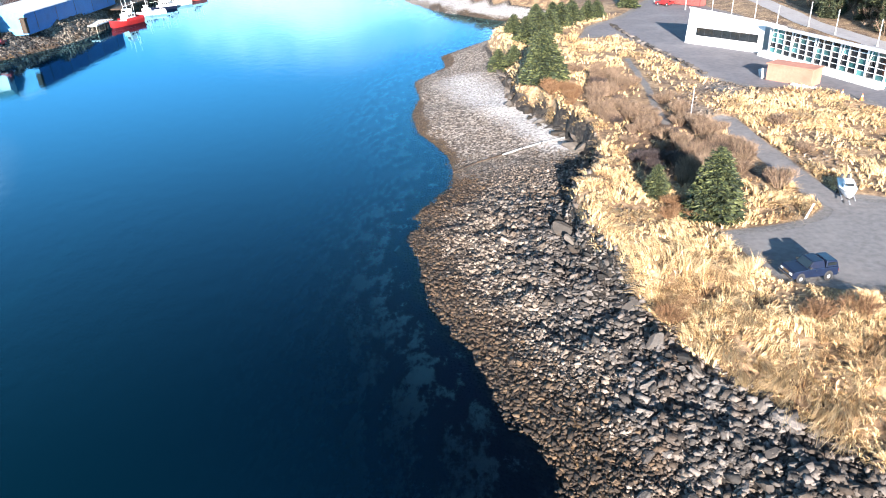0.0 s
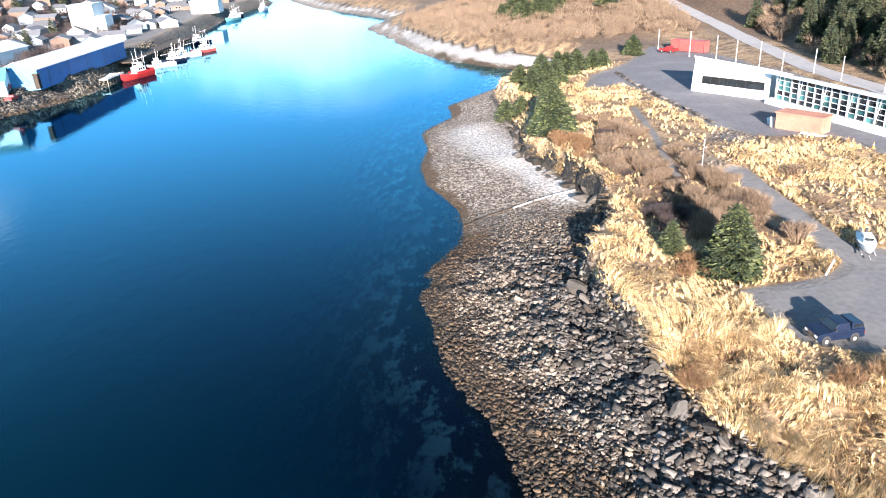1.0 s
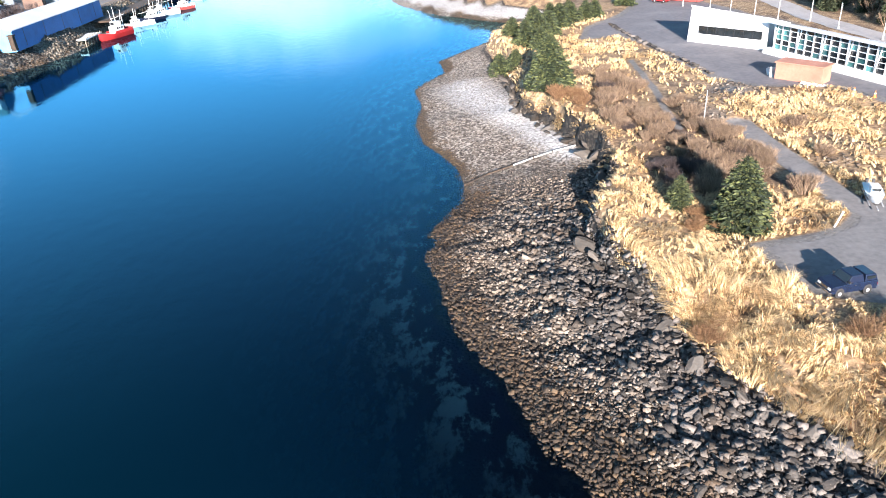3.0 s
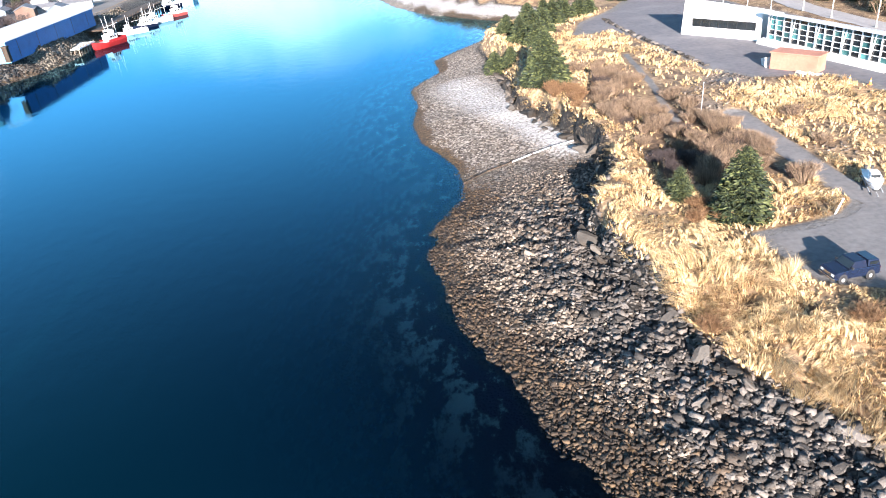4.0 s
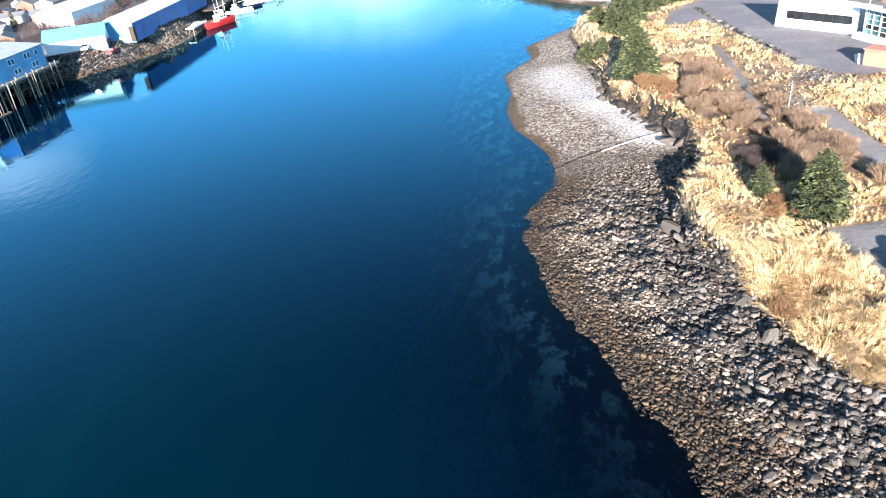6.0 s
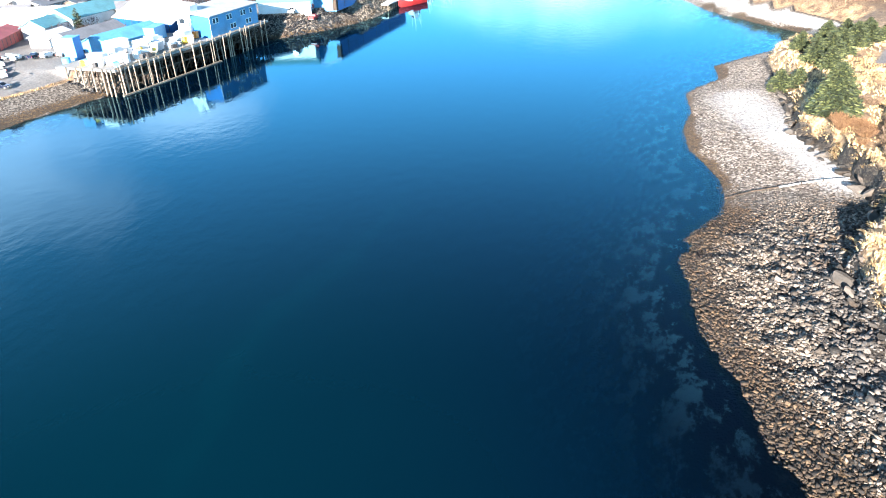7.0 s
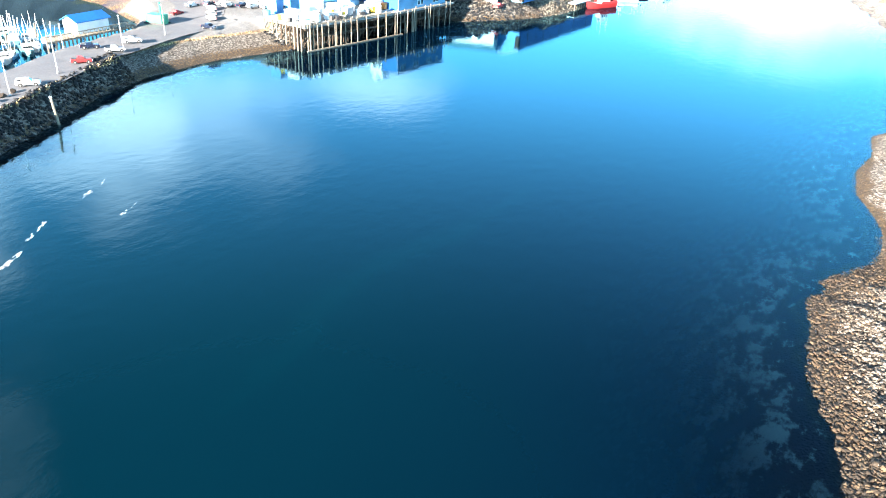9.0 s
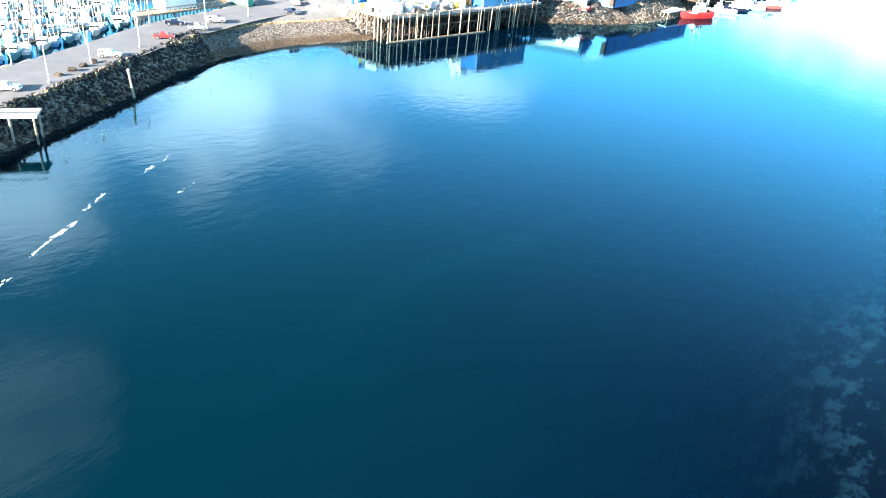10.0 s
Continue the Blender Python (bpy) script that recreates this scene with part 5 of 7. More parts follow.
def pickup(at, label, paint="car_navy", L=4.7, canopy=True):
    """A pickup, its nose towards +x."""
    c = thing("pickup_truck", label, "pickup truck", at)
    h = L / 2
    W = 0.92
    body = Geo()
    prof = [(-h, 0.48), (-h, 1.08), (-h + 0.05, 1.14), (h - 1.55, 1.14), (h - 1.45, 1.12), (h - 0.22, 1.02), (h - 0.03, 0.9), (h, 0.5), (h - 0.1, 0.4), (-h + 0.1, 0.4)]
    n = len(prof)
    vs = [(x, -W, z) for x, z in prof] + [(x, W, z) for x, z in prof]
    body.add(vs, [(i, (i + 1) % n, n + (i + 1) % n, n + i) for i in range(n)] + [tuple(range(n)), tuple(range(2 * n - 1, n - 1, -1))])
    bd = part("body", body, MAT[paint], c, "dark navy body" if paint == "car_navy" else "", 0.05)
    for x in (-h + 0.95, h - 0.9):
        for s in (-1, 1):
            part("wheel_arch", Geo().tube((x, s * (W - 0.02), 0.42), (x, s * (W + 0.03), 0.42), 0.46, 0.44, 16), MAT["dark"], bd)
            wheel(c, x, s * (W - 0.06), 0.37)
    cab = [(h - 1.5, 1.12), (h - 2.05, 1.68), (h - 3.15, 1.72), (h - 3.3, 1.12)]

    def shell(p, w0, w1):
        zs = [z for _, z in p]
        lo, hi = min(zs), max(zs)
        k = len(p)
        v = [(x, -(w0 + (w1 - w0) * (z - lo) / (hi - lo)), z) for x, z in p] + [(x, w0 + (w1 - w0) * (z - lo) / (hi - lo), z) for x, z in p]
        return Geo().add(v, [(i, (i + 1) % k, k + (i + 1) % k, k + i) for i in range(k)] + [tuple(range(k)), tuple(range(2 * k - 1, k - 1, -1))])
    cb = part("cab", shell(cab, W - 0.03, W - 0.2), MAT[paint], c, "", 0.05)
    part("windscreen", Geo().add([(h - 1.50, -0.74, 1.19), (h - 1.50, 0.74, 1.19), (h - 1.97, 0.66, 1.64), (h - 1.97, -0.66, 1.64), (h - 1.56, -0.74, 1.17), (h - 1.56, 0.74, 1.17), (h - 2.03, 0.66, 1.62), (h - 2.03, -0.66, 1.62)],
                                 [(0, 1, 2, 3), (7, 6, 5, 4), (0, 4, 5, 1), (1, 5, 6, 2), (2, 6, 7, 3), (3, 7, 4, 0)]), MAT["glass_dark"], cb)
    for s in (-1, 1):
        for x0, x1 in ((h - 2.42, h - 1.78), (h - 3.1, h - 2.5)):
            yo, yi = s * (W - 0.05), s * (W - 0.175)
            part("side_window", Geo().add([(x0, yo, 1.18), (x1, yo, 1.18), (x1 - 0.25 * (x1 > h - 2), yi, 1.58), (x0, yi, 1.58),
                                           (x0, yo - s * 0.05, 1.18), (x1, yo - s * 0.05, 1.18), (x1 - 0.25 * (x1 > h - 2), yi - s * 0.05, 1.58), (x0, yi - s * 0.05, 1.58)],
                                          [(0, 1, 2, 3), (7, 6, 5, 4), (0, 4, 5, 1), (1, 5, 6, 2), (2, 6, 7, 3), (3, 7, 4, 0)]), MAT["glass_dark"], cb)
        part("headlight", Geo().box(h - 0.06, s * 0.62 - 0.16, 0.68, h + 0.02, s * 0.62 + 0.16, 0.86), MAT["headlight"], bd)
        part("tail_light", Geo().box(-h - 0.02, s * 0.82 - 0.07, 0.7, -h + 0.05, s * 0.82 + 0.07, 1.0), MAT["tail_light"], bd)
        part("door_mirror", Geo().box(h - 1.75, s * (W + 0.02) - 0.08, 1.2, h - 1.6, s * (W + 0.02) + 0.12, 1.36), MAT["dark"], cb)
        part("door_handle", Geo().box(h - 2.5, s * (W + 0.01) - 0.02, 0.95, h - 2.32, s * (W + 0.01) + 0.02, 0.99), MAT["chrome"], bd)
    part("grille", Geo().box(h - 0.02, -0.42, 0.62, h + 0.015, 0.42, 0.86), MAT["chrome"], bd)
    part("front_bumper", Geo().box(h - 0.08, -W, 0.42, h + 0.12, W, 0.58), MAT["chrome"], c, "bright metal bumper", 0.03)
    part("rear_bumper", Geo().box(-h - 0.12, -W, 0.44, -h + 0.05, W, 0.58), MAT["chrome"], c, "", 0.03)
    if canopy:
        part("canopy", shell([(h - 3.36, 1.15), (h - 3.42, 1.66), (-h + 0.22, 1.64), (-h + 0.04, 1.15)], W - 0.04, W - 0.16), MAT[paint], c, "dark canopy over the load bed", 0.05)
        for s in (-1, 1):
            part("canopy_window", Geo().box(-h + 0.3, s * (W - 0.1) - 0.03, 1.28, h - 3.55, s * (W - 0.1) + 0.03, 1.52), MAT["glass_dark"], c)
    else:
        part("load_bed", Geo().box(-h + 0.15, -W + 0.12, 1.12, h - 3.4, W - 0.12, 1.155), MAT["dark"], c)
    return c


def hull_geo(L, B, D, sheer=0.5, n=12, ring=7):
    """A boat's hull, bow towards +x, the keel at z = 0."""
    g = Geo()
    rows = []
    for i in range(n + 1):
        u = i / n
        x = -L / 2 + L * u
        w = B / 2 * (0.86 + 0.14 * min(1, u * 4)) * (1 - max(0, (u - 0.55) / 0.45) ** 2.2)
        w = max(w, 0.02)
        top = D + sheer * max(0, (u - 0.35) / 0.65) ** 2 + 0.1 * (1 - u)
        keel = 0.0 + D * 0.75 * max(0, (u - 0.86) / 0.14) ** 1.5
        row = []
        for j in range(2 * ring - 1):
            a = (j - (ring - 1)) / (ring - 1)
            yy = w * math.copysign(abs(a) ** 0.6, a)
            zz = keel + (top - keel) * abs(a) ** 2.4
            row.append((x, yy, zz))
        rows.append(row)
    k = 2 * ring - 1
    vs = [p for r in rows for p in r]
    fs = [(i * k + j, i * k + j + 1, (i + 1) * k + j + 1, (i + 1) * k + j) for i in range(n) for j in range(k - 1)]
    fs += [tuple(range(k)), tuple(range(n * k + k - 1, n * k - 1, -1))]
    fs += [((i + 1) * k, (i + 1) * k + k - 1, i * k + k - 1, i * k) for i in range(n)]
    return g.add(vs, fs)


def fishing_boat(at, L, hull, house="white", label="", aft=True, trim="white", group="moored boats"):
    b = thing("fishing_boat", label, "fishing boat", at, group)
    B, D = L * 0.30, L * 0.16
    part("hull", hull_geo(L, B, D, L * 0.07), MAT[hull], b, "%s hull" % hull.replace("_", " "))
    part("deck", Geo().box(-L * 0.46, -B * 0.40, D * 0.80, L * 0.22, B * 0.40, D * 1.12), MAT["grey"], b)
    part("bulwark", Geo().box(-L * 0.49, -B * 0.44, D * 0.98, -L * 0.46, B * 0.44, D * 1.45).box(-L * 0.46, -B * 0.455, D * 1.0, L * 0.1, -B * 0.43, D * 1.38).box(-L * 0.46, B * 0.43, D * 1.0, L * 0.1, B * 0.455, D * 1.38), MAT[trim], b)
    x = -L * 0.12 if aft else L * 0.12
    h = part("wheelhouse", Geo().box(x - L * 0.12, -B * 0.32, D * 1.1, x + L * 0.16, B * 0.32, D * 1.1 + L * 0.14), MAT[house], b, "", 0.06)
    part("upper_house", Geo().box(x - L * 0.05, -B * 0.24, D * 1.1 + L * 0.14, x + L * 0.11, B * 0.24, D * 1.1 + L * 0.24), MAT[house], b, "", 0.05)
    for s in (-1, 1):
        for i in range(3):
            xa = x - L * 0.08 + i * L * 0.07
            part("pane", Geo().box(xa, s * B * 0.322 - 0.02, D * 1.1 + L * 0.07, xa + L * 0.045, s * B * 0.322 + 0.02, D * 1.1 + L * 0.115), MAT["glass_dark"], h)
    for i in range(3):
        ya = -B * 0.18 + i * B * 0.125
        part("pane", Geo().box(x + L * 0.105, ya, D * 1.1 + L * 0.17, x + L * 0.118, ya + B * 0.1, D * 1.1 + L * 0.22), MAT["glass_dark"], h)
    part("mast", Geo().tube((x, 0, D * 1.1 + L * 0.2), (x, 0, L * 0.72), L * 0.006, L * 0.004), MAT["white"], b)
    part("mast", Geo().tube((-L * 0.34, 0, D), (-L * 0.34, 0, L * 0.55), L * 0.006, L * 0.004), MAT["white"], b)
    part("boom", Geo().tube((-L * 0.02, 0, D * 1.1 + L * 0.3), (-L * 0.44, 0, D * 1.1 + L * 0.34), L * 0.005), MAT["white"], b)
    for s in (-1, 1):
        part("outrigger", Geo().tube((x, s * B * 0.3, D * 1.2), (x - L * 0.04, s * B * 0.55, L * 0.66), L * 0.004, L * 0.003), MAT["white"], b)
    return b


def skiff(at, label):
    """A small white boat on a trailer."""
    b = thing("trailer_boat", label, "boat", at)
    tr = part("trailer", Geo().box(-2.6, -0.75, 0.42, 2.4, -0.65, 0.52).box(-2.6, 0.65, 0.42, 2.4, 0.75, 0.52).box(-2.6, -0.7, 0.42, -2.5, 0.7, 0.52).box(0.4, -0.7, 0.42, 0.5, 0.7, 0.52), MAT["grey"], b)
    part("drawbar", Geo().beam((2.4, 0, 0.45), (3.6, 0, 0.42), 0.1, 0.1), MAT["grey"], tr)
    for s in (-1, 1):
        wheel(b, -0.6, s * 0.95, 0.3, 0.18)
    part("hull", Geo().add([(x, y, z + 0.5) for x, y, z in hull_geo(5.4, 2.0, 0.75, 0.35).v], hull_geo(5.4, 2.0, 0.75, 0.35).f), MAT["car_white"], b, "white hull")
    cn = part("console", Geo().box(-0.4, -0.55, 1.2, 0.9, 0.55, 2.1), MAT["car_white"], b, "", 0.06)
    part("pane", Geo().box(0.86, -0.48, 1.65, 0.93, 0.48, 2.02), MAT["glass_dark"], cn)
    for s in (-0.35, 0.35):
        part("outboard_motor", Geo().box(-3.15, s - 0.16, 1.05, -2.75, s + 0.16, 1.75).box(-3.0, s - 0.06, 0.45, -2.85, s + 0.06, 1.1), MAT["dark"], b, "", 0.05)
    part("rail", Geo().tube((0.9, -0.75, 1.95), (2.4, -0.25, 2.1), 0.03).tube((0.9, 0.75, 1.95), (2.4, 0.25, 2.1), 0.03).tube((2.4, -0.25, 2.1), (2.4, 0.25, 2.1), 0.03), MAT["chrome"], b)
    return b


def right_side():
    research_building()
    enclosure()
    for i, (x, y, h) in enumerate(((60.4, 197.3, 4.2), (63.7, 182, 5.2), (68.2, 176, 4.6), (70.0, 168.5, 4.4), (71.8, 160, 5.0), (73.4, 152.5, 3.6), (77.4, 147.0, 4.0), (78.2, 138.0, 3.8), (79.5, 126.0, 3.8))):
        lamp_post(x, y, max(5.96, height_at(x, y)), h + 1.0, 0, "slim pale lamp post beside the road", 200)
    # red container and a red tractor beside it
    m, ln = frame_of((62.6, 193.4), (68.6, 185.6), 5.97)
    c = thing("red_container", "faded red shipping container on the yard", "container", m)
    bx = part("body", Geo().box(0, 0, 0.1, ln, 2.5, 2.9), MAT["rust_red"], c, "", 0.04)
    for i in range(int(ln / 0.5)):
        part("rib", Geo().box(0.2 + i * 0.5, -0.05, 0.25, 0.38 + i * 0.5, 0.01, 2.75), MAT["rust_red"], bx)
    pickup(pose(61.0, 190.5, 5.97, 0, 0, 130), "small red pickup parked beside the container", "red", 4.5, False)
    # boulders along the yard's edge
    shapes = [boulder_mesh(60 + s) for s in range(5)]
    edge = [(41.2, 166.0), (41.6, 152.4), (42.6, 139.2), (43.8, 128.4), (45.2, 114.6)]
    k = 0
    for (ax, ay), (bx_, by) in zip(edge[:-1], edge[1:]):
        n = int(math.hypot(bx_ - ax, by - ay) / 1.35)
        for i in range(n):
            x, y = ax + (bx_ - ax) * i / n + RNG.normal(0, 0.15), ay + (by - ay) * i / n
            ob = new("kerb_boulder", shapes[k % 5])
            s = float(RNG.uniform(0.75, 1.2))
            ob.matrix_world = pose(x, y, 5.96 + 0.12 * s, RNG.normal(0, 12), RNG.normal(0, 12), RNG.uniform(0, 360)) @ Matrix.Scale(s, 4)
            tagged(ob, "grey boulder in a row along the gravel yard", "boulder", "boulders along the yard")
            k += 1
    pickup(pose(30.15, 49.8, 5.02, 0, 0, 187) @ Matrix.Diagonal((0.85, 1, 1.04, 1)), "dark navy pickup with a canopy parked on gravel")
    p = thing("marker_post", "leaning white marker post at the track", "post", pose(35.4, 60.9, 4.96, 8, 14, 0))
    part("post", Geo().tube((0, 0, -0.2), (0, 0, 1.7), 0.09, 0.08), MAT["white"], p)
    part("cap", Geo().tube((0, 0, 1.68), (0, 0, 1.76), 0.11, 0.07), MAT["white"], p)
    sp = thing("slim_pole", "slim pale pole standing in the scrub", "pole", pose(34.2, 91.0, height_at(34.2, 91.0), 0, 1, 0))
    part("shaft", Geo().tube((0, 0, -0.2), (0, 0, 4.6), 0.07, 0.05), MAT["dull_white"], sp)
    part("tip", Geo().tube((0, 0, 4.58), (0, 0, 4.7), 0.08, 0.05), MAT["dull_white"], sp)
    skiff(pose(41.9, 65.7, height_at(41.9, 65.7) + 0.02, 0, 0, -112) @ Matrix.Scale(0.85, 4), "white open boat on a trailer beside the track")
    # drain pipe over the beach
    d = thing("drain_pipe", "long rusty drain pipe lying across the beach", "pipe")
    pts = [(2.0, 90.3), (5.4, 92.0), (8.9, 93.5), (12.0, 94.6), (14.8, 95.3), (18.2, 95.9)]
    for (ax, ay), (bx_, by) in zip(pts[:-1], pts[1:]):
        part("pipe_length", Geo().tube((ax, ay, height_at(ax, ay) + 0.22), (bx_, by, height_at(bx_, by) + 0.22), 0.12, 0.12, 10), MAT["dull_white"] if ax > 8 else MAT["timber"], d)
        part("collar", Geo().tube((ax - 0.1, ay, height_at(ax, ay) + 0.22), (ax + 0.12, ay + 0.03, height_at(ax, ay) + 0.22), 0.16, 0.16, 10), MAT["timber"], d)
    for x, y in ((60.5, 96.5), (59.0, 99.0)):
        cn = thing("traffic_cone", "orange traffic cone on the gravel yard", "traffic cone", pose(x, y, 5.97), "traffic cones")
        part("foot", Geo().box(-0.25, -0.25, 0, 0.25, 0.25, 0.05), MAT["orange"], cn)
        part("cone", Geo().tube((0, 0, 0.05), (0, 0, 0.95), 0.2, 0.04, 12), MAT["orange"], cn)
        part("band", Geo().tube((0, 0, 0.5), (0, 0, 0.66), 0.135, 0.105, 12), MAT["white"], cn)
    far = thing("far_hall", "long low white building beyond the hill", "building", pose(56.5, 292, height_at(64, 284) - 0.6, 0, 0, -45) @ Matrix.Scale(0.8, 4))
    fw = part("wall", Geo().box(0, 0, 0, 24, 12, 5), MAT["white"], far)
    part("roof", Geo().box(-0.6, -0.6, 5, 24.6, 12.6, 5.5), MAT["grey"], far)
    for i in range(9):
        part("pane", Geo().box(1.2 + i * 2.5, -0.05, 1.6, 2.9 + i * 2.5, 0.05, 3.4), MAT["glass_dark"], fw)


right_side()

# ---------------------------------------------------------------- the town shore
def quay_x(y):
    """The wharf's face."""
    return float(np.interp(y, [116, 146, 175], [-125.6, -122.6, -121.6]))


def wharf():
    w = thing("wharf", "timber wharf on tall piles along the town shore", "wharf")
    Y = np.arange(116, 175.5, 1.85)
    dk = Geo().prism([(quay_x(116) + 0.3, 116), (quay_x(146) + 0.3, 146), (quay_x(175) + 0.3, 175), (-139, 175), (-142, 116)], 5.45, 5.95)
    part("deck", dk, MAT["concrete"], w, "pale wharf deck")
    for z, h in ((5.15, 0.5), (3.2, 0.35)):
        for a, b in ((116, 146), (146, 175)):
            part("waler", Geo().beam((quay_x(a) + 0.3, a, z), (quay_x(b) + 0.3, b, z), 0.3, h), MAT["timber"], w)
    for a, b in ((116, 132), (132, 150)):
        part("float_log", Geo().beam((quay_x(a) + 0.9, a, 0.1), (quay_x(b) + 0.9, b, 0.1), 0.5, 0.4), MAT["pile"], w)
    pale, dark = [], []
    for i, y in enumerate(Y):
        pale.append((quay_x(y) + 0.5, y + RNG.normal(0, 0.35), 0.13 + 0.06 * RNG.uniform()))
        if i % 4 == 1:
            pale.append((quay_x(y) + 0.55, y + 0.55, 0.15))
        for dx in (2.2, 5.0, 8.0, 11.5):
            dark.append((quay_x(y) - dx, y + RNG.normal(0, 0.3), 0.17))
    for x, y, r in pale:
        if RNG.uniform() < 0.22:
            continue
        part("timber_post", Geo().tube((x, y, -2.0), (x + RNG.normal(0, 0.12), y + RNG.normal(0, 0.14), 6.2 + RNG.uniform(-0.3, 0.7)), r, r * 0.9), MAT["pile"], w)
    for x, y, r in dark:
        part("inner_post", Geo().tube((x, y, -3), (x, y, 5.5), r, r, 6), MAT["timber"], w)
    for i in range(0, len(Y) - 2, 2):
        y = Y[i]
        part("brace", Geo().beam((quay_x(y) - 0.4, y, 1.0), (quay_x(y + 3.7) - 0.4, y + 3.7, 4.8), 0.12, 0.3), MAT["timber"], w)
    for y in np.arange(117, 150, 3.0):
        part("rail_post", Geo().box(quay_x(y) - 0.1, y - 0.08, 5.9, quay_x(y) + 0.1, y + 0.08, 6.7), MAT["pile"], w)
    part("kerb", Geo().beam((quay_x(116), 116, 6.1), (quay_x(146), 146, 6.1), 0.3, 0.3), MAT["pile"], w)
    # end face, set with piles too
    for x in (-138.9, -136.1, -134.6, -131.5, -128.8, -127.6, -126.4):
        part("timber_post", Geo().tube((x, 115.7, -1), (x, 115.7, 6.1), 0.17, 0.15), MAT["pile"], w)


def gable(at, L, D, h, rise, wall, roof, label, name="warehouse", ridge="x", panels=0, front_windows=(), end_mat=None, category="warehouse", group="", over=0.5):
    """A gabled building: x along its length L, y over its depth D; its front faces -y."""
    b = thing(name, label, category, at, group)
    wl = part("wall", Geo().box(0, 0, -0.8, L, D, h), MAT[wall], b)
    for x0, x1 in ((-0.01, 0.12), (L - 0.12, L + 0.01)):
        part("gable", Geo().profile_x([(0, h), (D, h), (D / 2, h + rise)], x0, x1), MAT[end_mat or wall], b)
    if end_mat:
        part("end_wall", Geo().box(-0.03, 0, -0.8, 0, D, h), MAT[end_mat], b)
    rf = Geo()
    t = 0.18
    o = over
    s = rise / (D / 2)
    for k in (0, 1):
        ya, yb = (-o, D / 2) if k == 0 else (D + o, D / 2)
        za, zb = h - o * s, h + rise
        rf.add([(-o, ya, za), (L + o, ya, za), (L + o, yb, zb), (-o, yb, zb), (-o, ya, za + t), (L + o, ya, za + t), (L + o, yb, zb + t), (-o, yb, zb + t)],
               [(0, 3, 2, 1), (4, 5, 6, 7), (0, 1, 5, 4), (1, 2, 6, 5), (2, 3, 7, 6), (3, 0, 4, 7)])
    part("roof", rf, MAT[roof], b)
    for i in range(panels):
        x = L * (i + 0.5) / panels
        part("cladding_rib", Geo().box(x - 0.08, -0.07, -0.2, x + 0.08, 0.01, h - 0.02), MAT["grey_roof"], wl)
    for x0, z0, x1, z1 in front_windows:
        window(wl, x0, z0, x1, z1, 0.0)
    return b


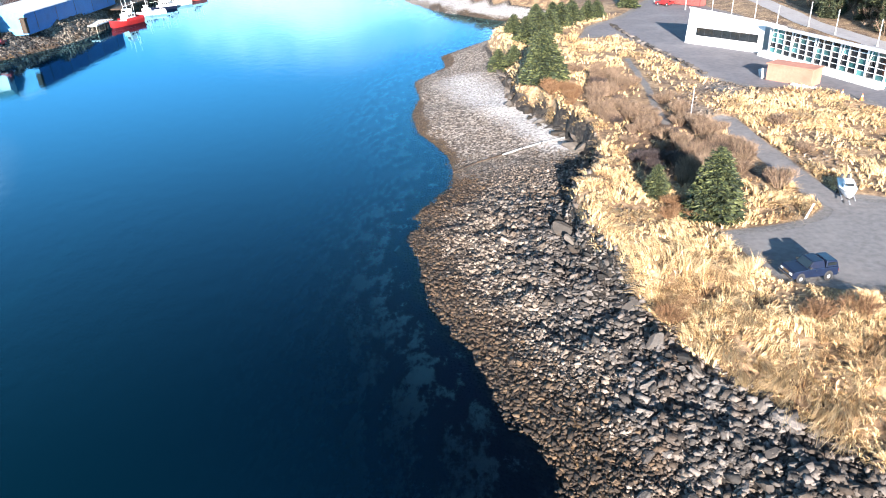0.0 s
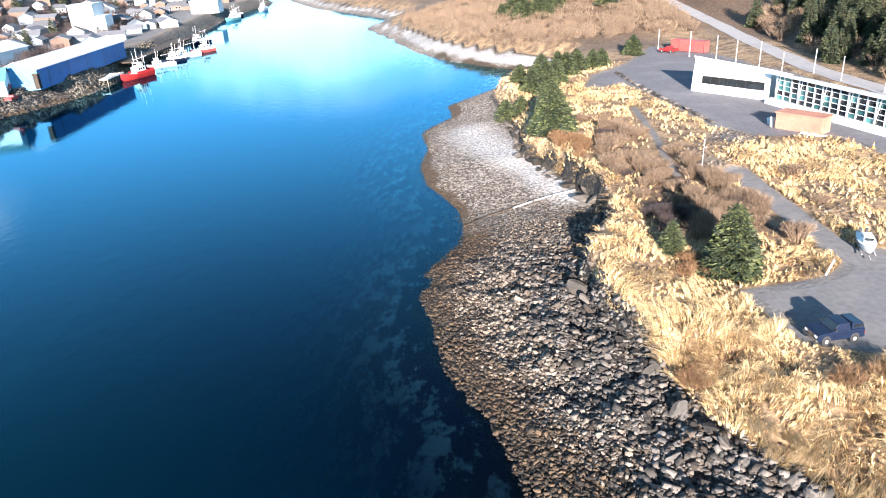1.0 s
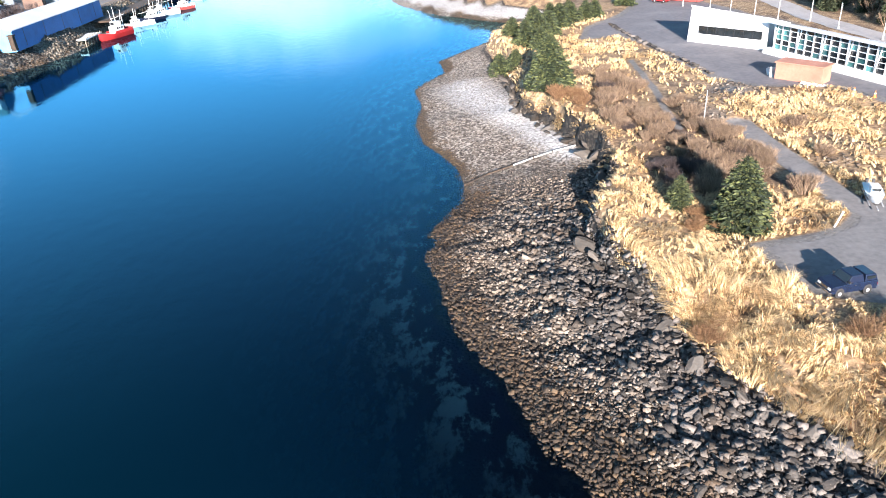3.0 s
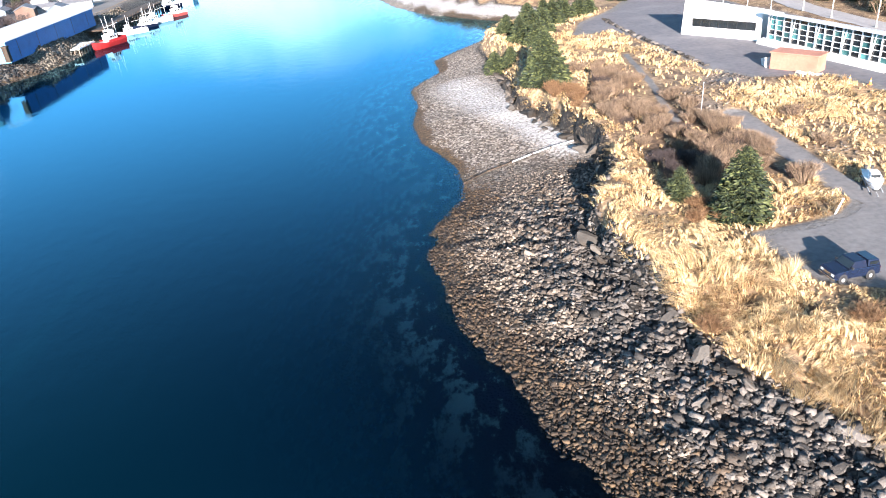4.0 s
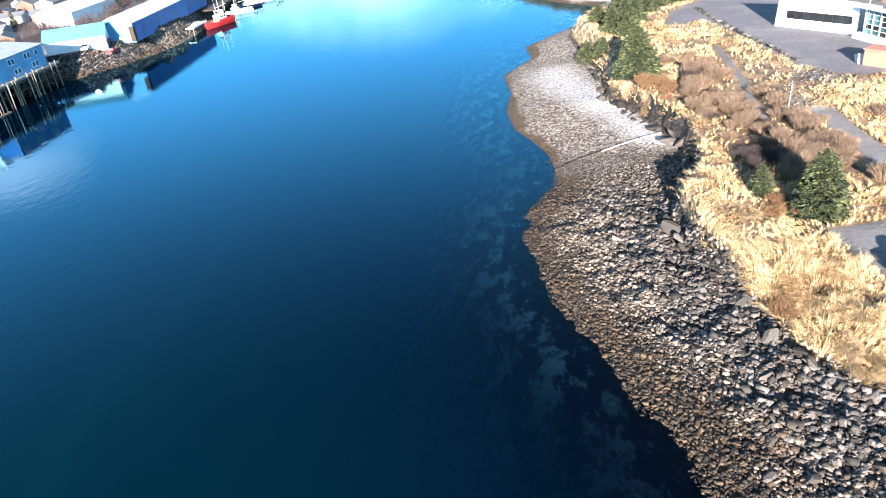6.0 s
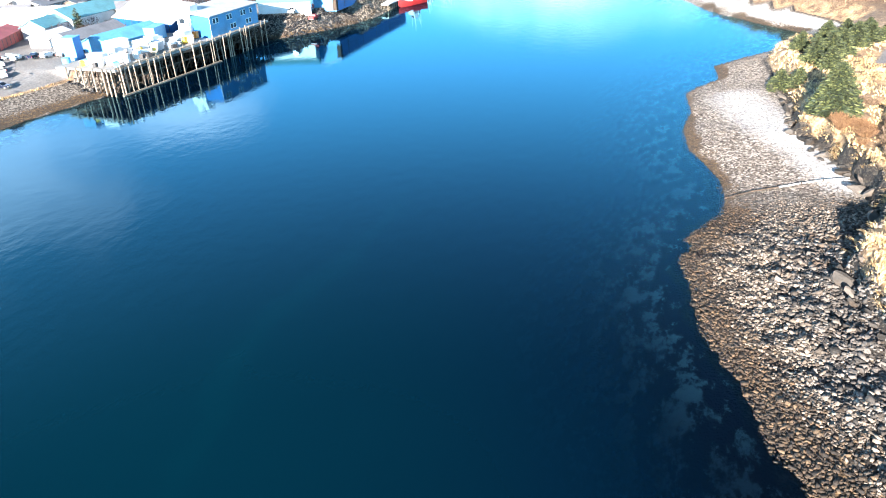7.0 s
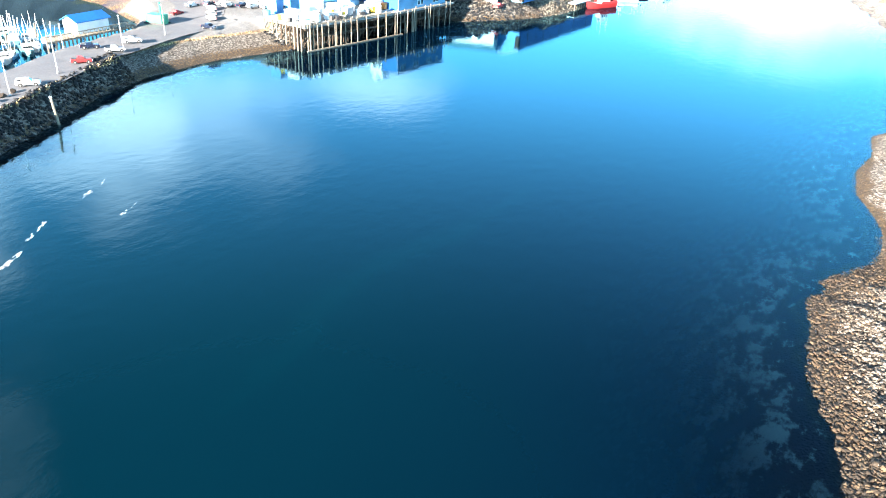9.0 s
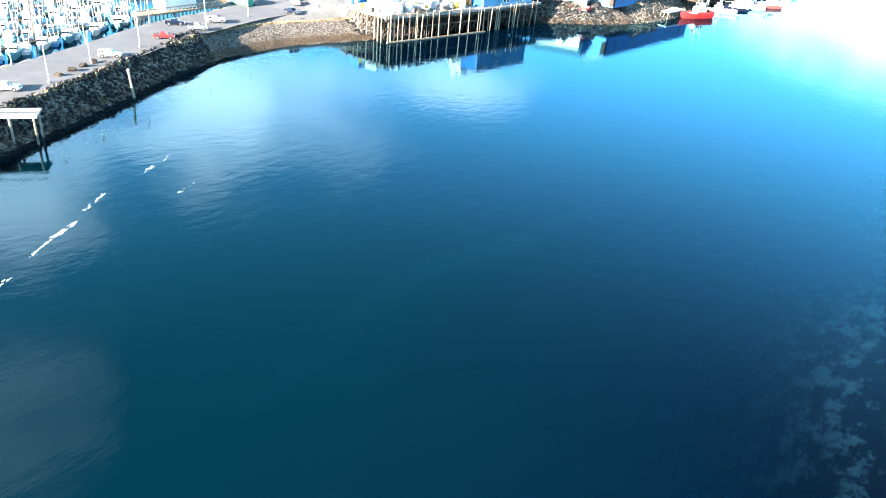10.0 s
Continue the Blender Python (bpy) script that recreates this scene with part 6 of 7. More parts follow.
def wharf_buildings():
    # light blue two-storey house on the wharf, its front over the water
    m, ln = frame_of((quay_x(150) - 0.8, 150.2), (quay_x(171.8) - 0.8, 171.8), 5.95)
    b = thing("cannery_office", "light blue two-storey clad building on the wharf", "building", m)
    wl = part("wall", Geo().box(0, 0, 0, ln, 10, 5.3), MAT["light_blue"], b)
    part("end_wall", Geo().box(-0.06, 0.0, 0, 0, 10, 5.3), MAT["blue"], b)
    part("roof", Geo().add([(-0.4, -0.5, 5.2), (ln + 0.4, -0.5, 5.2), (ln + 0.4, 10.4, 6.4), (-0.4, 10.4, 6.4), (-0.4, -0.5, 5.45), (ln + 0.4, -0.5, 5.45), (ln + 0.4, 10.4, 6.65), (-0.4, 10.4, 6.65)],
                           [(0, 3, 2, 1), (4, 5, 6, 7), (0, 1, 5, 4), (1, 2, 6, 5), (2, 3, 7, 6), (3, 0, 4, 7)]), MAT["grey"], b)
    part("corner_board", Geo().box(-0.05, -0.05, 0, 0.12, 0.0, 5.25), MAT["white"], b)
    part("gallery", Geo().box(0, -0.55, -0.2, ln, 0, 0.05), MAT["pile"], b)
    for x in (1.8, 3.1, 7.8, 9.1, 14.2, 15.5, 18.6):
        fr = Geo().box(x - 0.62, -0.06, 3.2, x + 0.62, 0.03, 4.7)
        wn_ = part("window", fr, MAT["white"], wl)
        part("pane", Geo().box(x - 0.46, -0.085, 3.35, x + 0.46, 0.0, 4.55), MAT["glass_dark"], wn_)
    for x in (9.0, 10.4, 16.2, 17.6):
        fr = Geo().box(x - 0.62, -0.06, 0.7, x + 0.62, 0.03, 2.1)
        wn_ = part("window", fr, MAT["white"], wl)
        part("pane", Geo().box(x - 0.46, -0.085, 0.85, x + 0.46, 0.0, 1.95), MAT["glass_dark"], wn_)
    # big shed behind it, white roof, blue gable towards the camera
        gable(pose(-163.3, 160.8, 5.5, 0, 0, -15), 26, 17, 3.0, 4.0, "blue", "white_roof", "large cannery shed with white metal roof and blue gable", "cannery_shed", panels=8)
    # white processing tower with its plant
    t = thing("processing_tower", "white steel processing tower with hoppers and stairs", "industrial plant", pose(-131.0, 152.0, 5.95))
    part("body", Geo().box(-2.0, -2.2, 0, 2.2, 3.0, 6.2), MAT["white"], t, "", 0.06)
    part("hopper", Geo().tube((-0.6, -1.0, 6.2), (-0.6, -1.0, 8.4), 0.9, 1.3, 12), MAT["white"], t)
    part("penthouse", Geo().box(0.2, -1.2, 6.2, 1.9, 2.0, 7.8), MAT["white"], t)
    part("duct", Geo().tube((1.2, -2.2, 4.8), (2.8, -4.6, 0.4), 0.35), MAT["white"], t)
    part("stair", Geo().beam((-2.3, -2.0, 0.2), (-2.3, 3.0, 4.2), 0.8, 0.15), MAT["grey"], t)
    for z in (1.2, 3.6):
        part("pane", Geo().box(-1.2, -2.26, z, 0.4, -2.2, z + 1.1), MAT["glass_dark"], t)
    for i, (x, y, w_, d_, h_, mt) in enumerate(((-128.2, 145.5, 2.6, 3.0, 2.6, "white"), (-133.5, 139.5, 2.6, 2.4, 2.4, "white"),
                                                (-128.5, 135.0, 2.0, 2.6, 1.9, "grey"), (-132.0, 133.5, 2.4, 2.6, 2.6, "white"), (-134.0, 126.5, 2.6, 2.4, 2.4, "white"),
                                                (-129.5, 122.5, 2.2, 2.2, 1.8, "white"), (-133.0, 120.0, 3.6, 2.6, 2.4, "white"), (-127.6, 149.2, 1.2, 1.2, 1.6, "orange"), (-126.4, 143.0, 1.0, 1.3, 1.5, "yellow"),
                                                (-127.0, 131.5, 1.0, 1.0, 1.3, "yellow"), (-137.0, 131.0, 3.0, 5.0, 3.0, "white"), (-137.5, 146.0, 3.0, 6.0, 3.4, "light_blue"))):
        k = thing("tank_container", {"white": "white plastic-lined container on the wharf deck", "grey": "grey steel bin on the wharf deck", "orange": "orange fish tote on the wharf deck",
                                     "yellow": "yellow fish tote on the wharf deck", "light_blue": "light blue container on the wharf deck"}[mt], "container", pose(x, y, 5.96, 0, 0, RNG.uniform(-12, 12)), "containers on the wharf")
        bd = part("body", Geo().box(-w_ / 2, -d_ / 2, 0.12, w_ / 2, d_ / 2, h_), MAT[mt], k, "", 0.08)
        part("skid", Geo().box(-w_ / 2 + 0.1, -d_ / 2, 0, -w_ / 2 + 0.3, d_ / 2, 0.12).box(w_ / 2 - 0.3, -d_ / 2, 0, w_ / 2 - 0.1, d_ / 2, 0.12), MAT["dark"], k)
        part("lid", Geo().box(-w_ / 2 - 0.05, -d_ / 2 - 0.05, h_, w_ / 2 + 0.05, d_ / 2 + 0.05, h_ + 0.12), MAT[mt], bd)
    # sheds with blue roofs west of the deck
    gable(pose(-139.6, 131.0, 5.5, 0, 0, 86), 19, 8.5, 2.4, 1.8, "light_blue", "light_blue", "low cannery shed with a blue metal roof", "cannery_shed", panels=0)
    gable(pose(-150.5, 131.0, 5.5, 0, 0, 86), 18, 7, 2.8, 1.6, "white", "mid_roof", "low white cannery shed with a grey roof", "cannery_shed", panels=0)
    gable(pose(-170.0, 152.0, 5.5, 0, 0, 90), 24, 10, 3.8, 2.4, "white", "teal", "white shed with teal roof behind the wharf", "cannery_shed", panels=0)
    tb = thing("blue_tower", "square bright blue clad tower building by the wharf", "building", pose(-145.2, 122.6, 5.4, 0, 0, 12))
    part("wall", Geo().box(0, 0, 0, 3.0, 3, 5.4), MAT["light_blue"], tb, "", 0.05)
    part("side_wall", Geo().box(3.0, 0.0, 0, 3.06, 3, 5.4), MAT["blue"], tb)
    part("roof", Geo().box(-0.15, -0.15, 5.4, 3.2, 3.15, 5.6), MAT["light_blue"], tb)
    tk = thing("water_tank", "light blue round tank at the shore", "tank", pose(-142.2, 119.8, 5.3) @ Matrix.Scale(0.8, 4))
    part("shell", Geo().tube((0, 0, 0), (0, 0, 2.2), 1.2, 1.2, 18), MAT["light_blue"], tk)
    part("lid", Geo().tube((0, 0, 2.2), (0, 0, 2.5), 1.22, 0.3, 18), MAT["light_blue"], tk)
    # long blue warehouse with white roof, and the yard beside it
    m, ln = frame_of((-110.6, 198.5), (-111.0, 259.0), 5.4)
    gable(m, ln, 11, 4.8, 2.0, "blue", "white_roof", "long blue metal warehouse with a white roof", "net_warehouse", panels=5, end_mat="light_blue")
    ch = thing("brick_chimney", "dark brick stack at the end of the blue warehouse", "chimney", pose(-110.0, 196.6, 5.3) @ Matrix.Scale(0.8, 4))
    part("shaft", Geo().box(-0.8, -0.8, 0, 0.8, 0.8, 4.6), MAT["timber"], ch, "", 0.04)
    part("cap", Geo().box(-1.0, -1.0, 4.6, 1.0, 1.0, 5.0), MAT["timber"], ch)
    gable(pose(-131, 186, 5.4, 0, 0, 20), 16, 10, 3.4, 2.6, "white", "teal", "low building with a teal metal roof", "shore_shed")
    gable(pose(-150, 236, 5.4, 0, 0, 88), 30, 14, 4.4, 2.4, "white", "white_roof", "white cannery hall with a flat white roof", "cannery_shed")
    for x, y, mt in ((-115.5, 192, "red"), (-118, 195, "red"), (-121, 189, "car_white"), (-124, 193, "car_white"), (-121, 199, "grey")):
        pickup(pose(x, y, height_at(x, y) + 0.02, 0, 0, RNG.uniform(0, 360)), {"red": "red pickup parked by the cannery", "car_white": "white pickup parked by the cannery", "grey": "grey pickup parked by the cannery"}[mt], mt, 4.9, False)


def bank_stones():
    x, y = scatter(72000, -150, -98, 8, 300)
    z, k = height(x, y, True)
    e = k["e"]
    cove = (y > 74) & (y < 114)
    ok = (e > -0.5) & (e < np.where(y < 66, 4.6, np.where(cove, 9, np.where(y > 184, 5.2, 8.5)))) & (RNG.uniform(0, 1, len(x)) < np.where(cove, 0.07, 0.9)) & ~((y > 114) & (y < 176) & (RNG.uniform(0, 1, len(x)) < 0.6))
    size = np.where(cove, 0.3, RNG.uniform(0.35, 0.95, len(x)))[ok]
    # stones below y 207 take the blackened colour that paints the bank's shadow
    tagged(new("bank_stones", slabs_mesh("bank_stones", x[ok & (y < 207)], y[ok & (y < 207)], z[ok & (y < 207)], size[y[ok] < 207], MAT["riprap"], 0.85)), "rough riprap stones on the harbour bank, coloured black for shade", "stones", kind="stuff")
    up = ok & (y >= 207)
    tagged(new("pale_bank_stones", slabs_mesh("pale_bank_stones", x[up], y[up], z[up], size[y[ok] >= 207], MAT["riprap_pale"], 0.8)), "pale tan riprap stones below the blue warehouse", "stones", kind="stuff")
    gx, gy = scatter(30000, -160, -98, 8, 112)
    gz, k = height(gx, gy, True)
    okg = (k["e"] > 3.4) & (k["e"] < 9.2) & (to_line(gx, gy, SPIT) > 6.0) & (gz > 3)
    tagged(new("verge_grass", blades_mesh("verge_grass", gx[okg], gy[okg], gz[okg], MAT["straw"], 7, np.full(okg.sum(), 0.4), 0.12, np.zeros((2, okg.sum())), 0.6)),
           "short yellow verge grass along the spit road", "grass", kind="stuff")


def small_boat_kinds():
    kinds = []
    for i, (L, hull, lab) in enumerate(((9, "car_white", "white fishing boat with bare masts in the harbour"), (11, "car_white", "white seiner moored in the harbour"), (8, "light_blue", "light blue gillnet boat in the harbour"), (12, "teal", "teal-hulled boat moored in the harbour"))):
        b = thing("harbour_boat", lab, "boat", Matrix(), "harbour boats")
        B, D = L * 0.3, L * 0.15
        x = L * (0.1 if i % 2 else -0.12)
        part("hull", hull_geo(L, B, D, L * 0.07, 8, 5), MAT[hull], b)
        h = part("wheelhouse", Geo().box(x - L * 0.12, -B * 0.32, D * 0.9, x + L * 0.14, B * 0.32, D * 1.1 + L * 0.13), MAT["car_white"], b, "", 0.06)
        part("window_band", Geo().box(x - L * 0.10, -B * 0.33, D * 1.1 + L * 0.06, x + L * 0.145, B * 0.33, D * 1.1 + L * 0.10), MAT["glass_dark"], h)
        part("mast", Geo().tube((x, 0, D), (x, 0, L * 0.8), L * 0.010, L * 0.006, 6), MAT["white"], b)
        part("rigging_pole", Geo().tube((x, B * 0.3, D), (x - L * 0.05, B * 0.55, L * 0.72), L * 0.007, L * 0.005, 6).tube((x, -B * 0.3, D), (x - L * 0.05, -B * 0.55, L * 0.72), L * 0.007, L * 0.005, 6), MAT["white"], b)
        kinds.append(b)
    return kinds


def wharf_clutter():
    """Totes, drums, pallets and gear crowded on the wharf deck."""
    mats = ("white", "white", "white", "grey", "light_blue", "white", "yellow", "dark", "cream")
    names = {"white": "white fish tote on the wharf deck", "grey": "grey steel bin on the wharf deck", "light_blue": "light blue tote on the wharf deck",
             "yellow": "yellow fish tote on the wharf deck", "dark": "dark coiled gear on the wharf deck", "cream": "cream crate on the wharf deck"}
    for i in range(60):
        y = float(RNG.uniform(117.5, 148))
        x = quay_x(y) - float(RNG.uniform(1.0, 13.5))
        mt = mats[i % len(mats)]
        w_, d_, h_ = float(RNG.uniform(0.7, 1.5)), float(RNG.uniform(0.7, 1.6)), float(RNG.uniform(0.6, 1.9))
        k = thing("fish_tote", names[mt], "tote", pose(x, y, 5.955, 0, 0, RNG.uniform(0, 360)), "totes on the wharf")
        part("body", Geo().box(-w_ / 2, -d_ / 2, 0, w_ / 2, d_ / 2, h_), MAT[mt], k, "", 0.06)
        part("rim", Geo().box(-w_ / 2 - 0.05, -d_ / 2 - 0.05, h_ - 0.15, w_ / 2 + 0.05, d_ / 2 + 0.05, h_ + 0.03), MAT[mt], k)
    for i in range(9):
        x, y = -166 + 2.6 * i, 116.5 + 1.7 * i + RNG.normal(0, 0.8)
        if x > -147:
            break
        pickup(pose(x, y, height_at(x, y) + 0.09, 0, 0, 100 + RNG.normal(0, 12)) @ Matrix.Scale(0.8, 4), ("white pickup parked on the gravel yard", "dark pickup parked on the gravel yard")[i % 3 == 1], ("car_white", "car_navy", "car_white")[i % 3], 4.8, bool(i % 2))


def harbour():
    kinds = small_boat_kinds()
    used = set()
    n = 0
    for row, (ox, oy) in enumerate(((-146, 33), (-153, 32), (-161, 31), (-169, 31), (-178, 32), (-187, 33), (-197, 35))):
        for j in range(15):
            x, y = ox - j * 1.9 + RNG.normal(0, 0.3), oy + j * 3.4 + RNG.normal(0, 0.4)
            if float(signed(np.array([x]), np.array([y]), BASIN)[0]) < 3.6:
                continue
            k = (row * 3 + j) % 4
            ob = kinds[k] if k not in used else copy_thing(kinds[k], Matrix())
            used.add(k)
            ob.matrix_world = pose(x, y, -0.4, 0, 0, 152 + 180 * (j % 2) + RNG.normal(0, 4)) @ Matrix.Scale(0.76, 4)
            n += 1
        d = thing("float_dock", "grey floating dock between moored boats", "dock")
        p0, p1 = Vector((ox - 4.2, oy - 2, 0.25)), Vector((ox - 4.2 - 26, oy - 2 + 46, 0.25))
        part("walkway", Geo().beam(p0, p1, 1.4, 0.5), MAT["pile"], d)
        for q in range(6):
            c = p0.lerp(p1, q / 5)
            part("dock_post", Geo().tube((c.x, c.y + 1.1, -3), (c.x, c.y + 1.1, 4.2), 0.18), MAT["pile"], d)
    # trestle pier with a store on it
    t = thing("trestle_pier", "pale timber trestle pier at the harbour's head", "pier")
    part("deck", Geo().prism([(-160.5, 71.5), (-155.2, 69.5), (-158.6, 93), (-164, 95)], 3.9, 4.3), MAT["pile"], t)
    for i in range(24):
        u = i / 23
        part("timber_post", Geo().tube((-155.2 - 3.4 * u, 69.5 + 23.5 * u, -3), (-155.2 - 3.4 * u, 69.5 + 23.5 * u, 4.2), 0.2), MAT["pile"], t)
        part("rail_post", Geo().tube((-155.4 - 3.4 * u, 69.5 + 23.5 * u, 4.3), (-155.4 - 3.4 * u, 69.5 + 23.5 * u, 5.4), 0.07), MAT["pile"], t)
    part("rail", Geo().beam((-155.4, 69.5, 5.3), (-158.8, 93, 5.3), 0.12, 0.2), MAT["pile"], t)
    gable(pose(-158.4, 78.5, 4.8, 0, 0, 98), 8.5, 4.5, 2.2, 1.1, "white", "blue", "white pier store with a blue roof", "pier_store", category="shed")
    g = thing("gantry", "green steel hoist at the harbour edge", "hoist", pose(-158.5, 99.0, height_at(-158.5, 99) - 0.1, 0, 0, 20))
    part("cab", Geo().box(-2.2, -1.4, 0, 2.2, 1.4, 2.4), MAT["green"], g, "", 0.06)
    part("mast", Geo().tube((1.2, 0, 2.4), (1.2, 0, 5.2), 0.25), MAT["green"], g)
    part("track", Geo().box(-2.6, -1.6, -0.05, 2.6, -1.2, 0.5).box(-2.6, 1.2, -0.05, 2.6, 1.6, 0.5), MAT["dark"], g)
    # road furniture
    for x, y, h, a in ((-132.2, 58.6, 6.6, 2), (-118.6, 36.8, 5.6, 1), (-141.6, 78.3, 7.2, 1), (-124.5, 46.0, 5.4, 1), (-146.8, 92.5, 6.4, 1), (-140, 52, 4.6, 1), (-150, 70, 4.6, 1), (-131, 36, 4.6, 1)):
        lamp_post(x, y, height_at(x, y) + 0.02, h, a, "tall pale lamp post beside the spit road", 150)
    for i, (x, y, r, mt, lab) in enumerate(((-136.0, 65.6, 60, "red", "red pickup driving the spit road"), (-128.2, 51.0, 58, "car_white", "white pickup parked by the spit road"), (-141.0, 76.0, 62, "grey", "grey pickup on the spit road"),
                                            (-144.5, 82.5, 65, "car_white", "white pickup on the spit road"), (-146.0, 73.5, 64, "car_navy", "dark pickup on the spit road"), (-118.0, 30.5, 55, "car_white", "white pickup near the landing stage"),
                                            (-145.5, 104.0, 10, "car_navy", "dark pickup parked near the tower building"), (-152.0, 110.0, 160, "car_white", "white pickup parked on the gravel yard"),
                                            (-155.5, 113.0, 160, "car_white", "white pickup parked on the gravel yard"), (-159.0, 116.0, 160, "grey", "grey pickup parked on the gravel yard"), (-163, 108, 100, "red", "red pickup parked on the gravel yard"))):
        pickup(pose(x, y, height_at(x, y) + 0.09, 0, 0, r) @ Matrix.Scale(0.8, 4), lab, mt, 4.8, bool(i % 2))
    p = thing("mooring_pile", "tall lone pale pile standing in the water", "pile", pose(-117.2, 49.2, 0, 3, -4, 0))
    part("timber_post", Geo().tube((0, 0, -3), (0, 0, 4.7), 0.26, 0.22), MAT["pile"], p)
    part("cap", Geo().tube((0, 0, 4.6), (0, 0, 4.85), 0.27, 0.2), MAT["white"], p)
    s = thing("landing_stage", "pale timber landing stage on piles over the bank", "landing stage", pose(-108.5, 26.0, 0, 0, 0, 58))
    part("deck", Geo().box(-5, -1.8, 3.9, 5, 1.8, 4.2), MAT["concrete"], s)
    for x in (-4.5, -1.5, 1.5, 4.5):
        for y in (-1.5, 1.5):
            part("timber_post", Geo().tube((x, y, -2), (x, y, 4.0), 0.18), MAT["pile"], s)
    part("rail", Geo().beam((-5, -1.75, 5.1), (5, -1.75, 5.1), 0.08, 0.1), MAT["pile"], s)
    for i in range(4):
        k = thing("net_bundle", "brown bundled fishing net on the roadside", "fishing net", pose(-121.5 - 1.6 * i, 39.5 + 2.6 * i, 4.0, 0, 0, 40 * i), "net bundles")
        bm_me = boulder_mesh(90 + i)
        bm_me.materials.clear()
        bm_me.materials.append(MAT["timber"])
        part("bundle", bm_me, MAT["timber"], k).matrix_world = k.matrix_world @ pose(0, 0, 0.35) @ Matrix.Scale(1.3, 4)


def boats_by_cannery():
    fishing_boat(pose(-101.2, 240.5, -0.9, 0, 0, 249), 14, "red", "car_white", "red-hulled fishing boat with white wheelhouse", True, "red", "boats at the cannery")
    for i, (x, y, L, hull, lab) in enumerate(((-100.5, 262, 12, "car_white", "white fishing boat moored off the cannery"), (-101, 274, 13, "car_navy", "dark-hulled fishing boat moored off the cannery"),
                                             (-98.5, 284, 14, "car_white", "white fishing boat with tall masts"), (-96, 297, 14, "rust_red", "dark red fishing boat moored off the cannery"), (-107, 330, 14, "car_navy", "dark-hulled fishing boat moored in a row"),
                                             (-121, 440, 16, "teal", "teal fishing boat far up the channel"), (-124, 462, 15, "car_navy", "dark-hulled boat far up the channel"), (-116, 500, 16, "car_white", "white boat far up the channel"))):
        fishing_boat(pose(x, y, -0.8, 0, 0, 215 + 7 * i), L * 0.85, hull, "car_white", lab, bool(i % 2), group="boats at the cannery")
    w = thing("cannery_float", "low pale timber landing on piles by the red boat", "landing stage", pose(-107.0, 232, 0) @ Matrix.Scale(0.8, 4))
    part("deck", Geo().box(-4, -8, 2.6, 3.5, 8, 2.95), MAT["white"], w)
    for y in np.arange(-7.5, 8, 2.5):
        for x in (-3, 3):
            part("timber_post", Geo().tube((x, y, -2), (x, y, 3.6), 0.2), MAT["pile"], w)
    q = thing("boat_quay", "dark timber quay behind the moored boats", "quay", pose(-108.5, 250, 0))
    part("deck", Geo().box(-4, 0, 3.6, 3, 66, 4.1), MAT["timber"], q)
    for y in np.arange(1, 66, 3):
        part("timber_post", Geo().tube((2.6, y, -3), (2.6, y, 4.6), 0.22), MAT["timber"], q)


def house_kind(seed, wall, roof, L, D, h, rise, label, group):
    b = gable(Matrix(), L, D, h, rise, wall, roof, label, "house", category="house", group=group,
              front_windows=tuple((1.0 + i * 2.6, 1.0, 2.2 + i * 2.6, 2.3) for i in range(int((L - 1) / 2.6))))
    return b


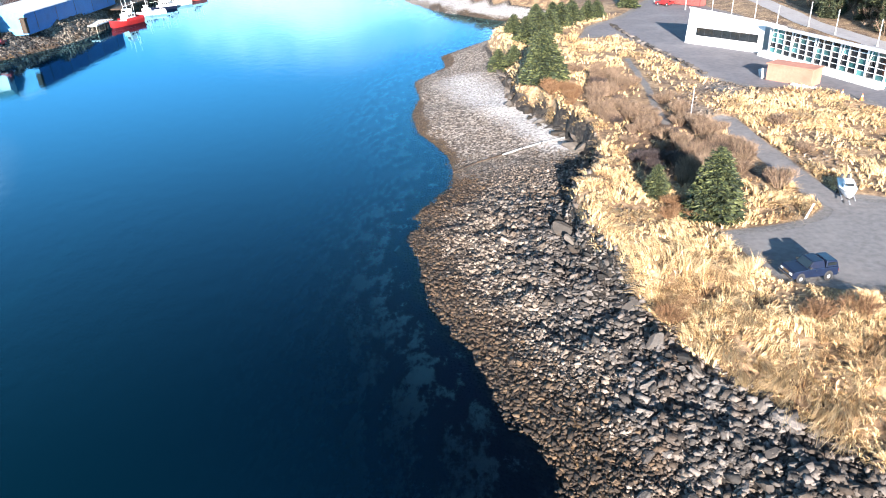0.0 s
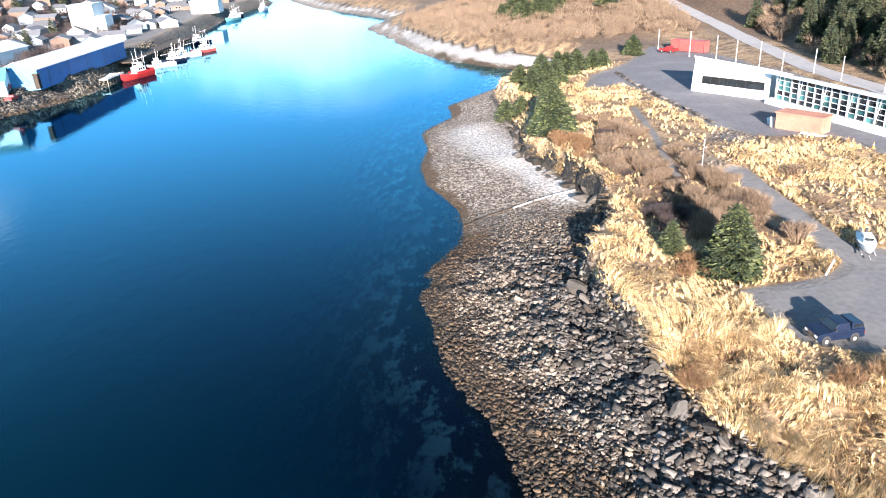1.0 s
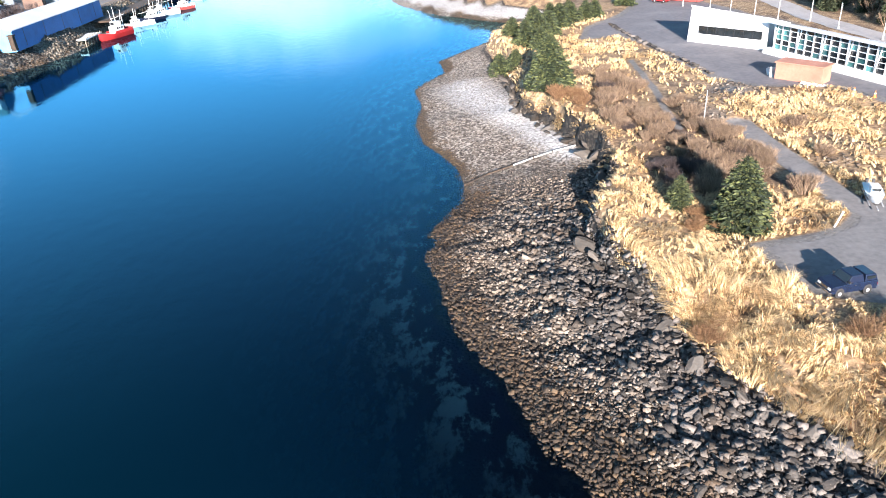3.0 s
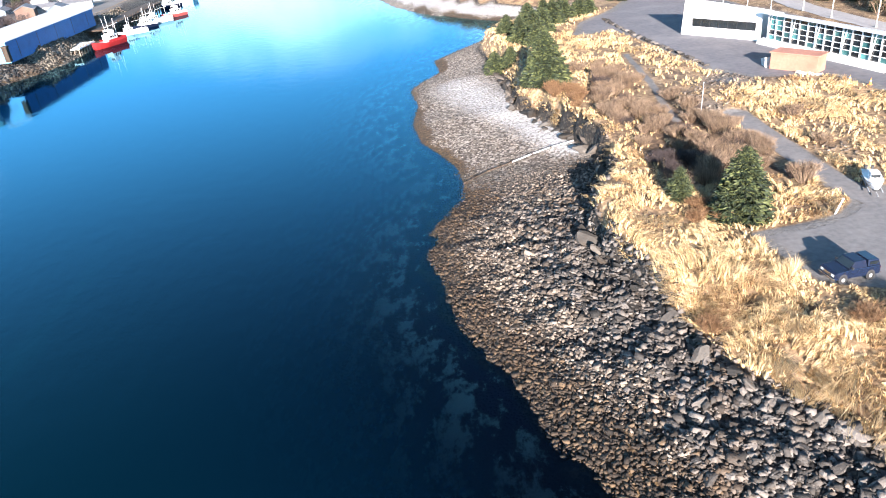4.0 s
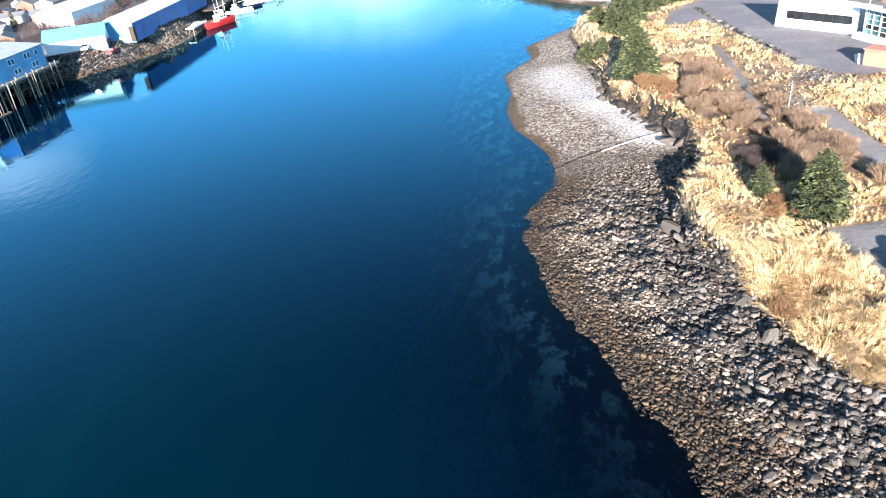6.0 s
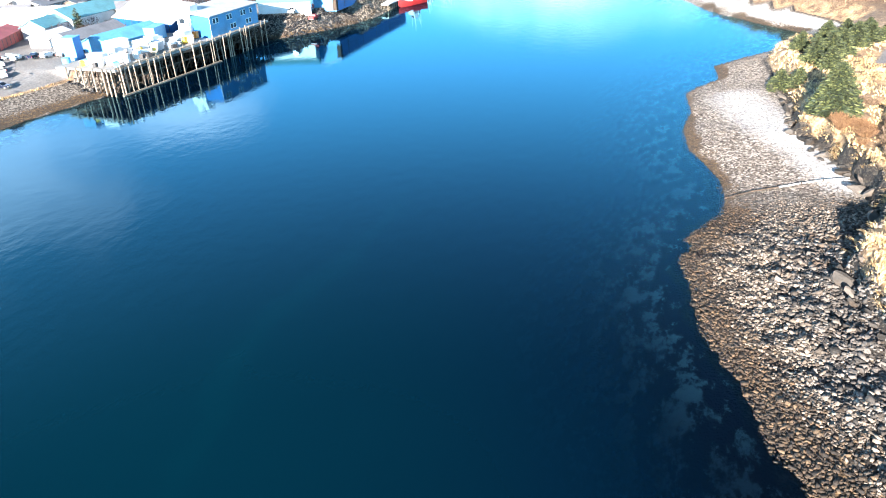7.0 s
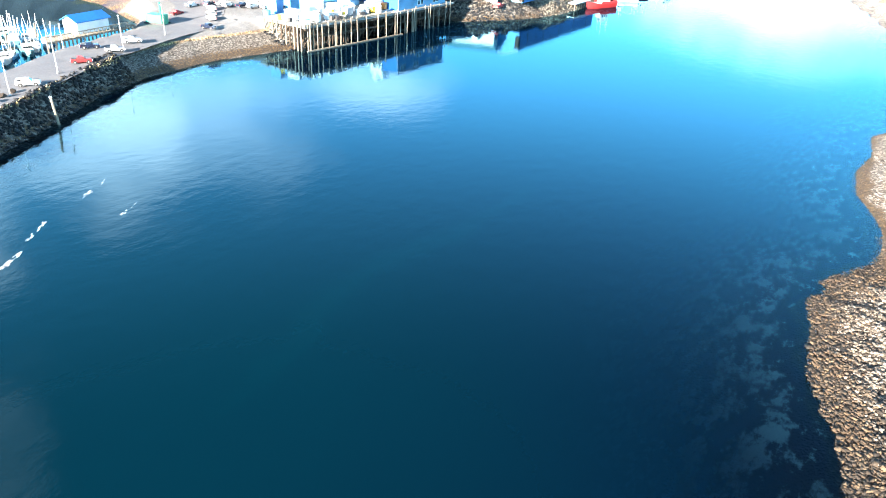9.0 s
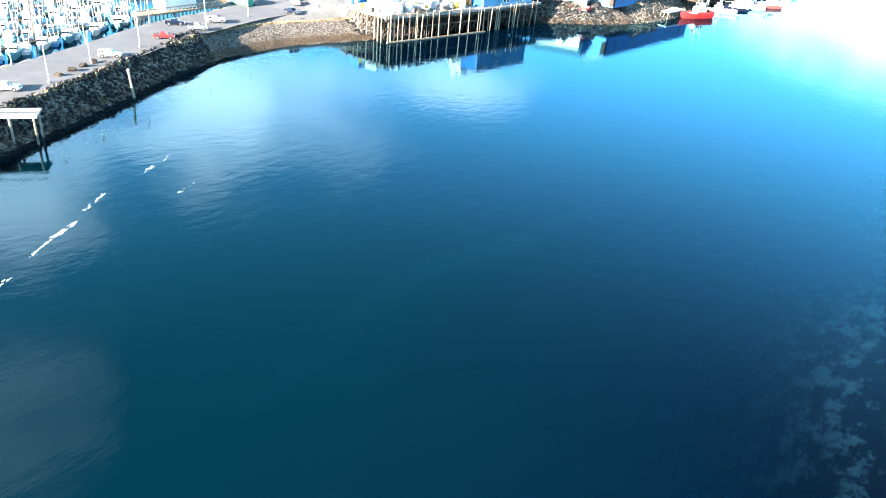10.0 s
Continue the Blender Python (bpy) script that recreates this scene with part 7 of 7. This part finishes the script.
def town():
    kinds = [house_kind(1, "dull_white", "grey_roof", 9, 8, 3.4, 2.4, "weathered white town house with a dark roof", "town houses"),
             house_kind(2, "blue_grey", "mid_roof", 12, 8, 3.2, 2.0, "blue-grey house with a grey roof", "town houses"),
             house_kind(3, "brown_wall", "grey_roof", 11, 9, 3.6, 2.2, "tan house with a dark roof", "town houses"),
             house_kind(4, "brown_wall", "mid_roof", 13, 8, 4.0, 1.6, "brown shed with a mid-grey roof", "town houses"),
             house_kind(5, "dull_white", "mid_roof", 16, 10, 4.0, 1.8, "weathered white store building with a grey roof", "town houses")]
    used, put, n = set(), [], 0
    taken = [(-125, 140, 30), (-140, 166, 32), (-125, 230, 34), (-125, 265, 32), (-152, 140, 22), (-152, 245, 22), (-140, 200, 20), (-168, 350, 20), (-178, 127, 16), (-176, 136, 14), (-170, 168, 18), (-190, 156, 14), (-163, 138, 12)]
    for i in range(5000):
        x, y = float(RNG.uniform(-330, -128)), float(RNG.uniform(98, 560))
        e = float(signed(np.array([x]), np.array([y]), SHORE_L)[0])
        if e < 16 or y < 118 - (x + 200) * 0.1 or any((x - a) ** 2 + (y - b) ** 2 < r * r for a, b, r in taken) or any((x - a) ** 2 + (y - b) ** 2 < 11.0 ** 2 for a, b in put):
            continue
        if float(to_line(np.array([x]), np.array([y]), SPIT)[0]) < 13 or float(signed(np.array([x]), np.array([y]), BASIN)[0]) > -10:
            continue
        put.append((x, y))
        k = int(RNG.integers(5))
        ob = kinds[k] if k not in used else copy_thing(kinds[k], Matrix())
        used.add(k)
        s = float(RNG.uniform(0.6, 0.95))
        ob.matrix_world = pose(x, y, height_at(x, y) - 0.1, 0, 0, float(RNG.choice([0, 90, 180, 270])) + RNG.normal(12, 9)) @ Matrix.Scale(s, 4)
        n += 1
        if n > 250:
            break
    gable(pose(-171.5, 127.5, 5.4, 0, 0, 116), 17, 7, 2.8, 1.2, "rust_red", "rust_red", "long red metal shed beside the gravel yard", "red_shed", panels=7, category="shed")
    gable(pose(-170.0, 142.0, 5.4, 0, 0, 100), 13, 7, 3.4, 1.8, "grey", "teal", "grey shed with a faded teal roof", "grey_shed", category="shed")
    gable(pose(-182.0, 166.0, 5.4, 0, 0, 14), 22, 8, 3.6, 1.6, "cream", "mid_roof", "long cream building with a row of windows", "harbour_office", category="building",
          front_windows=tuple((1.0 + i * 2.3, 0.9, 2.3 + i * 2.3, 2.4) for i in range(9)))
    gable(pose(-196.0, 150.0, 5.4, 0, 0, 30), 20, 9, 3.6, 1.8, "white", "white_roof", "white store with a pale roof", "harbour_store", category="building")
    gable(pose(-161.0, 134.0, 5.4, 0, 0, 96), 9, 6, 2.6, 1.0, "white", "white_roof", "small white shed by the gravel yard", "yard_shed", category="shed")
    big = thing("cold_store", "tall plain white cold store block in the town", "building", pose(-180, 342, height_at(-170, 350) - 0.3, 0, 0, 4))
    part("wall", Geo().box(11, 0, 0, 22, 14, 13), MAT["white"], big, "", 0.1)
    part("annex", Geo().box(22, 2, 0, 26, 12, 8), MAT["white"], big, "", 0.1)
    part("roof", Geo().box(10.7, -0.3, 13, 22.3, 14.3, 13.5), MAT["white_roof"], big)
    fb = thing("far_store", "white shed far up the channel", "building", pose(-152, 432, height_at(-145, 436) - 0.3, 0, 0, 2))
    part("wall", Geo().box(10, 0, 0, 26, 12, 7), MAT["white"], fb)
    part("roof", Geo().box(9.6, -0.4, 7, 26.4, 12.4, 7.5), MAT["white_roof"], fb)
    # bare dark thicket among the houses
    me = shrub_mesh(51, MAT["dark_twig"], 60, 3.4, 3.4)
    sv = np.array([p.co[:] for p in me.vertices])
    sf = np.array([p.vertices[:] for p in me.polygons])
    sx, sy = scatter(7000, -360, -118, 100, 560)
    sz, zk = height(sx, sy, True)
    keep = (zk["e"] > 30) & (zk["pool"] < -12) & (to_line(sx, sy, SPIT) > 16) & (rough(sx, sy, 30, 53) > -0.15)
    for hx, hy in put + [(a, b) for a, b, r in taken]:
        keep &= (sx - hx - 2) ** 2 + (sy - hy - 2) ** 2 > 6.5 ** 2
    sx, sy, sz = sx[keep], sy[keep], sz[keep]
    m = len(sx)
    vs = np.einsum("nij,kj->nki", turns(m, 0.08), sv) * RNG.uniform(0.5, 1.2, m)[:, None, None] + np.stack([sx, sy, sz], -1)[:, None, :]
    fs = (sf[None] + (np.arange(m) * len(sv))[:, None, None]).reshape(-1, 3)
    tagged(new("town_thicket", mesh_of("town_thicket", vs.reshape(-1, 3), fs, [MAT["dark_twig"]])), "dark leafless thicket on the slope between the houses", "scrub", kind="stuff")
    # dark spruces among the houses
    tree = [spruce(70 + i, 8.0, 2.2, MAT["needles_dark"], "dark spruce among the town houses", 0.5) for i in range(2)]
    for i in range(66):
        x, y = float(RNG.uniform(-380, -165)), float(RNG.uniform(110, 560))
        if any((x - a) ** 2 + (y - b) ** 2 < 8 ** 2 for a, b in put):
            x -= 7
        stand(tree[i] if i < 2 else copy_thing(tree[i % 2], Matrix()), x, y, float(RNG.uniform(0.7, 1.3)), i * 37)
        tagged(tree[i % 2], group="town spruces")


wharf()
wharf_buildings()
wharf_clutter()
bank_stones()
harbour()
boats_by_cannery()
town()
